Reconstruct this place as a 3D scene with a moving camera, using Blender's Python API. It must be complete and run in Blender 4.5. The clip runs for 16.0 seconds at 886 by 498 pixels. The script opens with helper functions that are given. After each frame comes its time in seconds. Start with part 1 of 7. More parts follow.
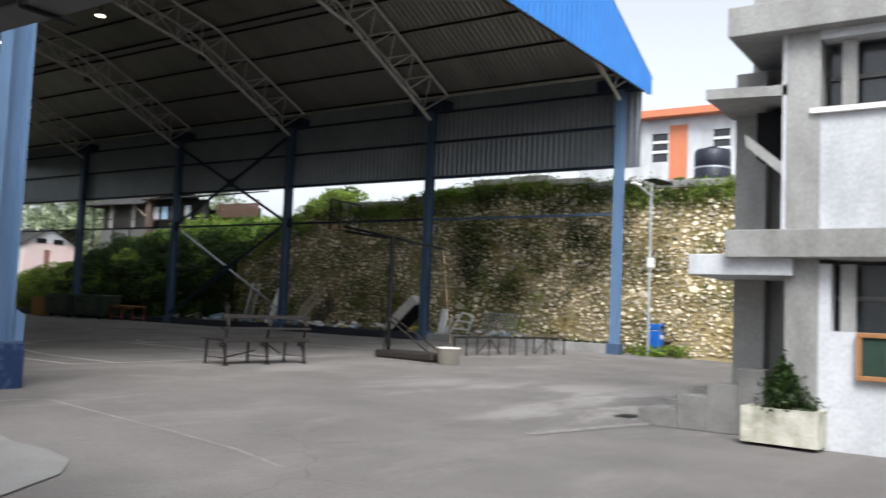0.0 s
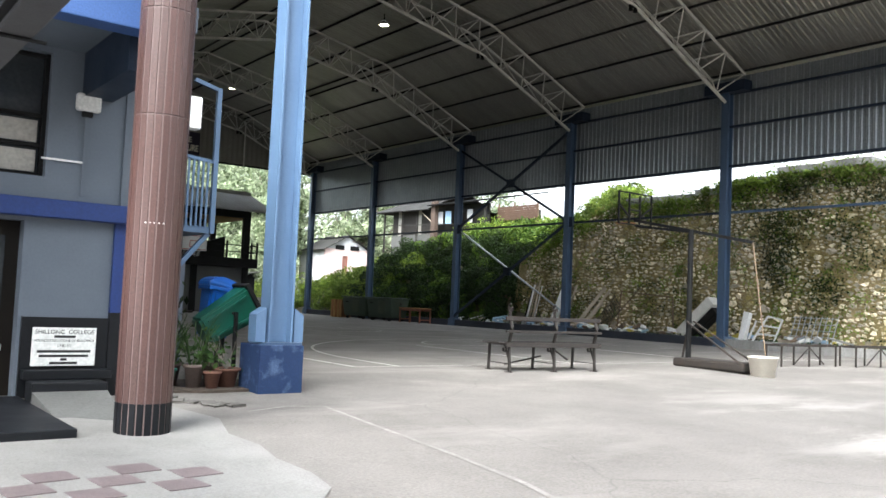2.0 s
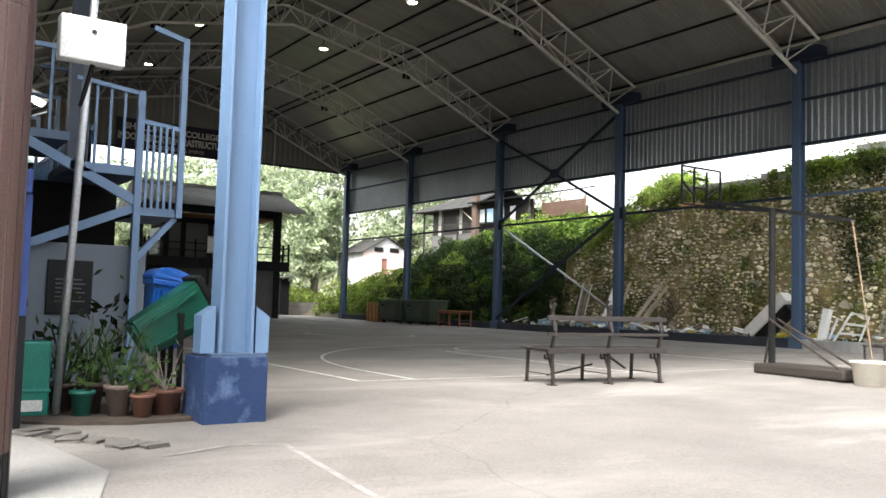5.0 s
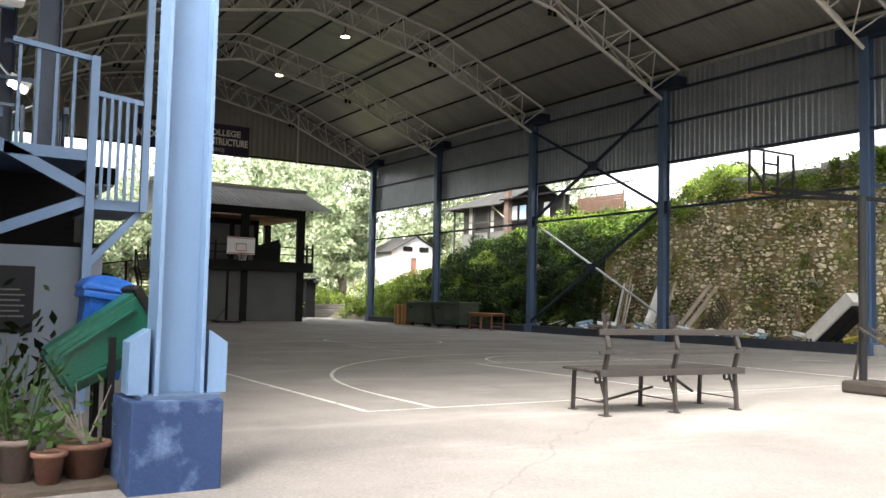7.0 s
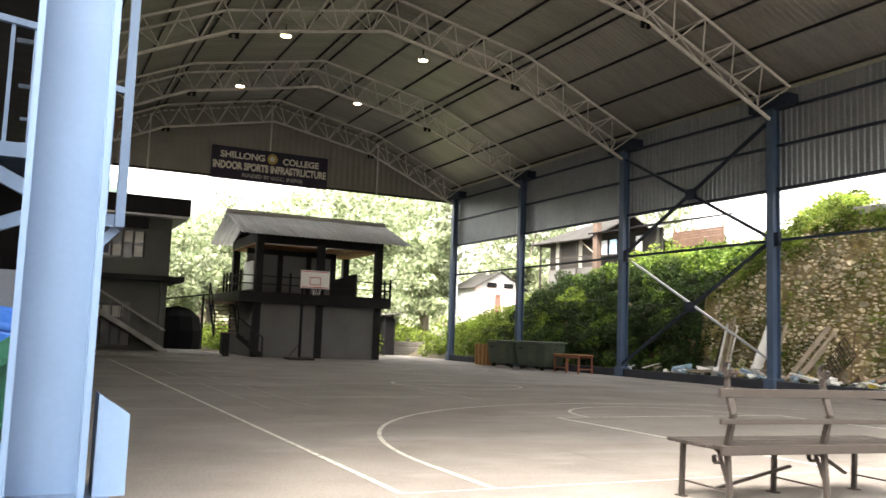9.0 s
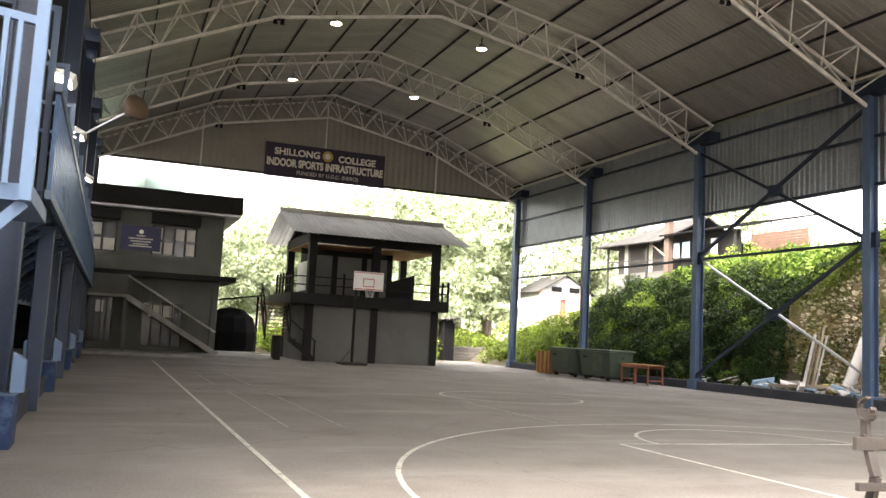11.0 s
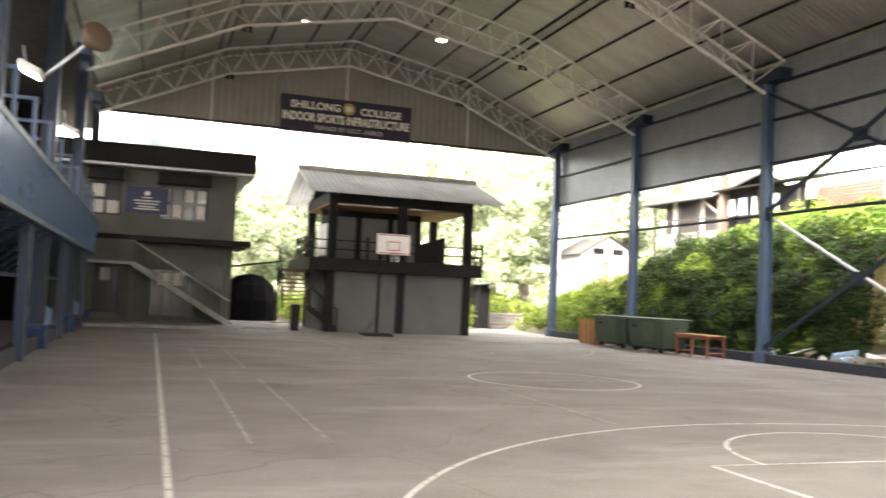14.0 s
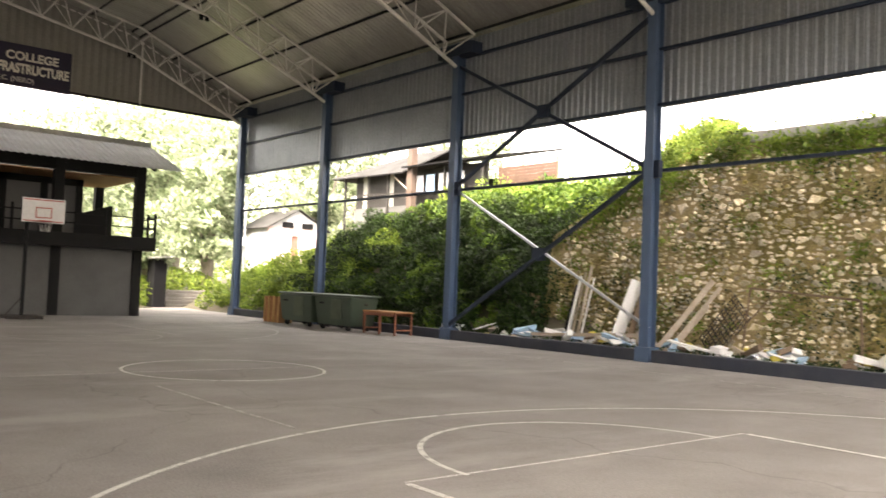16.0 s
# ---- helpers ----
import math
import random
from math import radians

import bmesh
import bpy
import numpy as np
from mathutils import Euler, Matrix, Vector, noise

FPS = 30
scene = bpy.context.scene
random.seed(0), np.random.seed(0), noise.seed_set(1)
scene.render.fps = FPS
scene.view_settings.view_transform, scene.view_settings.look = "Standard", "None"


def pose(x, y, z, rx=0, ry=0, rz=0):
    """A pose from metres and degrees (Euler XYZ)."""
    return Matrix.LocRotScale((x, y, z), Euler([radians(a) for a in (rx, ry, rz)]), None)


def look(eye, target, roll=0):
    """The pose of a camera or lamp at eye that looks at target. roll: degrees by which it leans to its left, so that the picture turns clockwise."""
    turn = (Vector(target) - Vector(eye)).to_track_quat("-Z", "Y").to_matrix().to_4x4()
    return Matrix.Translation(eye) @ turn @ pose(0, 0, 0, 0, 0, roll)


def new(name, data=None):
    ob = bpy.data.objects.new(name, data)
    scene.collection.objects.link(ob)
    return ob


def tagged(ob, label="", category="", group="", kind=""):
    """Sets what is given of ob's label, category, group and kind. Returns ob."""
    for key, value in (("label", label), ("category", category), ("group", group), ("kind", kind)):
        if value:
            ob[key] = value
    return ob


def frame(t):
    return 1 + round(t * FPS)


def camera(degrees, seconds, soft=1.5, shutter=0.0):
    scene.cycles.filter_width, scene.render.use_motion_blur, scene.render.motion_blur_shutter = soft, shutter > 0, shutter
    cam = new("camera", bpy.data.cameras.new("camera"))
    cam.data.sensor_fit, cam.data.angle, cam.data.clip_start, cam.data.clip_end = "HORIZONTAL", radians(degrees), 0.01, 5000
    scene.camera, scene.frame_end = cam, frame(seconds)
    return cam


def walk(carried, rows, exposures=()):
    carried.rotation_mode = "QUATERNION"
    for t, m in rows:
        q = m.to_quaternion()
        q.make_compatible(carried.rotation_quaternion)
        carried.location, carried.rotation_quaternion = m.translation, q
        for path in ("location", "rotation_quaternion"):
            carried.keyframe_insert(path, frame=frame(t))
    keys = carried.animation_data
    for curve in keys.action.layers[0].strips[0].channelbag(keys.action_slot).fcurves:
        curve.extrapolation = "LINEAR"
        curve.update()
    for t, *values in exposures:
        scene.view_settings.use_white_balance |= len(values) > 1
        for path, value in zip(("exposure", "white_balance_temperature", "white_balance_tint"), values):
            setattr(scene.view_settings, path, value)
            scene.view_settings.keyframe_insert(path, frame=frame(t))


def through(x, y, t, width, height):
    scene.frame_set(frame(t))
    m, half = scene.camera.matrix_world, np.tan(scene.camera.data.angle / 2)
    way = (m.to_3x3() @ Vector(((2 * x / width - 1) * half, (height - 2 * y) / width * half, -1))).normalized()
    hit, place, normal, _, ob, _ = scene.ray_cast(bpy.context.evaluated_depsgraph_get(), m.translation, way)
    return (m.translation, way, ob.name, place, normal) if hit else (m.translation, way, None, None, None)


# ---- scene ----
cam = camera(55.2, 16.0, shutter=0.4)
PATH = [
    (0, (0.713, 0.404, 1.132), (2.368, 1.519, 1.274), 2.4),
    (0.5, (1.028, 0.704, 1.118), (2.511, 2.036, 1.275), 2.0),
    (1, (1.342, 1.017, 1.091), (2.633, 2.534, 1.274), 1.9),
    (1.5, (1.617, 1.331, 1.102), (2.817, 2.922, 1.27), 3.1),
    (2, (1.798, 1.63, 1.09), (3.008, 3.218, 1.212), 2.5),
    (2.5, (2.051, 1.909, 1.086), (3.267, 3.493, 1.2), 1.3),
    (3, (2.316, 2.216, 1.076), (3.546, 3.789, 1.191), 1.5),
    (3.5, (2.606, 2.6, 1.065), (3.854, 4.16, 1.146), 1.5),
    (4, (2.986, 2.944, 1.047), (4.209, 4.526, 1.096), 0.8),
    (4.5, (3.323, 3.27, 0.995), (4.52, 4.872, 1.053), 1.0),
    (5, (3.673, 3.587, 1.002), (4.792, 5.239, 1.13), 1.6),
    (7.5, (5.193, 5.705, 1.16), (6.225, 7.413, 1.292), 1.6),
    (8, (5.536, 6.154, 1.174), (6.523, 7.885, 1.334), 2.2),
    (8.5, (5.872, 6.552, 1.187), (6.814, 8.306, 1.38), 2.4),
    (9, (6.202, 6.965, 1.199), (7.07, 8.755, 1.404), 2.1),
    (9.5, (6.476, 7.377, 1.203), (7.268, 9.2, 1.42), 2.2),
    (12, (7.771, 9.412, 1.362), (8.477, 11.277, 1.525), 2.9),
    (12.5, (7.961, 9.959, 1.402), (8.641, 11.836, 1.517), 2.5),
    (13, (8.219, 10.469, 1.449), (8.803, 12.379, 1.566), 2.2),
    (13.5, (8.414, 10.971, 1.462), (8.929, 12.9, 1.581), 1.9),
    (14, (8.645, 11.413, 1.469), (9.29, 13.302, 1.586), 2.5),
    (14.5, (8.928, 11.776, 1.489), (9.962, 13.483, 1.621), 4.2),
    (15, (9.201, 12.195, 1.509), (10.513, 13.7, 1.613), 3.5),
    (15.5, (9.519, 12.622, 1.511), (10.868, 14.096, 1.58), 2.9),
    (16, (9.769, 13.082, 1.498), (11.042, 14.623, 1.588), 2.3),
]
walk(cam, [(t, look(eye, target, roll)) for t, eye, target, roll in PATH],
     [(0, 0.85, 6100, 9), (0.5, 1.0, 6000, 8), (1.5, 2.12, 6100, 6), (2.2, 2.05, 6150, 6), (5, 2.27, 6500, 8), (8, 2.8, 6900, 10), (9.5, 3.15, 7300, 12), (12, 3.78, 7100, 14), (13.8, 4.08, 7200, 14), (15.3, 3.5, 7600, 15), (16, 3.5, 7600, 15)])

# ---- daylight: bright overcast ----
world = bpy.data.worlds.new("overcast_sky")
scene.world = world
world.use_nodes = True
wn = world.node_tree.nodes
sky = wn.new("ShaderNodeTexSky")
sky.sky_type = "NISHITA"
sky.sun_disc = False
sky.sun_elevation = radians(52)
sky.sun_rotation = radians(238)
sky.dust_density = 4.0
soften = wn.new("ShaderNodeHueSaturation")
soften.inputs["Saturation"].default_value = 0.15
world.node_tree.links.new(sky.outputs[0], soften.inputs["Color"])
world.node_tree.links.new(soften.outputs[0], wn["Background"].inputs[0])
wn["Background"].inputs[1].default_value = 0.15
sun_data = bpy.data.lights.new("sun", "SUN")
sun_data.energy = 1.8
sun_data.angle = radians(25)
sun_data.color = (1.0, 0.95, 0.88)
sun = new("sun", sun_data)
# the veiled sun stands in the south-west
sun.matrix_world = look((0, 0, 30), (0 - math.sin(radians(238)), 0 - math.cos(radians(238)), 30 - math.tan(radians(52))))

# ---- materials ----
def mat(name, col, rough=0.7, metal=0.0, col2=None, scale=3.0, amount=0.5, grain=60.0, bump=0.15, spec=0.5, random_part=0.0, stretch=(1, 1, 1), island=False, speck=1.0):
    """A surface with stains (scale), grain and fine relief."""
    m = bpy.data.materials.new(name)
    m.use_nodes = True
    n, l = m.node_tree.nodes, m.node_tree.links
    b = n["Principled BSDF"]
    b.inputs["Roughness"].default_value = rough
    b.inputs["Metallic"].default_value = metal
    b.inputs["Specular IOR Level"].default_value = spec
    col2 = col2 or tuple(c * 0.6 for c in col)
    geo = n.new("ShaderNodeNewGeometry")
    mp = n.new("ShaderNodeMapping")
    mp.inputs["Scale"].default_value = stretch
    l.new(geo.outputs["Position"], mp.inputs["Vector"])
    big = n.new("ShaderNodeTexNoise")
    big.inputs["Scale"].default_value = scale
    big.inputs["Detail"].default_value = 6
    big.inputs["Roughness"].default_value = 0.65
    fine = n.new("ShaderNodeTexNoise")
    fine.inputs["Scale"].default_value = grain
    fine.inputs["Detail"].default_value = 3
    l.new(mp.outputs[0], big.inputs["Vector"])
    l.new(mp.outputs[0], fine.inputs["Vector"])
    ramp = n.new("ShaderNodeMapRange")
    ramp.inputs["From Min"].default_value = 0.35
    ramp.inputs["From Max"].default_value = 0.7
    ramp.inputs["To Max"].default_value = amount
    l.new(big.outputs["Fac"], ramp.inputs["Value"])
    mix = n.new("ShaderNodeMix")
    mix.data_type = "RGBA"
    mix.inputs["A"].default_value = (*col, 1)
    mix.inputs["B"].default_value = (*col2, 1)
    l.new(ramp.outputs[0], mix.inputs["Factor"])
    g = n.new("ShaderNodeMapRange")
    g.inputs["From Min"].default_value = 0.3
    g.inputs["From Max"].default_value = 0.7
    g.inputs["To Min"].default_value = 1 - 0.15 * speck
    g.inputs["To Max"].default_value = 1 + 0.12 * speck
    l.new(fine.outputs["Fac"], g.inputs["Value"])
    val = n.new("ShaderNodeHueSaturation")
    l.new(mix.outputs["Result"], val.inputs["Color"])
    if random_part > 0:
        info = n.new("ShaderNodeObjectInfo")
        r = n.new("ShaderNodeMapRange")
        r.inputs["To Min"].default_value = 1 - random_part
        r.inputs["To Max"].default_value = 1 + random_part
        l.new(geo.outputs["Random Per Island"] if island else info.outputs["Random"], r.inputs["Value"])
        mul = n.new("ShaderNodeMath")
        mul.operation = "MULTIPLY"
        l.new(g.outputs[0], mul.inputs[0])
        l.new(r.outputs[0], mul.inputs[1])
        l.new(mul.outputs[0], val.inputs["Value"])
    else:
        l.new(g.outputs[0], val.inputs["Value"])
    l.new(val.outputs[0], b.inputs["Base Color"])
    rr = n.new("ShaderNodeMapRange")
    rr.inputs["To Min"].default_value = max(0.05, rough - 0.12)
    rr.inputs["To Max"].default_value = min(1.0, rough + 0.12)
    l.new(big.outputs["Fac"], rr.inputs["Value"])
    l.new(rr.outputs[0], b.inputs["Roughness"])
    if bump > 0:
        bp = n.new("ShaderNodeBump")
        bp.inputs["Strength"].default_value = bump
        bp.inputs["Distance"].default_value = 0.02
        l.new(fine.outputs["Fac"], bp.inputs["Height"])
        l.new(bp.outputs[0], b.inputs["Normal"])
    return m


def leaf_mat(name, col, col2, through=0.35):
    m = bpy.data.materials.new(name)
    m.use_nodes = True
    n, l = m.node_tree.nodes, m.node_tree.links
    b = n["Principled BSDF"]
    b.inputs["Roughness"].default_value = 0.55
    b.inputs["Specular IOR Level"].default_value = 0.3
    geo = n.new("ShaderNodeNewGeometry")
    mix = n.new("ShaderNodeMix")
    mix.data_type = "RGBA"
    mix.inputs["A"].default_value = (*col, 1)
    mix.inputs["B"].default_value = (*col2, 1)
    l.new(geo.outputs["Random Per Island"], mix.inputs["Factor"])
    # broad noise puts shaded hollows and lit tips into the leaf colour
    big = n.new("ShaderNodeTexNoise")
    big.inputs["Scale"].default_value = 1.0
    big.inputs["Detail"].default_value = 4
    l.new(geo.outputs["Position"], big.inputs["Vector"])
    v = n.new("ShaderNodeMapRange")
    v.inputs["From Min"].default_value = 0.3
    v.inputs["From Max"].default_value = 0.7
    v.inputs["To Min"].default_value = 0.4
    v.inputs["To Max"].default_value = 1.55
    l.new(big.outputs["Fac"], v.inputs["Value"])
    hs = n.new("ShaderNodeHueSaturation")
    l.new(mix.outputs["Result"], hs.inputs["Color"])
    l.new(v.outputs[0], hs.inputs["Value"])
    l.new(hs.outputs[0], b.inputs["Base Color"])
    tr = n.new("ShaderNodeBsdfTranslucent")
    l.new(hs.outputs[0], tr.inputs["Color"])
    ms = n.new("ShaderNodeMixShader")
    ms.inputs[0].default_value = through
    l.new(b.outputs[0], ms.inputs[1])
    l.new(tr.outputs[0], ms.inputs[2])
    l.new(ms.outputs[0], n["Material Output"].inputs["Surface"])
    return m


def glow(name, col, strength):
    m = bpy.data.materials.new(name)
    m.use_nodes = True
    b = m.node_tree.nodes["Principled BSDF"]
    b.inputs["Base Color"].default_value = (*col, 1)
    b.inputs["Emission Color"].default_value = (*col, 1)
    b.inputs["Emission Strength"].default_value = strength
    return m


def ground_mat(name, a, bcol, c):
    """Worn concrete: broad pale and dark patches, blotches, fine grit and hairline cracks."""
    m = mat(name, a, 0.8, 0, bcol, 0.5, 0.9, 45, 0.3, speck=1.4)
    n, l = m.node_tree.nodes, m.node_tree.links
    b = n["Principled BSDF"]
    src = b.inputs["Base Color"].links[0].from_socket
    geo = n.new("ShaderNodeNewGeometry")
    mp = n.new("ShaderNodeMapping")
    mp.inputs["Rotation"].default_value = (0, 0, 0.5)
    mp.inputs["Scale"].default_value = (0.5, 1.6, 1)
    l.new(geo.outputs["Position"], mp.inputs["Vector"])
    blot = n.new("ShaderNodeTexNoise")
    blot.inputs["Scale"].default_value = 0.45
    blot.inputs["Detail"].default_value = 9
    blot.inputs["Roughness"].default_value = 0.7
    l.new(mp.outputs[0], blot.inputs["Vector"])
    r = n.new("ShaderNodeMapRange")
    r.inputs["From Min"].default_value = 0.52
    r.inputs["From Max"].default_value = 0.68
    r.inputs["To Max"].default_value = 0.75
    l.new(blot.outputs["Fac"], r.inputs["Value"])
    mix = n.new("ShaderNodeMix")
    mix.data_type = "RGBA"
    mix.inputs["B"].default_value = (*c, 1)
    l.new(src, mix.inputs["A"])
    l.new(r.outputs[0], mix.inputs["Factor"])
    vor = n.new("ShaderNodeTexVoronoi")
    vor.feature = "DISTANCE_TO_EDGE"
    vor.inputs["Scale"].default_value = 0.22
    warp = n.new("ShaderNodeTexNoise")
    warp.inputs["Scale"].default_value = 1.5
    add = n.new("ShaderNodeMix")
    add.data_type = "VECTOR"
    add.inputs["Factor"].default_value = 0.35
    l.new(geo.outputs["Position"], warp.inputs["Vector"])
    l.new(geo.outputs["Position"], add.inputs["A"])
    l.new(warp.outputs["Color"], add.inputs["B"])
    l.new(add.outputs["Result"], vor.inputs["Vector"])
    cr = n.new("ShaderNodeMapRange")
    cr.inputs["From Max"].default_value = 0.0025
    cr.inputs["To Min"].default_value = 0.75
    cr.inputs["To Max"].default_value = 1.0
    l.new(vor.outputs["Distance"], cr.inputs["Value"])
    far = n.new("ShaderNodeVectorMath")
    far.operation = "DISTANCE"
    far.inputs[1].default_value = (12.3, 5.6, 0.0)
    l.new(geo.outputs["Position"], far.inputs[0])
    near_corner = n.new("ShaderNodeMapRange")
    near_corner.interpolation_type = "SMOOTHSTEP"
    near_corner.inputs["From Min"].default_value = 1.2
    near_corner.inputs["From Max"].default_value = 3.8
    near_corner.inputs["To Min"].default_value = 1.0
    near_corner.inputs["To Max"].default_value = 0.0
    l.new(far.outputs["Value"], near_corner.inputs["Value"])
    streak = n.new("ShaderNodeMapRange")
    streak.inputs["From Min"].default_value = 0.46
    streak.inputs["From Max"].default_value = 0.56
    l.new(blot.outputs["Fac"], streak.inputs["Value"])
    dusty = n.new("ShaderNodeMath")
    dusty.operation = "MULTIPLY"
    l.new(near_corner.outputs[0], dusty.inputs[0])
    l.new(streak.outputs[0], dusty.inputs[1])
    dust = n.new("ShaderNodeMix")
    dust.data_type = "RGBA"
    dust.inputs["B"].default_value = (0.42, 0.395, 0.375, 1)
    l.new(dusty.outputs[0], dust.inputs["Factor"])
    l.new(mix.outputs["Result"], dust.inputs["A"])
    hv = n.new("ShaderNodeHueSaturation")
    l.new(dust.outputs["Result"], hv.inputs["Color"])
    # colour lightens from yard to court, making up for weaker light under the roof
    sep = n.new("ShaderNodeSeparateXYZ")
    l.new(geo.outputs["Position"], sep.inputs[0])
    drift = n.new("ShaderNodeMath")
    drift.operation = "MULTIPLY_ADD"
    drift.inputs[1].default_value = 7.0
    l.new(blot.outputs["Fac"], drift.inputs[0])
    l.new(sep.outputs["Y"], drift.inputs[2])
    yard_dim = n.new("ShaderNodeMapRange")
    yard_dim.interpolation_type = "SMOOTHSTEP"
    yard_dim.inputs["From Min"].default_value = 10.5
    yard_dim.inputs["From Max"].default_value = 21.0
    yard_dim.inputs["To Min"].default_value = 0.6
    l.new(drift.outputs[0], yard_dim.inputs["Value"])
    crack_and_dim = n.new("ShaderNodeMath")
    crack_and_dim.operation = "MULTIPLY"
    l.new(cr.outputs[0], crack_and_dim.inputs[0])
    l.new(yard_dim.outputs[0], crack_and_dim.inputs[1])
    l.new(crack_and_dim.outputs[0], hv.inputs["Value"])
    l.new(hv.outputs[0], b.inputs["Base Color"])
    return m


def worn(name, col, under, scale=14.0, cover=0.5):
    """Paint that has partly worn off, with the ground's colour showing through."""
    m = mat(name, col, 0.8, 0, under, scale, 1.0, 70, 0.1)
    for nd in m.node_tree.nodes:
        if nd.type == "MAP_RANGE" and abs(nd.inputs["From Min"].default_value - 0.35) < 1e-4:
            nd.inputs["From Min"].default_value = cover - 0.08
            nd.inputs["From Max"].default_value = cover + 0.1
            break
    return m


COURT = ground_mat("court_concrete", (0.27, 0.248, 0.232), (0.18, 0.164, 0.153), (0.34, 0.315, 0.296))
LINE = worn("court_line_paint", (0.62, 0.6, 0.56), (0.25, 0.23, 0.215), 9.0, 0.58)
LINE_FAINT = worn("faint_line_paint", (0.4, 0.38, 0.35), (0.25, 0.23, 0.215), 6.0, 0.5)
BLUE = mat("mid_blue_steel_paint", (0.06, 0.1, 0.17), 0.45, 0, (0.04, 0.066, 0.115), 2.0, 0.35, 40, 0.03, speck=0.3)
# column blue darkened for the shade under and behind the gallery
BLUE_SHADE = mat("shaded_blue_steel_paint", (0.013, 0.03, 0.068), 0.42, 0, (0.008, 0.017, 0.038), 2.0, 0.5, 40, 0.05)
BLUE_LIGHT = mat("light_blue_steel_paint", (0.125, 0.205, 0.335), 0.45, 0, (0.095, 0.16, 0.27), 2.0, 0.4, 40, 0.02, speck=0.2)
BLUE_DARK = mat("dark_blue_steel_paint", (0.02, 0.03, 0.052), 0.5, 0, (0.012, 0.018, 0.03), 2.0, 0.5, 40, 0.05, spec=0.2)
NAVY = worn("chipped_navy_paint", (0.008, 0.027, 0.088), (0.075, 0.12, 0.22), 4.0, 0.6)
KERB = mat("dark_navy_kerb_paint", (0.015, 0.02, 0.034), 0.75, 0, (0.05, 0.05, 0.055), 1.5, 0.6, 40, 0.2)
TRUSS = mat("grey_white_truss_paint", (0.7, 0.68, 0.63), 0.5, 0, (0.3, 0.285, 0.255), 3.0, 0.5, 30, 0.03)
ROOF_IN = mat("dull_roof_sheet", (0.4, 0.385, 0.34), 0.36, 0.7, (0.27, 0.26, 0.225), 0.5, 0.8, 20, 0.03, stretch=(0.35, 2.2, 1))
PURLIN = mat("dark_purlin_steel", (0.03, 0.03, 0.03), 0.6, 0.2, (0.018, 0.018, 0.018), 2, 0.5, 30, 0.03, spec=0.2)
GABLE_IN = mat("pale_gable_sheet", (0.27, 0.26, 0.235), 0.5, 0.1, (0.2, 0.195, 0.17), 0.4, 0.7, 20, 0.03)
ZINC = mat("grey_corrugated_sheet", (0.27, 0.29, 0.31), 0.34, 0.5, (0.17, 0.19, 0.21), 0.8, 0.6, 20, 0.03)
SHEET_BLUE = mat("bright_blue_roof_sheet", (0.03, 0.22, 0.68), 0.4, 0, (0.02, 0.16, 0.52), 1.0, 0.5, 20, 0.03)
def mossy(m):
    """Sharper borders between clean and moss-grown patches of a wall."""
    for nd in m.node_tree.nodes:
        if nd.type == "MAP_RANGE" and abs(nd.inputs["From Min"].default_value - 0.35) < 1e-4:
            nd.inputs["From Min"].default_value = 0.48
            nd.inputs["From Max"].default_value = 0.64
    return m


STONE = mossy(mat("rubble_stone", (0.76, 0.68, 0.54), 0.9, 0, (0.29, 0.235, 0.08), 0.9, 1.0, 26, 0.9, random_part=0.5, speck=1.8))
STONE_FAR = mossy(mat("joined_rubble_stone", (0.76, 0.68, 0.54), 0.9, 0, (0.29, 0.235, 0.08), 0.9, 1.0, 26, 0.9, random_part=0.5, island=True, speck=1.8))
MORTAR = mossy(mat("mossy_mortar", (0.33, 0.26, 0.135), 0.95, 0, (0.15, 0.132, 0.036), 0.6, 1.0, 22, 0.9, speck=2.0))
CEMENT = mat("grey_cement_render", (0.36, 0.355, 0.345), 0.85, 0, (0.17, 0.165, 0.155), 1.4, 0.85, 40, 0.2, stretch=(1, 1, 0.45))
WHITEWASH = mat("stained_whitewash", (0.6, 0.61, 0.63), 0.8, 0, (0.36, 0.37, 0.385), 1.1, 0.8, 40, 0.12, stretch=(1, 1, 0.5))
GREYWALL = mat("grey_painted_wall", (0.115, 0.115, 0.112), 0.8, 0, (0.07, 0.07, 0.067), 0.7, 0.6, 40, 0.12)
GREENGREY = mat("grey_green_painted_wall", (0.08, 0.085, 0.075), 0.8, 0, (0.05, 0.054, 0.046), 0.7, 0.6, 40, 0.12)
BLACKISH = mat("black_painted_frame", (0.009, 0.009, 0.01), 0.6, 0, (0.018, 0.017, 0.016), 2, 0.6, 40, 0.1, spec=0.15)
# near-black for unlit rooms and depths, their shade put into the colour
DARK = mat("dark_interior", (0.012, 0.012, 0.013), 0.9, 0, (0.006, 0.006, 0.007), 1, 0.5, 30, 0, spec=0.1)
LILAC = mat("pale_blue_grey_wall_paint", (0.135, 0.158, 0.192), 0.75, 0, (0.1, 0.118, 0.148), 0.9, 0.5, 40, 0.05, speck=0.3)
ROYAL = mat("royal_blue_wall_paint", (0.016, 0.042, 0.18), 0.6, 0, (0.011, 0.028, 0.12), 1.0, 0.5, 40, 0.06)
BLACKBASE = mat("black_glossy_plinth", (0.006, 0.007, 0.009), 0.45, 0, (0.012, 0.012, 0.015), 2, 0.5, 40, 0.05, spec=0.25)
GRANITE = mat("red_brown_granite", (0.1, 0.052, 0.046), 0.38, 0, (0.032, 0.017, 0.016), 90, 0.9, 260, 0.05, random_part=0.12)
GROUT = mat("pale_grout", (0.19, 0.14, 0.134), 0.9)
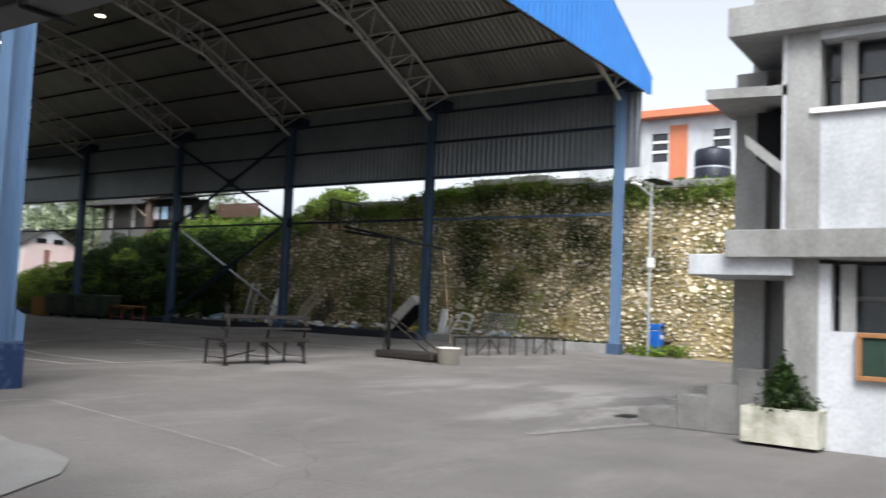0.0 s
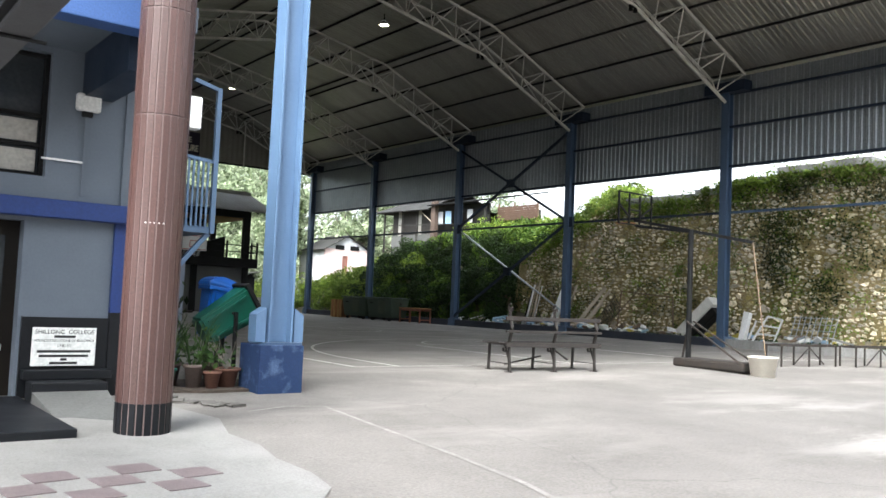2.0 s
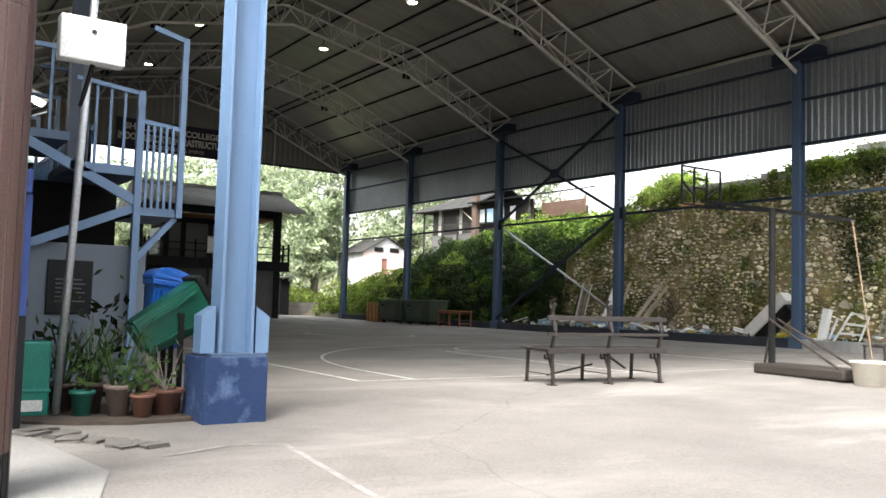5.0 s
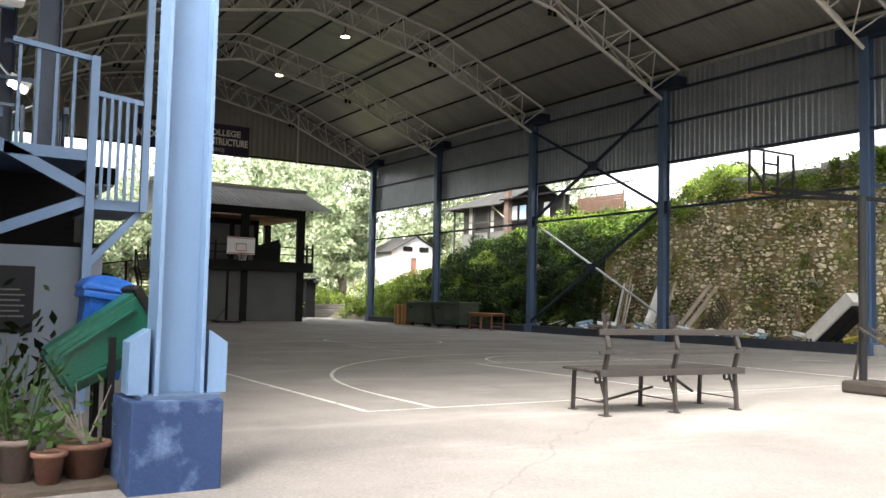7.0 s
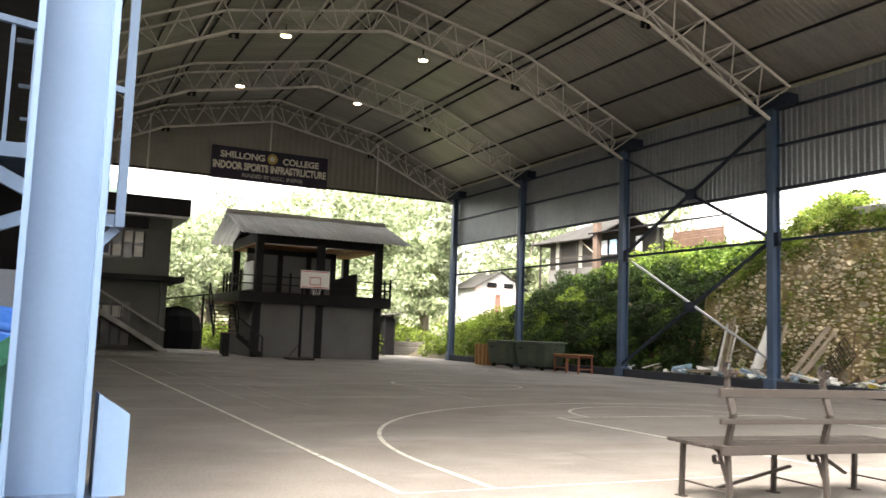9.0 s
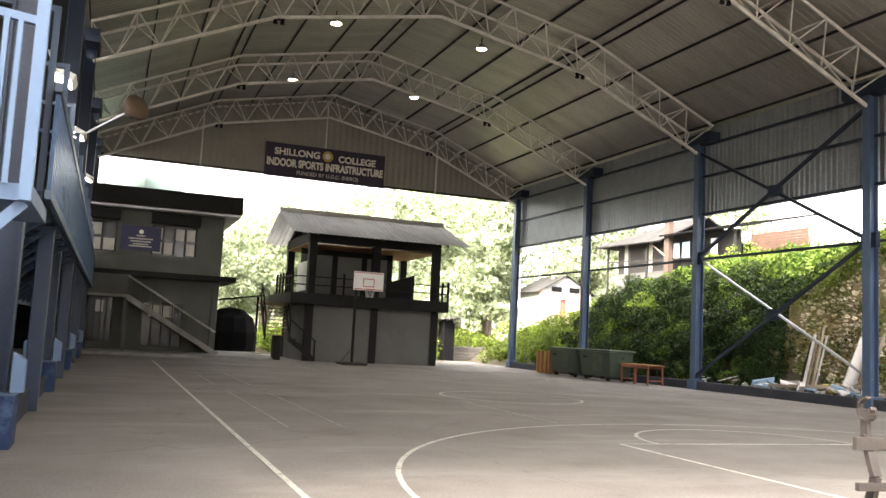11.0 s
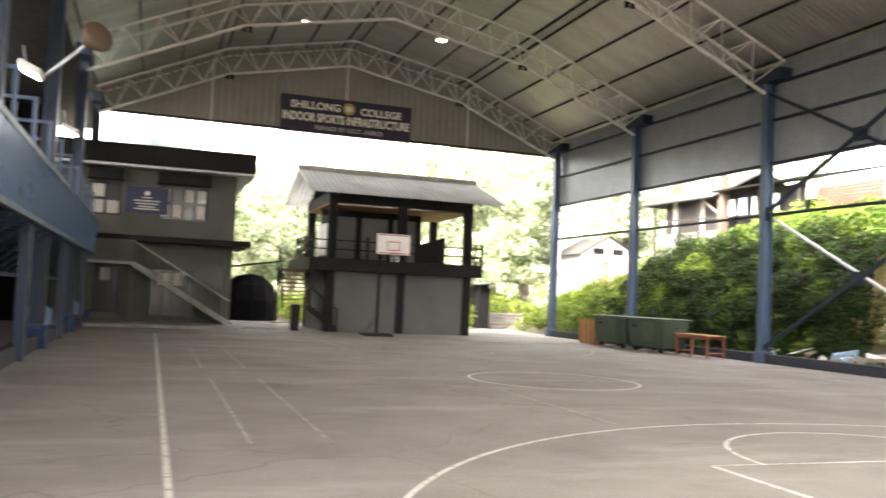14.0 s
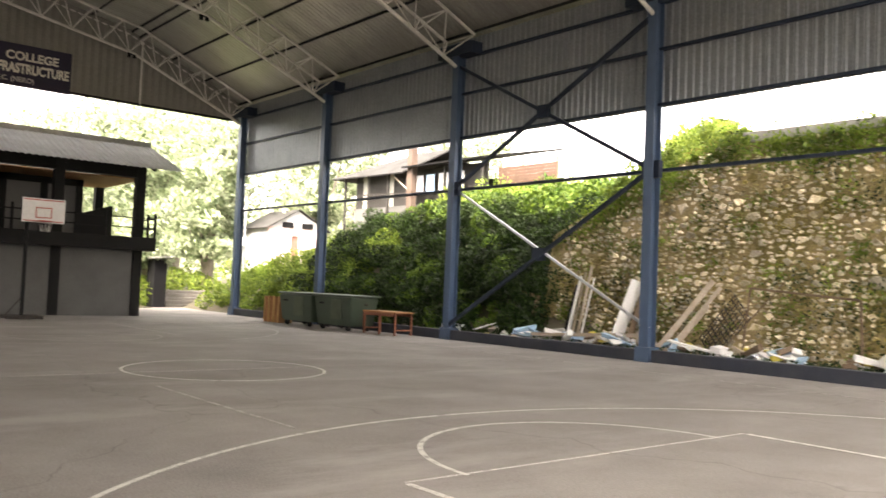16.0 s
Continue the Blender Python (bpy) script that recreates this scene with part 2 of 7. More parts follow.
RUSTBROWN = mat("brown_weathered_bench", (0.025, 0.02, 0.018), 0.65, 0.0, (0.014, 0.011, 0.01), 5, 0.7, 60, 0.15)
IRON = mat("dark_rusty_iron", (0.022, 0.019, 0.018), 0.65, 0.1, (0.045, 0.03, 0.02), 6, 0.6, 60, 0.15)
STEEL = mat("galvanised_steel", (0.55, 0.57, 0.6), 0.4, 0.6, (0.42, 0.44, 0.46), 3, 0.5, 40, 0.03)
WHITE = mat("white_enamel", (0.8, 0.8, 0.79), 0.5, 0, (0.65, 0.64, 0.6), 3, 0.4, 40, 0.03)
TINROOF = mat("pale_tin_roof", (0.52, 0.53, 0.52), 0.5, 0.2, (0.36, 0.35, 0.33), 1.0, 0.7, 20, 0.05)
# deep shadow is put into the bush green, sunlight into the sunlit one
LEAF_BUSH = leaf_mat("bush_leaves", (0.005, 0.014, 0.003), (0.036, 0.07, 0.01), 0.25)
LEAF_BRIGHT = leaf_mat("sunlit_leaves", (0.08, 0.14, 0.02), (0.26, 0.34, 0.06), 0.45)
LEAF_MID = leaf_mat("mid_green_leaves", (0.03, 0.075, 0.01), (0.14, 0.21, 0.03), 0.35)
MOSS = leaf_mat("yellow_green_moss", (0.15, 0.13, 0.028), (0.36, 0.3, 0.095), 0.25)
# leaves and bark paled to paint in the bright haze behind the hall
LEAF_TREE = leaf_mat("haze_pale_tree_leaves", (0.14, 0.19, 0.095), (0.5, 0.555, 0.385), 0.45)
BARK = mat("tree_bark", (0.24, 0.21, 0.175), 0.95, 0, (0.13, 0.11, 0.085), 4, 0.7, 30, 0.5)
EARTH = mat("bare_earth", (0.1, 0.08, 0.055), 0.95, 0, (0.035, 0.045, 0.016), 0.8, 0.8, 30, 0.5)


# ---- building helpers ----
def part(name, bm, material, parent=None, label="", smooth=False):
    """Links a bmesh as one mesh object under a thing or a part."""
    me = bpy.data.meshes.new(name)
    bm.to_mesh(me)
    bm.free()
    me.materials.append(material)
    if smooth:
        me.polygons.foreach_set("use_smooth", [True] * len(me.polygons))
    ob = new(name, me)
    if parent is not None:
        ob.parent = parent
    if label:
        ob["label"] = label
    return ob


def thing(name, label, category, at=(0, 0, 0), turn=0.0, group="", kind=""):
    ob = new(name)
    ob.empty_display_size = 0.2
    ob.matrix_basis = pose(*at, 0, 0, turn)
    return tagged(ob, label, category, group, kind)


def box(bm, x0, x1, y0, y1, z0, z1, bevel=0.0):
    m = Matrix.LocRotScale(((x0 + x1) / 2, (y0 + y1) / 2, (z0 + z1) / 2), None, (abs(x1 - x0), abs(y1 - y0), abs(z1 - z0)))
    made = bmesh.ops.create_cube(bm, size=1.0, matrix=m)["verts"]
    if bevel > 0:
        edges = list({e for v in made for e in v.link_edges})
        bmesh.ops.bevel(bm, geom=edges, offset=bevel, segments=2, affect="EDGES", profile=0.5)
    return bm


def B(x0, x1, y0, y1, z0, z1, bevel=0.0):
    return box(bmesh.new(), x0, x1, y0, y1, z0, z1, bevel)


def axis_frame(a, b):
    a, b = Vector(a), Vector(b)
    d = b - a
    side = Vector((0, 0, 1)) if abs(d.normalized().z) < 0.95 else Vector((1, 0, 0))
    z = d.normalized()
    x = side.cross(z).normalized()
    y = z.cross(x)
    m = Matrix((x, y, z)).transposed().to_4x4()
    m.translation = (a + b) / 2
    return m, d.length


def bar(bm, a, b, w, h=None):
    """A rectangular bar from a to b: w across, h deep."""
    m, n = axis_frame(a, b)
    bmesh.ops.create_cube(bm, size=1.0, matrix=m @ Matrix.Diagonal((w, h or w, n, 1)))
    return bm


def tube(bm, a, b, r, r2=None, seg=10):
    m, n = axis_frame(a, b)
    bmesh.ops.create_cone(bm, cap_ends=True, segments=seg, radius1=r, radius2=r if r2 is None else r2, depth=n, matrix=m)
    return bm


def pipe(bm, pts, r, seg=8):
    for a, b in zip(pts, pts[1:]):
        tube(bm, a, b, r, None, seg)
    return bm


def lathe(bm, rows, seg=20, at=(0, 0, 0)):
    """A turned shape from rows of (radius, height)."""
    rings = []
    for r, z in rows:
        rings.append([bm.verts.new((at[0] + r * math.cos(2 * math.pi * k / seg), at[1] + r * math.sin(2 * math.pi * k / seg), at[2] + z)) for k in range(seg)])
    for p, q in zip(rings, rings[1:]):
        for k in range(seg):
            bm.faces.new((p[k], p[(k + 1) % seg], q[(k + 1) % seg], q[k]))
    bm.faces.new(rings[0][::-1])
    bm.faces.new(rings[-1])
    return bm


def sheet(bm, origin, run, rise, pitch=0.2, depth=0.03, thick=0.0):
    """Corrugated sheet: ribs follow rise and repeat along run."""
    o, u, v = Vector(origin), Vector(run), Vector(rise)
    n = u.cross(v).normalized()
    count = max(1, round(u.length / pitch))
    prof = [(0.0, 0), (0.5, 0), (0.62, 1), (0.88, 1)]
    pts = [((k + f) / count, h) for k in range(count) for f, h in prof] + [(1.0, 0)]
    low = [bm.verts.new(o + u * f + n * h * depth) for f, h in pts]
    high = [bm.verts.new(o + u * f + v + n * h * depth) for f, h in pts]
    for k in range(len(pts) - 1):
        bm.faces.new((low[k], low[k + 1], high[k + 1], high[k]))
    return bm


def i_beam(bm, a, b, depth, width, web=0.012, flange=0.02, along=(0, 1, 0)):
    """A rolled section from a to b whose flanges face the given way."""
    a, b = Vector(a), Vector(b)
    z = (b - a).normalized()
    x = Vector(along).normalized()
    y = z.cross(x)
    for off, sx, sy in ((x * (depth / 2 - flange / 2), flange, width), (-x * (depth / 2 - flange / 2), flange, width), (Vector(), depth - 2 * flange, web)):
        m = Matrix((x, y, z)).transposed().to_4x4()
        m.translation = (a + b) / 2 + off
        bmesh.ops.create_cube(bm, size=1.0, matrix=m @ Matrix.Diagonal((sx, sy, (b - a).length, 1)))
    return bm


def wall_with_openings(bm, x0, x1, y0, y1, z0, z1, holes, along="x"):
    """A wall slab with rectangular holes (u0, u1, z0, z1) along its length."""
    u0, u1 = (x0, x1) if along == "x" else (y0, y1)
    us = sorted({u0, u1, *[h[0] for h in holes], *[h[1] for h in holes]})
    zs = sorted({z0, z1, *[h[2] for h in holes], *[h[3] for h in holes]})
    for a, b in zip(us, us[1:]):
        start = None
        for c, d in zip(zs, zs[1:]):
            mu, mz = (a + b) / 2, (c + d) / 2
            hole = any(h[0] < mu < h[1] and h[2] < mz < h[3] for h in holes)
            if not hole and start is None:
                start = c
            if (hole or d == zs[-1]) and start is not None:
                top = c if hole else d
                if along == "x":
                    box(bm, a, b, y0, y1, start, top)
                else:
                    box(bm, x0, x1, a, b, start, top)
                start = None
    bmesh.ops.remove_doubles(bm, verts=bm.verts, dist=1e-4)
    return bm


def leaves(name, places, size, material, parent, flat=0.0, seed=1, label=""):
    """Many small pointed leaves at the given places, in one mesh."""
    rng = np.random.default_rng(seed)
    p = np.asarray(places, float)
    k = len(p)
    d = rng.normal(size=(k, 3))
    d /= np.linalg.norm(d, axis=1, keepdims=True)
    e = rng.normal(size=(k, 3))
    e[:, 2] *= 1 - flat
    e -= (e * d).sum(1, keepdims=True) * d
    e /= np.linalg.norm(e, axis=1, keepdims=True)
    s = size * rng.uniform(0.6, 1.4, (k, 1))
    v = np.stack([p - d * s, p + e * s * 0.45, p + d * s, p - e * s * 0.45], 1).reshape(-1, 3)
    me = bpy.data.meshes.new(name)
    me.vertices.add(4 * k)
    me.vertices.foreach_set("co", v.ravel())
    me.loops.add(4 * k)
    me.loops.foreach_set("vertex_index", np.arange(4 * k))
    me.polygons.add(k)
    me.polygons.foreach_set("loop_start", np.arange(0, 4 * k, 4))
    me.update(calc_edges=True)
    me.materials.append(material)
    ob = new(name, me)
    if parent is not None:
        ob.parent = parent
    if label:
        ob["label"] = label
    return ob


def text_on(name, words, size, at, turn_z, material, parent, tilt=90.0, width=1.0, deep=0.004, bold=0.0):
    cu = bpy.data.curves.new(name, "FONT")
    cu.body = words
    cu.size = size
    cu.align_x = "CENTER"
    cu.align_y = "CENTER"
    cu.extrude = deep
    cu.offset = bold
    tmp = new(name, cu)
    bpy.context.view_layer.update()
    me = bpy.data.meshes.new_from_object(tmp.evaluated_get(bpy.context.evaluated_depsgraph_get()))
    bpy.data.objects.remove(tmp)
    me.transform(pose(*at, tilt, 0, turn_z) @ Matrix.Diagonal((width, 1, 1, 1)))
    me.materials.clear()
    me.materials.append(material)
    ob = new(name, me)
    ob.parent = parent
    return ob


# ---- ground ----
def ground_z(x, y):
    """The court is level; the yard south of it falls gently away."""
    return -0.2 * min(1.0, max(0.0, (12.0 - y) / 8.0))


def make_ground():
    bm = bmesh.new()
    xs = [-3000, -300, -40, -10, -2, 2, 5.98, 10, 14, 18, 22, 26, 32, 60, 300, 3000]
    ys = [-3000, -300, -40, -8, 0, 4, 8, 10.42, 12, 20, 30, 42, 60, 300, 3000]
    grid = [[bm.verts.new((x, y, ground_z(x, y))) for x in xs] for y in ys]
    for r, s in zip(grid, grid[1:]):
        for k in range(len(xs) - 1):
            bm.faces.new((r[k], r[k + 1], s[k + 1], s[k]))
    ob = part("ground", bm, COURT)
    return tagged(ob, "worn grey concrete yard and sports court floor", "ground", kind="structure")


make_ground()
COURT_X0, COURT_X1, COURT_Y0, COURT_Y1, COURT_CX, COURT_CY = 8.85, 23.55, 13.0, 39.4, 16.15, 26.15


def line_box(x0, y0, x1, y1, w=0.055):
    bm = bmesh.new()
    bar(bm, (x0, y0, 0.003), (x1, y1, 0.003), 0.006, w) if abs(x1 - x0) > abs(y1 - y0) else bar(bm, (x0, y0, 0.003), (x1, y1, 0.003), w, 0.006)
    for v in bm.verts:
        v.co.z = 0.001 if v.co.z < 0.003 else 0.005
    return bm


def line_arc(cx, cy, r, a0, a1, w=0.055, seg=64):
    bm = bmesh.new()
    rows = []
    for k in range(seg + 1):
        a = radians(a0 + (a1 - a0) * k / seg)
        rows.append([bm.verts.new((cx + q * math.cos(a), cy + q * math.sin(a), 0.005)) for q in (r - w / 2, r + w / 2)])
    for p, q in zip(rows, rows[1:]):
        bm.faces.new((p[0], p[1], q[1], q[0]))
    return bm


marks = thing("court_markings", "white worn painted basketball court lines on concrete", "court lines", kind="structure")
for k, (a, b, c, d) in enumerate((
        (COURT_X0, COURT_Y0, COURT_X0, COURT_Y1), (COURT_X1, COURT_Y0, COURT_X1, COURT_Y1), (COURT_X0, COURT_Y0, COURT_X1, COURT_Y0),
        (COURT_X0, COURT_Y1, COURT_X1, COURT_Y1), (COURT_X0, COURT_CY, COURT_X1, COURT_CY), (13.75, 18.25, 18.5, 18.25),
        (13.75, COURT_Y0, 13.75, 18.2), (18.5, COURT_Y0, 18.5, 18.2), (13.75, 34.2, 18.5, 34.2),
        (13.75, 34.2, 13.75, COURT_Y1), (18.5, 34.2, 18.5, COURT_Y1))):
    part("court_line", line_box(a, b, c, d), LINE_FAINT if k in (1, 3, 4, 8, 9, 10) else LINE, marks)
part("free_throw_arc", line_arc(COURT_CX, 18.2, 1.8, 0, 180), LINE, marks)
part("free_throw_arc", line_arc(COURT_CX, 34.2, 1.8, 180, 360), LINE_FAINT, marks)
part("centre_circle", line_arc(16.02, COURT_CY, 1.62, 0, 360), LINE, marks)
part("three_point_arc", line_arc(COURT_CX, 14.25, 6.48, 0, 180), LINE, marks)
part("three_point_arc", line_arc(COURT_CX, COURT_Y1 - 1.25, 6.48, 180, 360), LINE_FAINT, marks)
for s in (-1, 1):
    part("three_point_leg", line_box(COURT_CX + s * 6.48, COURT_Y0, COURT_CX + s * 6.48, 14.25), LINE, marks)
for x, y0, y1 in ((9.64, 19.75, 25.85), (10.42, 19.75, 25.95), (9.62, 27.7, 33.2), (10.41, 27.8, 33.5), (14.22, 20.7, 24.5)):
    part("badminton_line", line_box(x, y0, x, y1, 0.045), LINE_FAINT, marks)
part("badminton_line", line_box(9.0, 26.9, 11.6, 26.9, 0.045), LINE_FAINT, marks)

# ---- sports hall frame ----
COL_Y = (10.68, 17.95, 24.98, 31.97, 39.25, 45.9)
XR, XL, XM = 25.72, 6.3, 16.0
EAVE, RIDGE = 8.83, 11.92
KNEE, KNEE_Z = 5.0, 10.92
SLOPE = (KNEE_Z - EAVE) / (XR - XM - KNEE)


def hall_column(x, y, side):
    """side: +1 for the east row, -1 for the west row."""
    g = ground_z(x, y)
    t = thing("hall_column", "blue painted steel I-section column of the sports hall" + (" on a navy plinth" if side < 0 else ""), "column", (x, y, g), group="columns of the sports hall")
    top = 8.5 - g
    base = 0.505 - g if side < 0 else 0.0
    # daylight put into the paint: outer columns lightest, west row darkest
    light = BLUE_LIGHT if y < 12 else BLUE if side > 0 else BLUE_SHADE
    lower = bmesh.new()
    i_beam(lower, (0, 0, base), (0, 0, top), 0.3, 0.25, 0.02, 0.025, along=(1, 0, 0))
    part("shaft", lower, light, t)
    pl = bmesh.new()
    box(pl, -0.24, 0.24, -0.2, 0.2, base, base + 0.025)
    part("base_plate", pl, BLUE, t)
    if side < 0:
        ped = bmesh.new()
        box(ped, -0.31, 0.24, -0.26, 0.28, -0.06, base, 0.012)
        part("plinth", ped, NAVY, t, "chipped navy painted concrete plinth")
        for sx in (-1, 1):
            gus = bmesh.new()
            v = [gus.verts.new(c) for c in ((sx * 0.18, 0, base + 0.025), (sx * 0.30, 0, base + 0.025), (sx * 0.30, 0, base + 0.34), (sx * 0.18, 0, base + 0.42))]
            f = gus.faces.new(v)
            for e in bmesh.ops.extrude_face_region(gus, geom=[f])["geom"]:
                if isinstance(e, bmesh.types.BMVert):
                    e.co.y += 0.2
            bmesh.ops.translate(gus, verts=gus.verts, vec=(0, -0.1, 0))
            part("gusset", gus, BLUE_LIGHT, t)
    else:
        kb = bmesh.new()
        box(kb, -0.2, 0.2, -0.2, 0.2, -0.02, 0.33, 0.01)
        part("footing", kb, BLUE, t)
    cap = bmesh.new()
    box(cap, -0.22, 0.22, -0.75, 0.75, 8.28 - g, 8.62 - g)
    part("cap_bracket", cap, BLUE_DARK, t)
    return t


for y in COL_Y:
    hall_column(XR, y, 1)
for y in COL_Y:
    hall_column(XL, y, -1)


def truss_z(x):
    """The roof line: a flatter upper slope and a steeper lower one on each side."""
    d = abs(x - XM)
    return RIDGE - (RIDGE - KNEE_Z) * d / KNEE if d < KNEE else KNEE_Z - SLOPE * (d - KNEE)


def truss(y):
    """A three-chord roof truss: two top chords, one bottom chord, lacing."""
    t = thing("roof_truss", "grey-white painted tubular three-chord steel roof truss", "roof truss", (XM, y, 0), group="roof trusses")
    half, n = XR - XM, 9

    def top(s, q):
        x = s * q * half
        return Vector((x, 0, truss_z(XM + x)))

    def bot(s, q):
        x = q * (half - 0.1)
        z = 11.02 - 0.98 * x / KNEE if x < KNEE else 10.04 - 2.07 * (x - KNEE) / (half - 0.1 - KNEE)
        return Vector((s * x, 0, z))

    qk = KNEE / half

    for s in (-1, 1):
        for w in (-0.62, 0.62):
            for qa, qb in ((0, qk), (qk, 1)):
                part("top_chord", tube(bmesh.new(), top(s, qa) + Vector((0, w, 0)), top(s, qb) + Vector((0, w, 0)), 0.045), TRUSS, t)
        kb = KNEE / (half - 0.1)
        for qa, qb in ((0, kb), (kb, 1)):
            part("bottom_chord", tube(bmesh.new(), bot(s, qa), bot(s, qb), 0.055), TRUSS, t)
        for k in range(n):
            q0, q1, qm = k / n, (k + 1) / n, (k + 0.5) / n
            for w in (-0.62, 0.62):
                o = Vector((0, w, 0))
                part("lacing_bar", tube(bmesh.new(), top(s, q0) + o, bot(s, qm), 0.022, None, 6), TRUSS, t)
                part("lacing_bar", tube(bmesh.new(), bot(s, qm), top(s, q1) + o, 0.022, None, 6), TRUSS, t)
            part("cross_bar", tube(bmesh.new(), top(s, q1) - Vector((0, 0.62, 0)), top(s, q1) + Vector((0, 0.62, 0)), 0.025, None, 6), TRUSS, t)
    return t


for y in COL_Y[1:]:
    truss(y)
truss(COL_Y[0])

# roof: purlins and corrugated sheet, gable cladding
roof = thing("hall_roof", "dull grey corrugated sheet roof on dark purlins", "roof", kind="structure")
Y0, Y1 = 9.9, 46.6
EDGE = 0.65
for s in (-1, 1):
    a = Vector((XM, Y0, truss_z(XM) + 0.18))
    e = Vector((XM + s * (XR - XM + EDGE), Y0, EAVE + 0.18 - SLOPE * EDGE))
    mid = Vector((XM + s * KNEE, Y0, KNEE_Z + 0.18))
    for p, q in ((a, mid), (mid, e)):
        bm = bmesh.new()
        sheet(bm, p, Vector((0, Y1 - Y0, 0)), q - p, 0.2, 0.014 * s)
        part("roof_sheet", bm, ROOF_IN, roof)
        bm = bmesh.new()
        sheet(bm, p + Vector((0, 0, 0.05)), Vector((0, Y1 - Y0, 0)), q - p, 0.3, 0.03 * s)
        part("roof_top_sheet", bm, SHEET_BLUE, roof, "bright blue outer face")
    for d in (0.25, 1.85, 3.5, 5.05, 5.38, 6.75, 8.15, 9.75):
        x = XM + s * d
        z = truss_z(x) + 0.13
        bm = bmesh.new()
        bar(bm, (x, Y0 + 0.05, z), (x, Y1 - 0.05, z), 0.035, 0.075)
        part("purlin", bm, PURLIN, roof)
bm = bmesh.new()
bar(bm, (XM, Y0, truss_z(XM) + 0.25), (XM, Y1, truss_z(XM) + 0.25), 0.5, 0.03)
part("ridge_cap", bm, SHEET_BLUE, roof)


def gable(y, name, outside):
    """Gable cladding above a level lower edge, blue outside and grey inside."""
    t = thing(name, "corrugated sheet gable end with a level lower edge", "gable wall", kind="structure")
    for mat_, off, flip in ((SHEET_BLUE, 0.03 * outside, 1), (GABLE_IN if y > 20 else ZINC, -0.03 * outside, -1)):
        bm = bmesh.new()
        n, w = 140, XR - XM + EDGE
        prev = None
        for k in range(n + 1):
            x = XM - w + 2 * w * k / n
            d = (0.03 if k % 2 else 0.0) * outside
            top = truss_z(x) + 0.2
            pair = [bm.verts.new((x, y + off + d, min(8.2, top - 0.35))), bm.verts.new((x, y + off + d, top))]
            if prev:
                bm.faces.new((prev[0], pair[0], pair[1], prev[1]))
            prev = pair
        part("cladding", bm, mat_, t, "bright blue outer sheet" if mat_ is SHEET_BLUE else "dull grey inner sheet")
    part("bottom_rail", bar(bmesh.new(), (XL, y, 8.22), (XR, y, 8.22), 0.06, 0.1), PURLIN, t)
    for x in (XM - 5.5, XM, XM + 5.5):
        part("gable_post", bar(bmesh.new(), (x, y - 0.08 * outside, 8.22), (x, y - 0.08 * outside, truss_z(x)), 0.06, 0.06), TRUSS, t)
    return t


gable(9.95, "wall_gable_south", -1)
gable(46.5, "wall_gable_north", 1)

# east side cladding, girts and bracing
east = thing("wall_east_cladding", "grey corrugated side cladding on dark blue girts", "wall cladding", kind="structure")
for a, b in zip(COL_Y, COL_Y[1:]):
    bm = bmesh.new()
    sheet(bm, (XR + 0.24, a - (0.6 if a == COL_Y[0] else 0), 5.84), Vector((0, b - a + (0.6 if a == COL_Y[0] else 0), 0)), Vector((0, 0, 3.02)), 0.2, -0.035)
    part("cladding_sheet", bm, ZINC, east)
    for z, w in ((4.37, 0.13), (5.9, 0.1), (7.2, 0.1), (8.3, 0.1)):
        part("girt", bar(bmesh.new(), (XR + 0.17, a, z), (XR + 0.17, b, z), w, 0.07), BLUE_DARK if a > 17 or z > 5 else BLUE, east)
ya, yb = COL_Y[2], COL_Y[3]
brace = thing("cross_bracing", "dark blue steel cross bracing between two hall columns", "bracing", (XR, (ya + yb) / 2, 0))
h = (yb - ya) / 2
for za, zb, m in ((4.37, 0.75, "pale"), (0.4, 4.37, "dark"), (8.0, 4.37, "dark"), (4.37, 8.0, "dark")):
    x = 0.05 if m == "pale" or za > 5 else -0.05
    part("brace", bar(bmesh.new(), (x, h, za), (x, -h, zb), 0.06 if m == "pale" else 0.09, 0.06 if m == "pale" else 0.09), STEEL if m == "pale" else BLUE_DARK, brace, "pale galvanised diagonal" if m == "pale" else "")
for z in (2.45, 6.2):
    part("gusset_plate", B(-0.06, 0.06, -0.2, 0.2, z - 0.17, z + 0.17), BLUE_DARK, brace)
for y in (-h, h):
    part("gusset_plate", B(-0.07, 0.07, y - 0.24, y + 0.24, 4.18, 4.58), BLUE_DARK, brace)

kerb = thing("kerb_wall_east", "low dark navy painted kerb wall along the court", "kerb", kind="structure")
for a, b in zip(COL_Y, COL_Y[1:]):
    part("kerb_section", B(XR - 0.13, XR + 0.12, a + 0.2, b - 0.2, -0.05, 0.27, 0.015), CEMENT if a < 12 else KERB, kerb)

# ceiling lamps
LAMP = glow("lamp_glow", (1.0, 0.86, 0.55), 4.0)
for k, y in enumerate((13.9, 20.9, 27.6, 34.35, 41.2)):
    for x in (13.3, 18.4):
        z = truss_z(x)
        t = thing("ceiling_lamp", "round glowing high-bay ceiling lamp", "ceiling lamp", (x, y, z), group="ceiling lamps")
        part("stem", tube(bmesh.new(), (0, 0, -0.12), (0, 0, 0.12), 0.02), PURLIN, t)
        part("reflector", lathe(bmesh.new(), [(0.04, -0.1), (0.12, -0.16), (0.2, -0.3), (0.19, -0.3), (0.1, -0.16)], 16), STEEL, t)
        part("bulb", lathe(bmesh.new(), [(0.02, -0.29), (0.16, -0.285), (0.15, -0.31), (0.02, -0.32)], 16), LAMP, t)
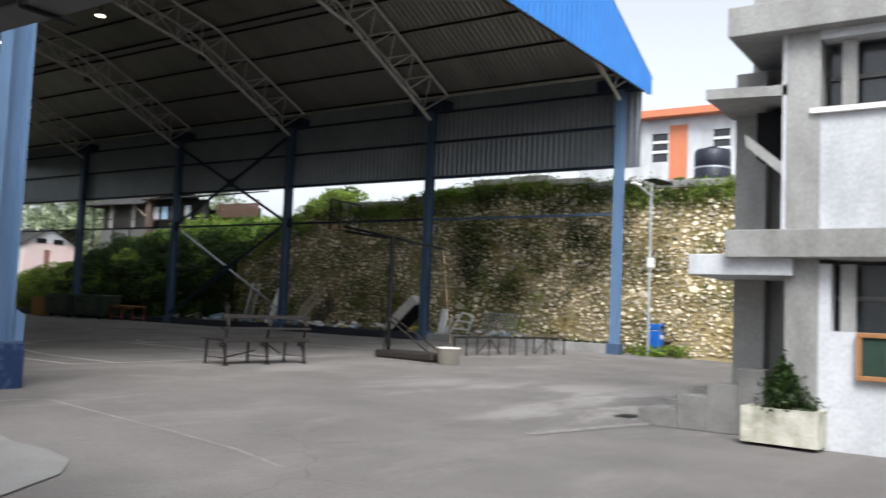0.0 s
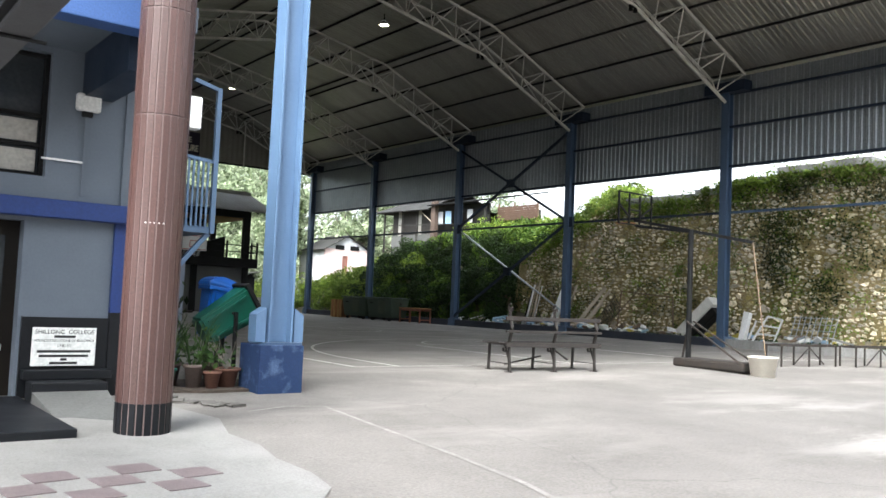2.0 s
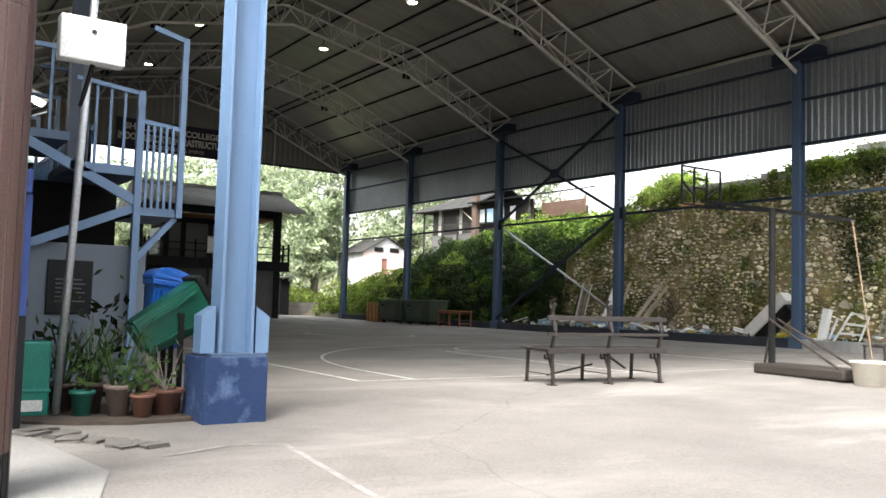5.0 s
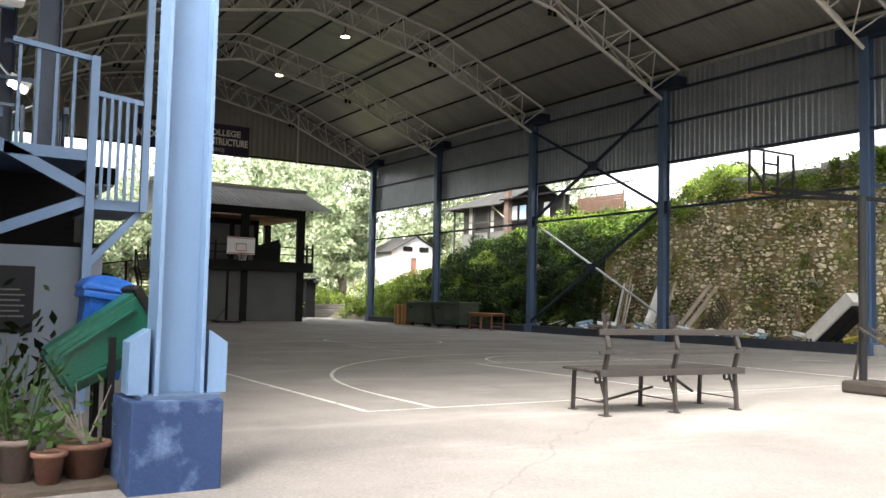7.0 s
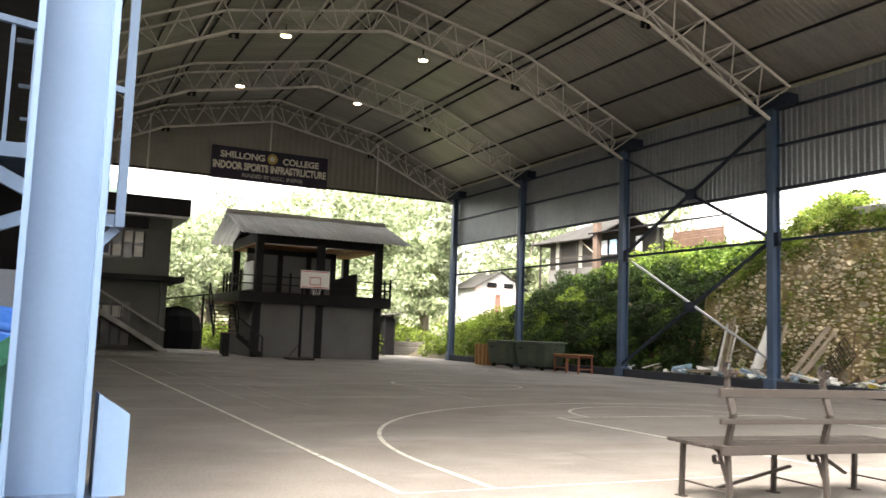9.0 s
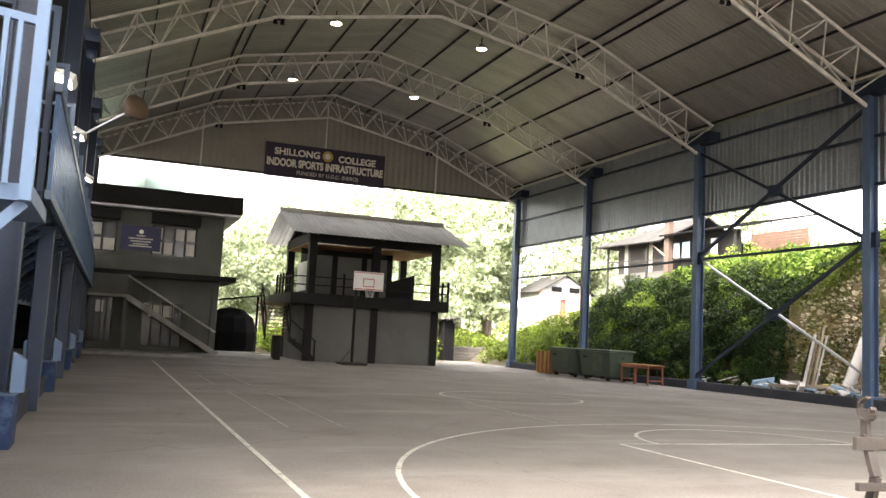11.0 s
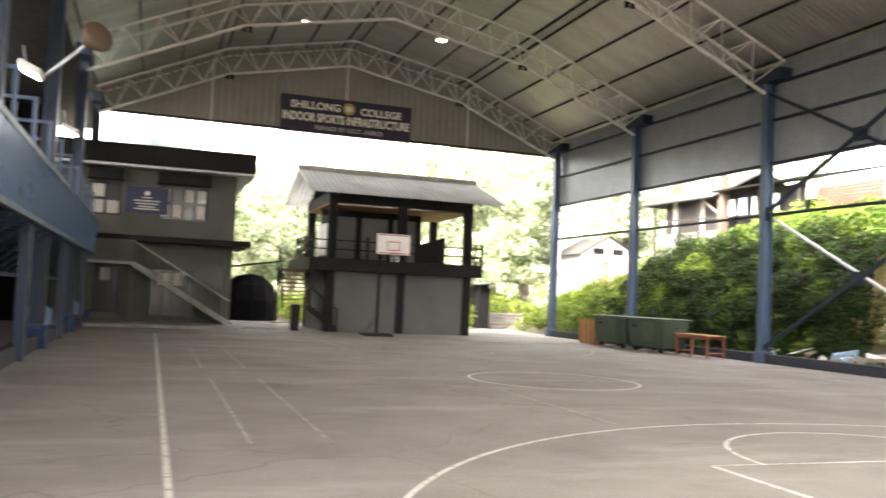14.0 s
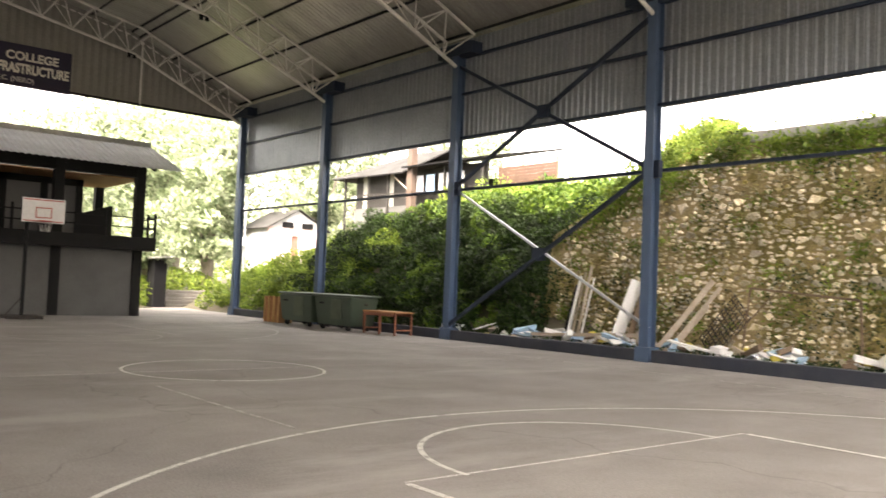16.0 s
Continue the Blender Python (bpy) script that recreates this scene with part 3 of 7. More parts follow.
for y in COL_Y[1:]:
    for s in (-1, 1):
        x = XM + s * 4.9
        z = 11.02 - 0.98 * 4.9 / KNEE - 0.06
        t = thing("speaker_fitting", "small dark twin fitting under a roof truss", "light fitting", (x, y, z), group="fittings under the trusses")
        part("bracket", B(-0.16, 0.16, -0.03, 0.03, -0.02, 0.05), BLACKISH, t)
        for q in (-0.1, 0.1):
            part("head", tube(bmesh.new(), (q, 0, -0.02), (q, 0, -0.13), 0.05, 0.07, 12), BLACKISH, t)

# sheet added over the gallery strip to block sky light and sun
tagged(part("ceiling_light_block", B(2.0, XL - 0.1, 11.1, 50, 8.0, 8.1), PURLIN), "added dark sheet ceiling keeping sky and sun off the gallery", "ceiling", kind="structure")

# pale mortar seams and cement patches in the yard
SEAM = worn("pale_mortar_seam", (0.24, 0.226, 0.214), (0.18, 0.168, 0.158), 6.0, 0.46)


def seam(pts, w):
    bm = bmesh.new()
    for (a, b), (c, d) in zip(pts, pts[1:]):
        n = Vector((-(d - b), c - a, 0)).normalized() * w / 2
        q = [bm.verts.new((x + s * n.x, y + s * n.y, ground_z(x, y) + 0.005)) for x, y, s in ((a, b, 1), (a, b, -1), (c, d, -1), (c, d, 1))]
        bm.faces.new(q)
    return bm


yard = thing("yard_repairs", "pale mortar seams between old slabs of the yard", "mortar seams", kind="structure")
part("mortar_seam", seam(((5.38, 9.34), (5.9, 9.54), (6.28, 9.44), (6.16, 8.2), (6.05, 6.96), (5.92, 5.98), (5.7, 5.2)), 0.05), SEAM, yard)
part("mortar_seam", seam(((9.0, 4.76), (10.3, 4.45), (11.5, 4.1)), 0.16), SEAM, yard)


# ---- rubble retaining wall, terrace and slope to the east ----
def wall_x(z):
    return 27.15 + 0.17 * z


def wall_top(y):
    return 5.75 + 0.25 * math.sin(y * 0.5) - 0.06 * max(0, y - 18) - 0.4 * max(0, y - 24.5)


STONE_MESHES = []
rs = random.Random(5)
for k in range(14):
    bm = bmesh.new()
    n = rs.choice((4, 5, 5, 6))
    ring = []
    for q in range(n):
        a = 2 * math.pi * (q + rs.uniform(-0.25, 0.25)) / n
        ring.append((0.5 * math.cos(a) * rs.uniform(0.75, 1.2), 0.5 * math.sin(a) * rs.uniform(0.7, 1.15)))
    back = [bm.verts.new((0.12, u, v)) for u, v in ring]
    mid = [bm.verts.new((-0.10 + rs.uniform(-0.05, 0.05), u * 0.97, v * 0.97)) for u, v in ring]
    front = [bm.verts.new((-0.22 + rs.uniform(-0.14, 0.14), u * 0.82, v * 0.82)) for u, v in ring]
    for q in range(n):
        w = (q + 1) % n
        bm.faces.new((back[q], mid[q], mid[w], back[w]))
        bm.faces.new((mid[q], front[q], front[w], mid[w]))
    bm.faces.new(front[::-1])
    bmesh.ops.recalc_face_normals(bm, faces=bm.faces)
    me = bpy.data.meshes.new("stone")
    bm.to_mesh(me)
    bm.free()
    me.materials.append(STONE)
    STONE_MESHES.append(me)

rubble = thing("wall_rubble_retaining", "mossy rubble stone retaining wall with dark joints", "stone wall", kind="structure")
bm = bmesh.new()
ys = [1.0 + 0.8 * k for k in range(37)]
rows = []
for y in ys:
    t = wall_top(y)
    rows.append([bm.verts.new((wall_x(z) + (0.06 * noise.noise((y, z, 3)) if 0 < z < t else 0), y, z)) for z in (-0.3, 0.16 * t, 0.34 * t, 0.5 * t, 0.68 * t, 0.85 * t, t)] + [bm.verts.new((wall_x(t) + 0.8, y, t)), bm.verts.new((wall_x(t) + 0.8, y, -0.3))])
for p, q in zip(rows, rows[1:]):
    for k in range(len(p) - 1):
        bm.faces.new((p[k], p[k + 1], q[k + 1], q[k]))
part("mortar_core", bm, MORTAR, rubble)
STONES = []
cells = {}
tries = 0
while tries < 60000:
    tries += 1
    w = min(0.5, max(0.11, rs.lognormvariate(-1.6, 0.4))) if tries < 16000 else rs.uniform(0.09, 0.2)
    hgt = w * rs.uniform(0.42, 0.8)
    y, z = rs.uniform(1.2, 29.2), rs.uniform(0.02, 5.7)
    if z + hgt / 2 > wall_top(y) - 0.02:
        continue
    cy, cz = int(y / 0.6), int(z / 0.6)
    near_by = [s for a in (-1, 0, 1) for b in (-1, 0, 1) for s in cells.get((cy + a, cz + b), ())]
    if any(abs(y - s[0]) < (w + s[2]) * 0.47 and abs(z - s[1]) < (hgt + s[3]) * 0.47 for s in near_by):
        continue
    cells.setdefault((cy, cz), []).append((y, z, w, hgt))
    STONES.append(((wall_x(z), y, z), (0.27, w * 1.04, hgt * 1.08), rs.uniform(-18, 18), rs.randrange(14)))
# the far remainder joined into one part; the stretch by the court as single stones
NEAR = sorted(STONES, key=lambda s: abs(s[0][1] - 20.0) + 1.6 * abs(s[0][2] - 2.2))[:300]
near_ids = {id(s) for s in NEAR}
vs, fs = [], []
for s in STONES:
    c, sc, tw, k = s
    m = pose(*c, tw, 0, 0) @ Matrix.Diagonal((*sc, 1))
    if id(s) in near_ids:
        ob = new("stone", STONE_MESHES[k])
        ob.parent = rubble
        ob.matrix_basis = m
    else:
        base = len(vs)
        vs += [tuple(m @ v.co) for v in STONE_MESHES[k].vertices]
        fs += [tuple(base + i for i in p.vertices) for p in STONE_MESHES[k].polygons]
me = bpy.data.meshes.new("joined_stones")
me.from_pydata(vs, [], fs)
me.materials.append(STONE_FAR)
ob = new("joined_stones", me)
ob.parent = rubble
ob["kind"] = "stuff"

for k in range(14):
    y0 = 1.4 + 1.62 * k
    t = min(wall_top(y0), wall_top(y0 + 1.6)) - 0.02
    part("coping_slab", B(wall_x(t) - 0.08, wall_x(t) + 0.6, y0, y0 + 1.59, t, t + 0.24, 0.015), CEMENT, rubble, "pale cement coping")

# hillside: terrace behind the wall and slope beyond its end
def hill_z(x, y):
    s = 0.0
    if y > 27:
        k = min(1.0, (y - 27) / 3)
        rise = 3.5 * min(1.0, max(0.0, (x - 26.3) / 4.2)) + 0.10 * max(0, x - 31)
        fall = min(1.0, max(0.0, (56 - y) / 12))
        s = rise * (0.25 + 0.75 * fall)
    t = 0.0
    if y < 30.5 and x > 27.9:
        t = min(5.6 + 0.07 * (x - 28), wall_top(min(y, 30)) - 0.15 + (0.55 if y > 24 else 0.1) * (x - 27.9))
    k = min(1.0, max(0.0, (y - 27.5) / 3))
    base = t * (1 - k) + s * k if x > 27.9 else s
    return base + (0.25 * noise.noise((x * 0.4, y * 0.4, 0)) if base > 0.2 else 0)


bm = bmesh.new()
xs = [25.95, 26.4, 26.9, 27.4, 27.9, 28.4, 29, 30, 31, 33, 36, 40, 48, 60, 90, 140]
yy = [-60, -30, -12, -4, 2, 8, 14, 20, 24, 27, 28, 29, 30, 31, 32, 33, 34, 36, 38, 40, 42, 44, 46, 48, 50, 53, 56, 62, 75, 110]
grid = [[bm.verts.new((x, y, hill_z(x, y) - (0.35 if x < 27.9 and y < 28 else 0.0) - (0.06 if x < 26 else 0))) for x in xs] for y in yy]
for r, s in zip(grid, grid[1:]):
    for k in range(len(xs) - 1):
        bm.faces.new((r[k], r[k + 1], s[k + 1], s[k]))
tagged(part("hillside_ground", bm, EARTH, smooth=True), "earthy hillside and terrace behind the stone wall", "hillside", kind="structure")

rng = np.random.default_rng(7)


def scatter(n, x0, x1, y0, y1, low, high, gate=None):
    out = []
    while len(out) < n:
        x, y = rng.uniform(x0, x1), rng.uniform(y0, y1)
        if gate is not None and not gate(x, y):
            continue
        out.append((x, y, hill_z(x, y) + rng.uniform(low, high)))
    return out


def clumps(n, per, x0, x1, y0, y1, r, lift=0.5, gate=None):
    pts = []
    for c in scatter(n, x0, x1, y0, y1, 0, 0.2, gate):
        rr = r * rng.uniform(0.6, 1.3)
        d = rng.normal(size=(per, 3))
        d /= np.linalg.norm(d, axis=1, keepdims=True)
        p = np.array(c) + d * rr * rng.uniform(0.75, 1.05, (per, 1)) * (1, 1, 0.85)
        p[:, 2] += rr * lift
        pts.append(p)
    return np.concatenate(pts)


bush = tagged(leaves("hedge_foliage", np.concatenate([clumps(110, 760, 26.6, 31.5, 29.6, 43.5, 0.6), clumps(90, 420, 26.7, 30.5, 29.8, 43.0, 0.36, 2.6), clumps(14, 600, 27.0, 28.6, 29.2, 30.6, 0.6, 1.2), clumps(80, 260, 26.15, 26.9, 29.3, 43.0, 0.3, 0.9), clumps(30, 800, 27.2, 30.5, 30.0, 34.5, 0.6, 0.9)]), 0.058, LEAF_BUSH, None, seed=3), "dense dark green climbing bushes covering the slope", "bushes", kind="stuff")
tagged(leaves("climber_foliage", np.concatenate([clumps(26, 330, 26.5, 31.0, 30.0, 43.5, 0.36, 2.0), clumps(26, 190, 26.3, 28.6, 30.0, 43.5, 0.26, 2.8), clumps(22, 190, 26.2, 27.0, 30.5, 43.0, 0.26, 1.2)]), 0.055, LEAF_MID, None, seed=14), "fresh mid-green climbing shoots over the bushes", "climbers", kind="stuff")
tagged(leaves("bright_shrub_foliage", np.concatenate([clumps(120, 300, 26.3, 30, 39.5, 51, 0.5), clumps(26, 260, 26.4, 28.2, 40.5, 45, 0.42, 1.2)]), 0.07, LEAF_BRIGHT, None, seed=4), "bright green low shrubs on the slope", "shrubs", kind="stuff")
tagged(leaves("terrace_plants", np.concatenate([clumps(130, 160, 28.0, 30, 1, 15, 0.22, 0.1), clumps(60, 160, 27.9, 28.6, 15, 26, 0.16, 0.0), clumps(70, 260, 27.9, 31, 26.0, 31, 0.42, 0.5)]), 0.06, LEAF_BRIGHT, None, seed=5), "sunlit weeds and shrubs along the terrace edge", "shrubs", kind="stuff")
tagged(leaves("slope_growth", clumps(60, 300, 30.0, 35.2, 30.5, 39.0, 0.55, 1.6), 0.1, LEAF_MID, None, seed=18), "mid-green growth on the slope below the fence", "shrubs", kind="stuff")
tagged(leaves("hill_plants", clumps(150, 300, 32.5, 46, 24, 42, 0.8, 1.3, lambda x, y: y - 12.6 > 0.64 * (x - 9.5)), 0.1, LEAF_BRIGHT, None, seed=8), "light green shrubs on the upper hillside", "shrubs", kind="stuff")
# creepers and moss tufts that hang on the stone face
pts = []
for k in range(150):
    y = rng.uniform(2, 29)
    z = rng.uniform(0.1, 5.7) if k % 3 else rng.uniform(4.3, 5.9)
    if 20 < y < 29 and rng.random() < 0.5:
        z = rng.uniform(0.1, 2.0)
    c = np.array((wall_x(z) - 0.12, y, z))
    pts.append(c + rng.normal(size=(60, 3)) * (0.07, 0.3, 0.25))
# thick dark curtains of creeper below the coping
for k in range(260):
    y = rng.uniform(9.8, 19.0)
    z = rng.uniform(1.6, 5.9)
    if noise.noise((y * 0.9, z * 0.8, 4)) < -0.25 + 0.17 * abs(z - 4.9):
        continue
    c = np.array((wall_x(z) - 0.1, y, z))
    pts.append(c + rng.normal(size=(85, 3)) * (0.05, 0.34, 0.27))
pts = np.concatenate(pts)
edge = []
for k in range(300):
    y = rng.uniform(1.5, 29)
    t = wall_top(y) + rng.uniform(-0.6, 0.0)
    edge.append(np.array((wall_x(t) - 0.05, y, t)) + rng.normal(size=(60, 3)) * (0.1, 0.28, 0.16))
edge = np.concatenate(edge)
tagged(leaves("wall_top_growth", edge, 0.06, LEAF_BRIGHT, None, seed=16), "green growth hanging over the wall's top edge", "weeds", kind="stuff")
pts = pts[(pts[:, 2] > 0.03) & (pts[:, 2] < 5.75 - 0.4 * np.maximum(0, pts[:, 1] - 24.5))]
tufts = []
for k in range(170):
    y, z = rng.uniform(14, 29), rng.uniform(0.1, 5.0)
    if z > wall_top(y) - 0.3:
        continue
    tufts.append(np.array((wall_x(z) - 0.1, y, z)) + rng.normal(size=(46, 3)) * (0.06, 0.13, 0.12))
tagged(leaves("wall_tufts", np.concatenate(tufts), 0.045, LEAF_BRIGHT, None, seed=27), "fresh green weed tufts in the wall's joints", "weeds", kind="stuff")
tagged(leaves("wall_creeper", pts, 0.045, LEAF_BUSH, None, seed=6), "green creepers and weeds hanging on the stone wall", "creeper", kind="stuff")
pts = []
for k in range(1100):
    y, z = rng.uniform(2, 29.3), rng.uniform(0.0, 5.6)
    if noise.noise((y * 0.35, z * 0.45, 9)) + 0.5 * noise.noise((y * 1.1, z * 1.3, 2)) < (0.02 if y > 15 else 0.2):
        continue
    pts.append(np.array((wall_x(z) - 0.035, y, z)) + rng.normal(size=(70, 3)) * (0.02, 0.26, 0.2))
pts = np.concatenate(pts)
pts[:, 0] = 27.15 + 0.17 * pts[:, 2] - rng.uniform(0.0, 0.06, len(pts))
pts = pts[(pts[:, 2] > 0.0) & (pts[:, 2] < 5.6 - 0.4 * np.maximum(0, pts[:, 1] - 24.5))]
tagged(leaves("wall_moss", pts, 0.03, MOSS, None, seed=12), "yellow-green moss patches on the stone wall", "moss", kind="stuff")
pts = np.array([(rng.uniform(25.95, 27.1), rng.uniform(11, 29), rng.uniform(0.0, 0.3)) for k in range(5000)])
tagged(leaves("strip_weeds", pts, 0.06, LEAF_BUSH, None, seed=9), "weeds on the strip below the stone wall", "weeds", kind="stuff")


# ---- trees ----
def tree(x, y, z, height, spread, n, seed, material=LEAF_TREE, size=0.16):
    r = random.Random(seed)
    g = np.random.default_rng(seed)
    t = thing("tree", "tall leafy green tree with a forked grey-brown trunk", "tree", (x, y, z), group="trees behind the hall")
    bm = bmesh.new()
    tips = []
    trunk_top = Vector((r.uniform(-0.3, 0.3), r.uniform(-0.3, 0.3), height * 0.45))
    tube(bm, (0, 0, -0.3), trunk_top, height * 0.028, height * 0.016, 8)
    part("trunk", bm, BARK, t)
    limbs = bmesh.new()
    for k in range(9):
        a = 2 * math.pi * k / 9 + r.uniform(-0.3, 0.3)
        f = r.uniform(0.5, 1.0)
        start = Vector((0, 0, height * r.uniform(0.15, 0.42)))
        tip = Vector((math.cos(a) * spread * f * 0.75, math.sin(a) * spread * f * 0.75, height * r.uniform(0.3, 0.95)))
        mid = (start + tip) / 2 + Vector((0, 0, -height * 0.03))
        tube(limbs, start, mid, height * 0.012, height * 0.008, 6)
        tube(limbs, mid, tip, height * 0.008, height * 0.003, 6)
        tips += [tip, (mid + tip) / 2, mid + Vector((r.uniform(-1, 1), r.uniform(-1, 1), r.uniform(0, 1)))]
    part("limb_work", limbs, BARK, t)
    tips += [Vector((r.uniform(-1, 1) * spread * 0.5, r.uniform(-1, 1) * spread * 0.5, height * r.uniform(0.6, 1.0))) for _ in range(12)]
    pts = []
    for c in tips:
        rr = spread * r.uniform(0.16, 0.34)
        d = g.normal(size=(n // len(tips), 3))
        d /= np.linalg.norm(d, axis=1, keepdims=True)
        pts.append(np.array(c) + d * rr * g.uniform(0.45, 1.1, (len(d), 1)) * (1, 1, 0.7))
    leaves("crown", np.concatenate(pts), size, material, t, seed=seed)
    return t


for k, (x, y, hgt, sp) in enumerate(((13.3, 56, 8, 3.2), (16.5, 62, 9, 4), (9.5, 66, 9, 4), (21.5, 60, 10, 4.2), (24.5, 66, 12, 5), (29, 72, 14, 5.5), (33.5, 66, 13, 5), (38, 60, 13, 4.5), (27, 80, 15, 6),
                                     (19, 78, 12, 5), (5, 74, 10, 5), (43, 52, 10, 4), (36, 78, 16, 6), (47, 70, 14, 6), (24.6, 54, 6, 2.4), (22.8, 57, 7, 3), (30.5, 60, 9, 3.4), (12, 76, 12, 5),
                                     (26.5, 62, 10, 4), (28.5, 67, 12, 4.5), (31.5, 74, 15, 5.5), (23, 72, 12, 5), (19.5, 66, 10, 4.5), (14.5, 68, 10, 4.5), (11, 60, 9, 3.6), (7, 62, 10, 4), (26, 90, 16, 7), (16, 88, 14, 7), (38, 88, 17, 7))):
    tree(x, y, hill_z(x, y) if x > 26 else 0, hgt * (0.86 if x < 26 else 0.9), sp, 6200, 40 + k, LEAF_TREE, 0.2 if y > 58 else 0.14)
# a wooded rise closes the distance
bm = bmesh.new()
prev = None
for k in range(61):
    a = radians(-60 + 5 * k)
    cols = []
    for d, f in ((95, 0.0), (110, 0.5), (140, 1.0), (175, 1.25), (200, 0)):
        hgt = (9 + 5 * noise.noise((k * 0.25, 1.7, 0.3)) + 3 * noise.noise((k * 0.9, d * 0.1, 2))) * f
        cols.append(bm.verts.new((16 + d * math.sin(a), 20 + d * math.cos(a), hgt - 0.3)))
    if prev:
        for u in range(4):
            bm.faces.new((prev[u], prev[u + 1], cols[u + 1], cols[u]))
    prev = cols
tagged(part("backdrop_hill", bm, EARTH, smooth=True), "distant wooded green hills", "hills", kind="structure")
pts = []
for k in range(520):
    a, d = radians(rng.uniform(-35, 70)), rng.uniform(92, 150)
    c = np.array((16 + d * math.sin(a), 20 + d * math.cos(a), 10 * (d - 95) / 45 + rng.uniform(0, 4)))
    q = rng.normal(size=(110, 3))
    q /= np.linalg.norm(q, axis=1, keepdims=True)
    pts.append(c + q * rng.uniform(2.0, 4.2) * (1, 1, 1.2))
tagged(leaves("far_woods", np.concatenate(pts), 0.55, LEAF_TREE, None, seed=21), "far woods on the hillside, leaves coloured pale for haze", "woods", kind="stuff")
tagged(part("garden_ground", B(10, 24.4, 51.5, 64, -0.1, 0.03), EARTH), "bare earth garden ground beyond the hall", "garden", kind="structure")
pts = clumps(170, 260, 6.5, 31, 53, 64, 0.75, 0.8, lambda x, y: not (24.6 < x < 29.6 and y < 57))
tagged(leaves("garden_shrubs", pts, 0.09, LEAF_BRIGHT, None, seed=22), "light green garden shrubs beyond the steps", "shrubs", kind="stuff")


# ---- club hut at the north end ----
GLASS = mat("dark_window_glass", (0.03, 0.035, 0.04), 0.12, 0, (0.05, 0.055, 0.06), 3, 0.4, 30, 0)
PALE_PANE = mat("pale_curtained_pane", (0.45, 0.43, 0.39), 0.3, 0, (0.27, 0.25, 0.22), 3, 0.5, 30, 0)
WOOD = mat("weathered_brown_wood", (0.2, 0.14, 0.09), 0.8, 0, (0.11, 0.075, 0.05), 2, 0.7, 40, 0.2, stretch=(1, 1, 6))
ORANGEWOOD = mat("orange_brown_wood", (0.36, 0.17, 0.06), 0.7, 0, (0.22, 0.1, 0.04), 3, 0.6, 50, 0.15)
hut = thing("club_hut", "two-storey black-framed grey hut with an open upper floor", "hut", (18.05, 44.0, 0))
HX0, HX1, HD = -3.0, 3.0, 5.0
for x in (HX0, -0.15, HX1 - 0.33):
    part("column", B(x, x + 0.33, 0, 0.33, 0, 5.45, 0.01), BLACKISH, hut)
for x in (HX0, HX1 - 0.33):
    part("column", B(x, x + 0.33, HD - 0.33, HD, 0, 5.45, 0.01), BLACKISH, hut)
for a, b in ((HX0 + 0.33, -0.15), (0.18, HX1 - 0.33)):
    part("lower_wall", B(a, b, 0.08, 0.25, 0, 2.38), GREYWALL, hut, "grey rendered wall panel")
for x in (HX0 + 0.04, HX1 - 0.2):
    part("side_wall", B(x, x + 0.15, 0.33, HD - 0.33, 0, 2.38), GREYWALL, hut)
part("floor_slab", B(HX0 - 0.75, HX1 + 0.35, -0.35, HD + 0.1, 2.38, 2.86, 0.01), BLACKISH, hut)
part("top_beam", B(HX0, HX1, 0.02, 0.32, 5.05, 5.5), BLACKISH, hut)
for x in (HX0, HX1 - 0.33):
    part("top_beam", B(x + 0.02, x + 0.3, 0.33, HD, 5.05, 5.5), BLACKISH, hut)
part("ceiling_board", B(HX0, HX1, 0.33, HD, 5.0, 5.04), ORANGEWOOD, hut, "orange-brown timber soffit")
for a, b in ((HX0 + 0.2, -1.35), (-1.1, 0.05), (0.3, 1.3)):
    part("back_wall", B(a, b, 2.6, 2.72, 2.86, 4.75), GREYWALL, hut)
for x in (-1.35, 0.05, 1.3):
    part("back_post", B(x, x + 0.25, 2.55, 2.78, 2.86, 5.05), BLACKISH, hut)
part("back_beam", B(HX0 + 0.2, 1.5, 2.55, 2.78, 4.75, 5.0), BLACKISH, hut)
bm = bmesh.new()
v = [bm.verts.new(c) for c in ((1.5, 2.6, 2.86), (HX1 - 0.3, 2.6, 2.86), (HX1 - 0.3, 2.6, 4.15), (1.5, 2.6, 3.75))]
f = bm.faces.new(v)
for e in bmesh.ops.extrude_face_region(bm, geom=[f])["geom"]:
    if isinstance(e, bmesh.types.BMVert):
        e.co.y += 0.1
part("sloping_parapet", bm, BLACKISH, hut)
part("white_panel", B(HX0 - 0.02, HX0 + 0.06, 0.5, 2.2, 3.0, 4.25), WHITE, hut, "white side panel")
for z in (3.2, 3.55):
    part("rail", bar(bmesh.new(), (HX0 - 0.7, -0.3, z), (HX1 + 0.3, -0.3, z), 0.045, 0.045), BLACKISH, hut)
    part("rail", bar(bmesh.new(), (HX0 - 0.7, -0.3, z), (HX0 - 0.7, 3.2, z), 0.045, 0.045), BLACKISH, hut)
    part("rail", bar(bmesh.new(), (HX1 + 0.3, -0.3, z), (HX1 + 0.3, 1.0, z), 0.045, 0.045), BLACKISH, hut)
for x, y in [(HX0 - 0.7, -0.3 + 0.7 * k) for k in range(6)] + [(HX1 + 0.3, -0.3), (HX1 + 0.3, 0.4), (-1.5, -0.3), (1.6, -0.3), (HX0, -0.3)]:
    part("rail_post", B(x - 0.04, x + 0.04, y - 0.04, y + 0.04, 2.86, 3.75), BLACKISH, hut)
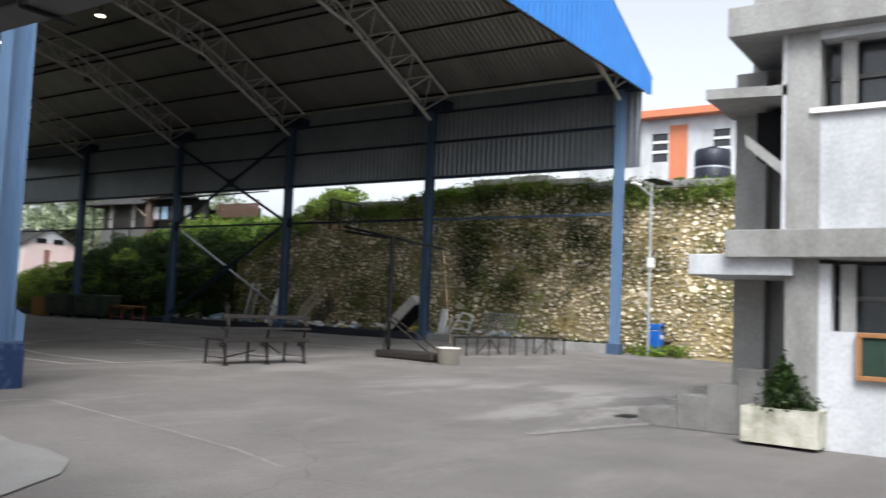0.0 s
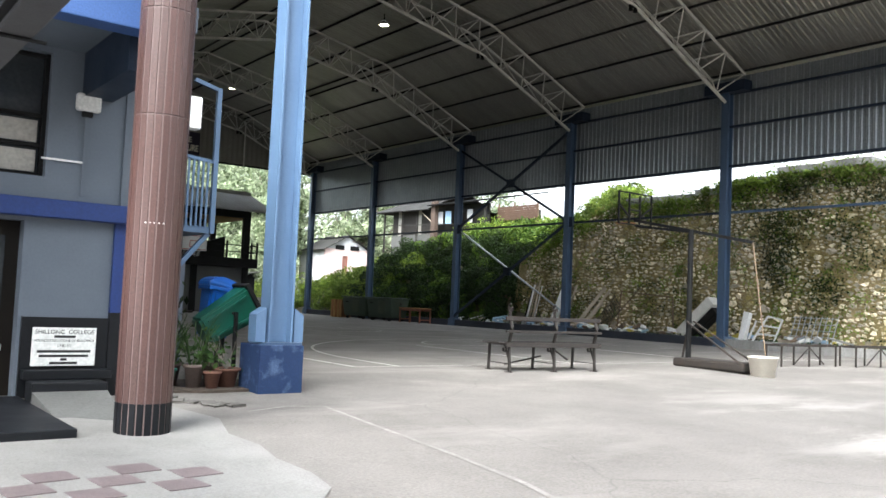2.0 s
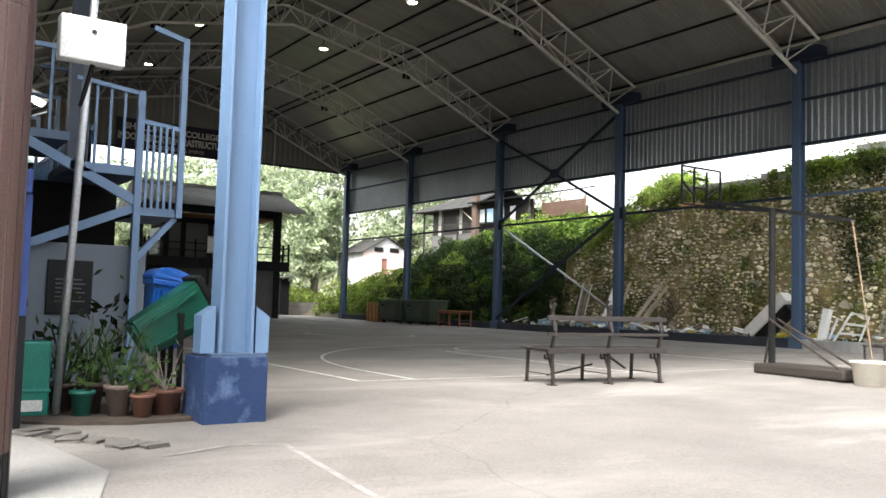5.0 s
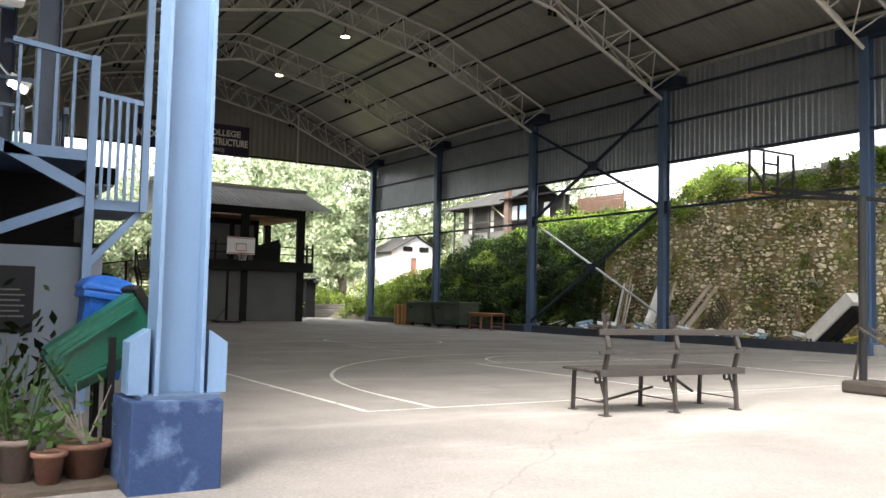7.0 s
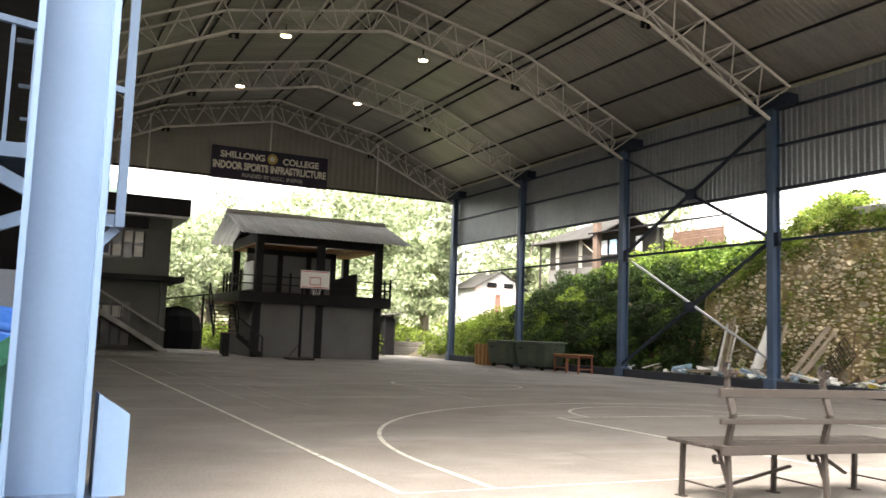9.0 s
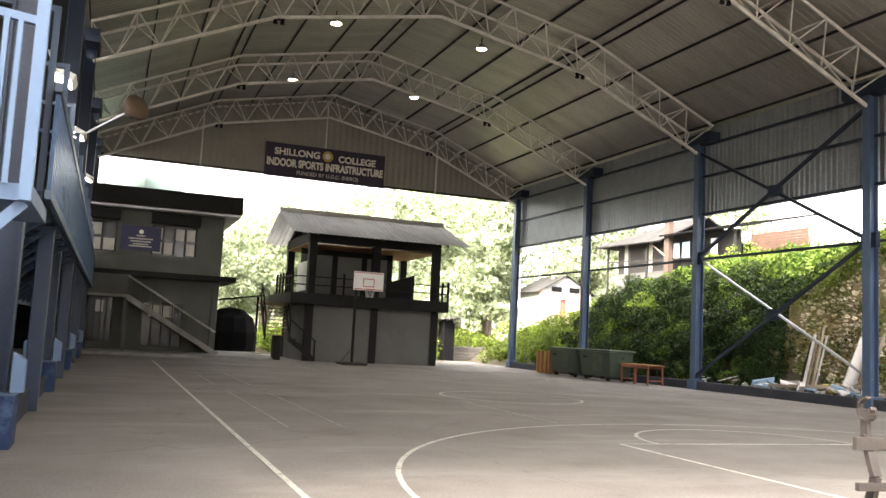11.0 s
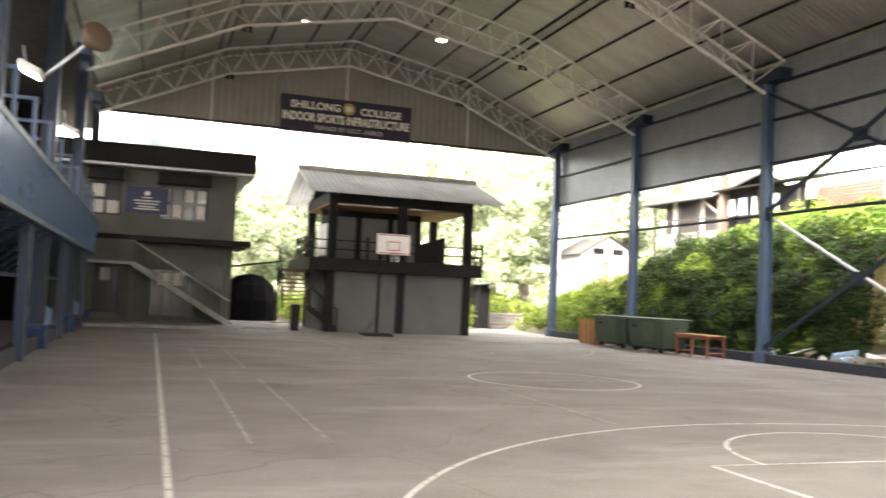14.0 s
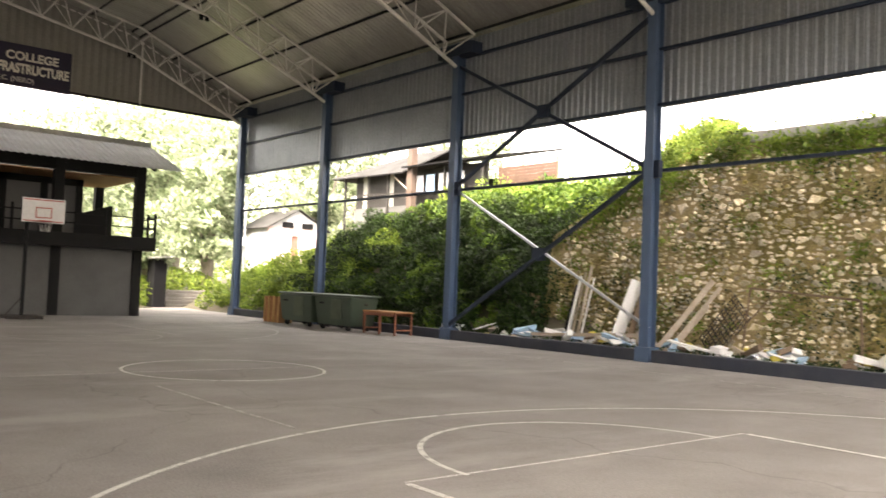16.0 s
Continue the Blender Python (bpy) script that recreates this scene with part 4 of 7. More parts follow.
for s, run, m in ((-1, 3.5, TINROOF), (1, 3.4, TINROOF)):
    bm = bmesh.new()
    sheet(bm, (HX0 - 1.0, 2.2, 6.55), Vector((7.9, 0, 0)), Vector((0, s * run, -0.36 * run)), 0.22, 0.03 * -s)
    bmesh.ops.solidify(bm, geom=bm.faces[:], thickness=0.012)
    part("roof_sheet", bm, m, hut, "pale corrugated tin roof slope")
part("ridge", bar(bmesh.new(), (HX0 - 1.0, 2.2, 6.57), (HX1 + 0.9, 2.2, 6.57), 0.05, 0.3), TINROOF, hut)
for x in (HX0 + 0.1, -0.05, HX1 - 0.1):
    for s, run in ((-1, 3.3), (1, 3.2)):
        part("rafter", bar(bmesh.new(), (x, 2.2, 6.45), (x, 2.2 + s * run, 6.45 - 0.36 * run), 0.07, 0.12), BLACKISH, hut)
bm = bmesh.new()
v = [bm.verts.new(c) for c in ((HX0 + 0.1, 0.0, 5.5), (HX0 + 0.1, 4.6, 5.5), (HX0 + 0.1, 2.2, 6.4))]
bm.faces.new(v)
bmesh.ops.solidify(bm, geom=bm.faces[:], thickness=0.05)
part("gable_board", bm, CEMENT, hut, "pale gable infill")

wst = thing("outdoor_stair", "steep black and brown wooden stair beside the hut", "stair", (13.9, 44.2, 0))
part("landing", B(-0.5, 0.75, 0.8, 2.0, 2.3, 2.4), WOOD, wst)
for k in range(9):
    part("tread", B(-0.45, 0.5, -0.2 + 0.16 * k, 0.06 + 0.16 * k, 1.0 + 0.16 * k, 1.05 + 0.16 * k), WOOD, wst)
for x in (-0.5, 0.52):
    part("stringer", bar(bmesh.new(), (x, -0.3, 0.9), (x, 1.2, 2.4), 0.05, 0.22), BLACKISH, wst)
    part("handrail", bar(bmesh.new(), (x, -0.3, 1.7), (x, 1.2, 3.2), 0.05, 0.05), BLACKISH, wst)
    for q in (0, 0.5, 1.0):
        part("baluster", B(x - 0.025, x + 0.025, -0.3 + 1.5 * q, -0.25 + 1.5 * q, 0.85 + 1.5 * q, 1.72 + 1.5 * q), BLACKISH, wst)
part("support", B(-0.12, 0.2, -0.2, 0.2, 0, 1.0), BLACKISH, wst)
for k in range(5):
    part("lower_tread", B(0.55 + 0.2 * k, 0.8 + 0.2 * k, -0.35, 0.35, 0.85 - 0.17 * k, 0.9 - 0.17 * k), BLACKISH, wst)
part("lower_stringer", bar(bmesh.new(), (0.5, -0.35, 0.9), (1.6, -0.35, 0.05), 0.05, 0.2), BLACKISH, wst)
part("lower_handrail", bar(bmesh.new(), (0.5, -0.35, 1.7), (1.6, -0.35, 0.85), 0.05, 0.05), BLACKISH, wst)
part("lower_post", B(1.55, 1.62, -0.38, -0.32, 0, 0.9), BLACKISH, wst)

part_ledge = tagged(part("floor_ledge", B(5.2, 13.6, 42.9, 52, -0.1, 0.12, 0.02), CEMENT), "low cement ledge along the end of the court", "step", kind="structure")

gsh = thing("garden_shed", "small dark shed with a flat tin roof in the garden", "shed", (24.75, 52.2, 0.03))
part("shed_wall", B(-0.1, 0.5, 0, 0.9, 0, 2.25), DARK, gsh)
part("shed_roof", bar(bmesh.new(), (-0.3, 0.45, 2.3), (0.8, 0.45, 2.4), 1.4, 0.06), CEMENT, gsh)

# ---- two-storey house beside the gallery ----
house = thing("classroom_house", "two-storey grey-green house with a dark flat roof edge", "house", (5.0, 45.4, 0.12))
bm = bmesh.new()
wall_with_openings(bm, 0, 6.6, 0, 0.22, 3.1, 5.75, [(1.3, 2.35, 3.95, 5.2), (3.75, 5.5, 3.95, 5.2)])
part("upper_wall", bm, GREENGREY, house)
bm = bmesh.new()
wall_with_openings(bm, 0, 6.3, 0.25, 0.45, 0, 3.1, [(1.55, 2.45, 0.3, 2.1), (3.6, 5.2, 0.2, 2.0)])
part("lower_wall", bm, GREENGREY, house)
part("side_wall", B(6.35, 6.6, 0.22, 6, 0, 5.75), GREENGREY, house)
part("back_wall", B(0, 6.35, 5.8, 6, 0, 5.75), DARK, house)
part("floor_band", B(0, 7.2, -0.55, 0.22, 3.0, 3.22, 0.01), BLACKISH, house, "dark projecting floor band")
part("side_band", B(6.6, 7.2, 0.22, 4.0, 3.0, 3.22, 0.01), BLACKISH, house)
part("roof_edge", B(-1.5, 7.25, -0.7, 6.5, 5.85, 6.6, 0.02), BLACKISH, house, "dark flat roof edge")
part("roof_soffit", B(-1.5, 7.2, -0.65, 6.4, 5.75, 5.845), WHITEWASH, house)
bm = bmesh.new()
lathe(bm, [(2.4, 0), (1.3, 0.95), (0.05, 1.9)], 4, (3.3, 3.2, 6.6))
part("roof_lantern", bm, mat("green_tin", (0.2, 0.3, 0.24), 0.6), house, "small green tin roof peak")
for x0, x1 in ((1.3, 2.35), (3.75, 5.5)):
    w = part("window", B(x0, x1, 0.1, 0.13, 3.95, 5.2), GLASS, house, "barred window with pale curtained panes")
    n = round((x1 - x0) / 0.42)
    for k in range(n):
        for q in range(2):
            a = x0 + (x1 - x0) * k / n
            part("pane", B(a + 0.05, a + (x1 - x0) / n - 0.05, 0.07, 0.095, 4.02 + 0.6 * q, 4.5 + 0.6 * q), PALE_PANE if (k + q + round(x0)) % 3 else GLASS, w)
    for k in range(n + 1):
        part("bar", B(x0 + (x1 - x0) * k / n - 0.025, x0 + (x1 - x0) * k / n + 0.025, 0.0, 0.05, 3.95, 5.2), BLACKISH, w)
    part("awning", B(x0 - 0.1, x1 + 0.1, -0.35, -0.005, 5.25, 5.68, 0.02), BLACKISH, house, "dark boxed window hood")
nb = thing("blue_notice_sign", "dark blue wall sign with pale unreadable lines", "sign", (8.3, 45.35, 4.7))
part("panel", B(-0.78, 0.78, 0.0, 0.05, -0.5, 0.5), mat("deep_violet_blue_sign", (0.02, 0.022, 0.075), 0.5), nb)
part("emblem", tube(bmesh.new(), (0, 0.0, 0.27), (0, -0.01, 0.27), 0.09, None, 16), WHITE, nb)
for z, w in ((0.1, 0.35), (-0.02, 0.95), (-0.13, 0.8), (-0.24, 0.6), (-0.33, 0.9)):
    part("text_bar", B(-w / 2, w / 2, -0.006, 0.0, z - 0.028, z + 0.028), PALE_PANE, nb)
for x0, x1, z0, z1, nm in ((1.55, 2.45, 0.3, 2.1, "window"), (3.6, 5.2, 0.2, 2.0, "window")):
    w = part(nm, B(x0, x1, 0.38, 0.42, z0, z1), GLASS, house, "dark barred ground-floor window")
    for k in range(5):
        a = x0 + (x1 - x0) * k / 4
        part("bar", B(a - 0.025, a + 0.025, 0.3, 0.36, z0, z1), BLACKISH, w)
    part("pane", B(x0 + 0.25, x1 - 0.35, 0.35, 0.375, z0 + 1.2, z1 - 0.12), PALE_PANE, w)
stair = thing("steel_stair", "grey steel stair with railings in front of the house", "stair", (5.0, 44.6, 0.12))
part("landing", B(1.1, 3.0, 0.0, 0.75, 2.12, 2.22), CEMENT, stair)
for z in (2.6, 3.0):
    part("landing_rail", bar(bmesh.new(), (1.1, 0, z), (3.0, 0, z), 0.04, 0.04), GREYWALL, stair)
for k in range(13):
    x = 3.05 + 0.27 * k
    z = 2.05 - 0.165 * k
    part("tread", B(x - 0.02, x + 0.28, 0.04, 0.72, z - 0.03, z), CEMENT, stair)
for y in (0.0, 0.75):
    part("stringer", bar(bmesh.new(), (2.95, y, 2.15), (6.6, y, -0.02), 0.05, 0.2), CEMENT, stair)
    part("handrail", bar(bmesh.new(), (2.95, y, 3.0), (6.5, y, 0.9), 0.045, 0.045), CEMENT, stair)
    for k in range(9):
        q = (k + 0.3) / 9
        part("baluster", bar(bmesh.new(), (2.95 + 3.6 * q, y, 2.12 - 2.14 * q), (2.95 + 3.6 * q, y, 2.98 - 2.1 * q), 0.025, 0.025), GREYWALL, stair)
part("landing_panel", B(1.1, 2.95, 0.02, 0.06, 2.22, 2.98), GREYWALL, stair, "grey sheet landing parapet")
part("support_post", B(2.85, 3.0, 0.0, 0.15, 0, 2.12), GREYWALL, stair)
shed = thing("covered_heap", "dark tarpaulin-covered heap under a small lean-to", "shed", (12.9, 51.0, 0.12))
bm = bmesh.new()
lathe(bm, [(1.25, 0), (1.3, 0.9), (1.1, 1.6), (0.6, 2.0), (0.1, 2.1)], 12)
part("tarpaulin", bm, DARK, shed)
part("lean_to_roof", bar(bmesh.new(), (-1.5, 0, 2.3), (1.4, 0, 2.75), 1.8, 0.06), BLACKISH, shed)
part("roof_post", B(1.2, 1.3, -0.05, 0.05, 0, 2.7), BLACKISH, shed)
part("roof_post", B(-1.3, -1.2, -0.05, 0.05, 0, 2.35), BLACKISH, shed)

# ---- spectators' gallery along the west side ----
gal = thing("gallery", "pale blue steel spectators' gallery with a corrugated parapet", "gallery")
GX, GY0, GY1 = 6.56, 18.3, 45.2
part("deck", B(2.6, GX, GY0, GY1, 2.5, 2.6), BLUE_DARK, gal)
bm = bmesh.new()
sheet(bm, (GX + 0.03, GY0, 2.55), Vector((0, GY1 - GY0, 0)), Vector((0, 0, 1.2)), 0.24, 0.04)
part("parapet_sheet", bm, mat("blue_parapet_sheet", (0.045, 0.1, 0.2), 0.3, 0.2, (0.03, 0.07, 0.145), 1.5, 0.6, 30, 0.03, speck=0.3), gal, "blue corrugated parapet sheet")
for z in (2.57, 3.74):
    part("parapet_rail", bar(bmesh.new(), (GX + 0.05, GY0, z), (GX + 0.05, GY1, z), 0.07, 0.1), BLUE, gal)
k = 0
y = GY0 + 0.4
while y < GY1:
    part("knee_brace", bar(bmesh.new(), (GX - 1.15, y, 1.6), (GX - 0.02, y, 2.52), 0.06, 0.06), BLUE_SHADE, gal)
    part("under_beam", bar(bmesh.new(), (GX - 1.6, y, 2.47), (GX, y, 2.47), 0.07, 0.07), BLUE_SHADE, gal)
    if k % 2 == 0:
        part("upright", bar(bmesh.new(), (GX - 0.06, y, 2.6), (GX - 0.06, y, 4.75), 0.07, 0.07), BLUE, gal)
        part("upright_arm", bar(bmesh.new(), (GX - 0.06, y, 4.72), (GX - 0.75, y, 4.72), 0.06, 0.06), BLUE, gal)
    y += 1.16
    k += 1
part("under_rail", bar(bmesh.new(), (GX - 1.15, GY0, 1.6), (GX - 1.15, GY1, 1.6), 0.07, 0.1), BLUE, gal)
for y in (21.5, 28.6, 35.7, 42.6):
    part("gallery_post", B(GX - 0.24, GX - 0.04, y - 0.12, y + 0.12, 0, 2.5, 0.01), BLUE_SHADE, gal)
for a, b in ((18.6, 24.5), (25.5, 31.5), (32.5, 38.8), (39.8, 45.2)):
    part("low_wall", B(GX - 0.35, GX - 0.15, a, b, -0.02, 0.3, 0.01), KERB, gal)
# assumed wall, dark for the unlit depth, carried south to stop the sun
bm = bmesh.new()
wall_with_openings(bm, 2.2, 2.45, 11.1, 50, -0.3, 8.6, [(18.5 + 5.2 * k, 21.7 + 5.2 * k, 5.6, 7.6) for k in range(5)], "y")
tagged(part("wall_west", bm, DARK), "assumed dark back wall behind the gallery, also stopping the sun", "wall", kind="structure")
# glowing white boxes added in place of bright window openings
WINDOW_GLOW = glow("window_glow_face", (1.0, 0.98, 0.92), 2.2)
for y, z in ((22.6, 5.02), (28.2, 5.3), (36.2, 5.6)):
    fl = thing("flood_lamp", "glowing white box on an arm standing in for a bright window", "flood lamp", (6.3, y, z), group="flood lamps of the gallery")
    bm = B(-0.14, 0.26, -0.3, 0.3, -0.06, 0.06, 0.02)
    bmesh.ops.rotate(bm, verts=bm.verts, matrix=Euler((0, radians(24), 0)).to_matrix())
    part("housing", bm, WHITE, fl)
    bm = B(-0.1, 0.22, -0.26, 0.26, -0.075, -0.062)
    bmesh.ops.rotate(bm, verts=bm.verts, matrix=Euler((0, radians(24), 0)).to_matrix())
    part("lamp_glass", bm, WINDOW_GLOW, fl, "glowing face")
    part("arm", bar(bmesh.new(), (-0.05, 0.1, 0.05), (-0.3, 1.4, 0.75), 0.035, 0.035), STEEL, fl)

fan = thing("wall_fan", "dusty brown round fan on a long steel arm", "fan", (6.38, 30.0, 5.6))
part("arm", bar(bmesh.new(), (0, 0, 0), (1.0, -2.6, 0.12), 0.04, 0.04), STEEL, fan)
part("wall_plate", B(-0.06, 0.02, -0.1, 0.1, -0.12, 0.12), IRON, fan)
bm = lathe(bmesh.new(), [(0.06, -0.2), (0.14, -0.16), (0.14, 0.0), (0.27, 0.04), (0.29, 0.09), (0.27, 0.14), (0.1, 0.17)], 18)
bmesh.ops.rotate(bm, verts=bm.verts, matrix=Euler((radians(70), 0, radians(38))).to_matrix())
bmesh.ops.translate(bm, verts=bm.verts, vec=(1.07, -2.77, 0.13))
part("fan_head", bm, mat("dusty_brown_fan", (0.12, 0.08, 0.055), 0.6, 0, (0.12, 0.08, 0.05), 4, 0.6), fan, smooth=True)

# ---- blue steel stair and landing by the near column ----
bs = thing("blue_steel_stair", "light blue steel stair landing with railings on brackets", "stair", (5.9, 14.0, 0))
part("upper_deck", B(-2.6, -0.4, 0.0, 1.6, 2.75, 2.85), BLUE, bs)
part("lower_deck", B(-0.4, 0.42, 0.0, 1.3, 2.42, 2.52), BLUE, bs)
part("landing", B(0.43, 0.93, 0.1, 1.3, 1.96, 2.06), BLUE, bs)
for pts in (((-0.95, 0, 2.76), (0.36, 0, 2.12), 0.11), ((-1.05, 0.02, 1.42), (0.36, 0.02, 2.04), 0.1), ((0.4, 0.06, 1.42), (0.88, 0.14, 1.96), 0.07), ((-0.38, 0.0, 2.47), (0.36, 0.0, 2.47), 0.11), ((0.44, 0.08, 2.01), (0.92, 0.08, 2.01), 0.1)):
    part("bracket", bar(bmesh.new(), pts[0], pts[1], 0.06, pts[2]), BLUE_LIGHT, bs)
part("post", B(0.34, 0.42, -0.05, 0.05, -0.1, 3.45), BLUE_LIGHT, bs)
part("tall_post", B(0.86, 0.93, 0.0, 0.08, 1.96, 4.2), BLUE_LIGHT, bs)
part("tall_post_arm", bar(bmesh.new(), (0.9, 0.04, 4.17), (0.5, 0.04, 4.27), 0.06, 0.06), BLUE_LIGHT, bs)
part("top_rail", bar(bmesh.new(), (-0.35, 0, 3.5), (0.38, 0, 3.42), 0.05, 0.05), BLUE_LIGHT, bs)
part("top_rail", bar(bmesh.new(), (0.42, 0.04, 3.1), (0.9, 0.04, 3.05), 0.05, 0.05), BLUE_LIGHT, bs)
part("top_rail", bar(bmesh.new(), (-2.0, 0, 3.85), (-0.35, 0, 3.8), 0.05, 0.05), BLUE_LIGHT, bs)
for x, z0, z1 in [(-0.28 + 0.16 * k, 2.5, 3.46) for k in range(4)] + [(0.48 + 0.075 * k, 2.05, 3.06) for k in range(5)] + [(-1.9 + 0.32 * k, 2.85, 3.83) for k in range(5)]:
    part("baluster", B(x - 0.015, x + 0.015, 0.0, 0.03, z0, z1), BLUE_LIGHT, bs)
# dark sheet added where only shade lies under the landing
part("shade_panel", B(-2.9, 0.45, 1.3, 1.36, 1.5, 2.42), DARK, bs, "added dark panel standing in for shade below the landing")
lw = thing("low_wall_by_stair", "pale blue-grey low wall below the steel stair", "wall", (5.75, 14.1, 0), kind="structure")
part("wall_panel", B(-1.2, 0.7, 0, 0.2, -0.1, 1.58, 0.01), LILAC, lw)
part("plaque", B(-0.39, 0.1, -0.03, 0.0, 0.76, 1.38, 0.008), BLACKBASE, lw, "black polished memorial plaque")
for k in range(6):
    part("text_bar", B(-0.3, 0.02 - 0.04 * (k % 2), -0.036, -0.03, 0.9 + 0.05 * k, 0.915 + 0.05 * k), GREYWALL, lw)
# two added dark walls: shade below the stair, light shut out at the end
tagged(part("wall_shade_behind_stair", B(2.2, 6.1, 18.4, 18.6, -0.2, 2.5), DARK), "added dark wall standing in for shade below the stair", "wall", kind="structure")
tagged(part("wall_gallery_end", B(2.45, 5.0, 45.6, 45.8, 0, 8.0), DARK), "dark wall added to shut out light at the gallery's end", "wall", kind="structure")
# unseen block added to keep southern sky light off south-facing surfaces
tagged(part("wall_light_block_south", B(-14, 8, -9, -7, -0.3, 8.5), CEMENT), "unseen plain cement wall added to cut light from the south", "wall", kind="structure")

# ---- college building and porch ----
col = thing("college_building", "pale blue-grey college building with royal blue bands", "building", (0, 10.7, -0.2))
bm = bmesh.new()
wall_with_openings(bm, -6, 4.5, 0, 0.3, 2.1, 6.5, [(2.2, 3.7, 2.35, 3.6)])
part("upper_wall", bm, LILAC, col)
part("side_wall", B(4.2, 4.5, 0.3, 3.0, 2.1, 6.5), LILAC, col)
part("edge_trim", B(4.44, 4.52, -0.03, 0.0, 2.12, 4.0), LILAC, col)
part("cornice", B(-6, 4.66, -0.16, 0.3, 1.94, 2.12, 0.01), ROYAL, col, "royal blue cornice band")
bm = bmesh.new()
wall_with_openings(bm, -6, 4.4, 0, 0.3, 0, 1.94, [(2.5, 3.55, 0.02, 1.9)])
part("lower_wall", bm, LILAC, col)
part("pilaster", B(4.4, 4.68, -0.05, 0.3, 1.02, 1.94), ROYAL, col, "royal blue pilaster")
part("pilaster_base", B(4.4, 4.68, -0.06, 0.3, 0, 1.02), BLACKBASE, col)
part("black_dado", B(3.58, 4.4, -0.04, 0.0, 0, 0.96), BLACKBASE, col, "black glossy dado")
part("black_ledge", B(3.6, 4.42, -0.2, -0.04, 0.36, 0.45, 0.008), BLACKBASE, col)
part("black_plinth", B(3.62, 4.3, -0.5, -0.2, -0.1, 0.36, 0.01), BLACKBASE, col)
bm = bmesh.new()
v = [bm.verts.new(c) for c in ((3.66, -1.45, 0.12), (4.12, -1.75, 0.12), (4.3, -0.5, 0.28), (3.62, -0.5, 0.28))]
f = bm.faces.new(v)
for e in bmesh.ops.extrude_face_region(bm, geom=[f])["geom"]:
    if isinstance(e, bmesh.types.BMVert):
        e.co.z = -0.05
bmesh.ops.recalc_face_normals(bm, faces=bm.faces)
part("sloping_step", bm, GREYWALL, col, "grey stone sloping step")
part("black_threshold", B(0.5, 3.6, -2.2, -0.005, 0.0, 0.192, 0.008), BLACKBASE, col, "black polished stone threshold")
door = part("door", B(2.5, 3.55, 0.2, 0.26, 0.0, 1.9), mat("brown_glazed_door", (0.012, 0.009, 0.007), 0.5, spec=0.2), col, "dark brown glazed door")
part("door_glass", B(2.62, 3.42, 0.17, 0.2, 0.7, 1.75), GLASS, door)
part("door_rail", B(2.6, 3.45, 0.15, 0.19, 0.62, 0.68), STEEL, door)
win = part("window", B(2.2, 3.7, 0.18, 0.2, 2.35, 3.6), GLASS, col, "dark framed window with frosted lower panes")
for x in (2.2, 2.95, 3.66):
    part("frame_bar", B(x, x + 0.05, 0.1, 0.18, 2.35, 3.6), BLACKISH, win)
for z in (2.35, 2.65, 2.95, 3.56):
    part("frame_bar", B(2.25, 3.66, 0.11, 0.17, z, z + 0.035), BLACKISH, win)
for x in (2.28, 3.03):
    for z in (2.4, 2.7):
        part("pane", B(x, x + 0.6, 0.15, 0.175, z, z + 0.22), PALE_PANE, win)
part("porch_beam", B(-2, 4.33, -1.75, -1.5, 3.5, 3.98, 0.01), mat("mid_blue_beam_paint", (0.04, 0.095, 0.27), 0.6, 0, (0.028, 0.07, 0.2), 1.0, 0.5), col, "royal blue porch beam")
part("porch_slab", B(-2, 4.6, -1.5, 0.0, 3.66, 3.9), LILAC, col)
part("cross_beam", B(4.0, 4.3, -1.5, 0.0, 3.2, 3.66), BLUE_DARK, col)
part("upper_porch_wall", B(-2, 4.33, -1.7, -1.5, 3.98, 5.0), WHITEWASH, col)
sg = thing("foundation_stone", "white foundation stone with black lettering on a black wall", "plaque", (3.98, 10.655, 0.47))
part("slab", B(-0.3, 0.3, -0.02, 0.0, -0.19, 0.19, 0.006), WHITE, sg)
INK = mat("black_ink", (0.02, 0.02, 0.02), 0.6)
for words, size, z in (("SHILLONG  COLLEGE", 0.058, 0.145), ("FOUNDATION STONE OF BUILDINGS", 0.033, 0.06), ("LAID BY", 0.036, 0.01)):
    text_on("lettering", words, size, (0, -0.021, z), 0, INK, sg, deep=0.001)
for z, w in ((0.1, 0.2), (-0.045, 0.5), (-0.09, 0.46), (-0.125, 0.06), (-0.16, 0.26)):
    part("text_bar", B(-w / 2, w / 2, -0.023, -0.02, z - 0.012, z + 0.012), INK, sg)
wl = thing("wall_lamp", "square white wall lamp with a cable below", "wall lamp", (4.05, 10.68, 2.94))
part("housing", B(-0.12, 0.12, -0.09, 0.0, -0.09, 0.09, 0.025), WHITE, wl)
part("bracket", B(-0.05, 0.05, -0.05, 0.0, -0.14, -0.09), BLACKISH, wl)
part("conduit", B(-0.012, 0.012, -0.012, 0.0, -0.95, -0.14), LILAC, wl)
part("conduit", B(-0.4, -0.012, -0.012, 0.0, -0.62, -0.6), WHITE, wl)

gc = thing("granite_column", "round column clad in ribbed red-brown granite strips", "column", (4.13, 8.62, -0.13))
part("core", tube(bmesh.new(), (0, 0, 0), (0, 0, 5.6), 0.2165, None, 44), GROUT, gc)
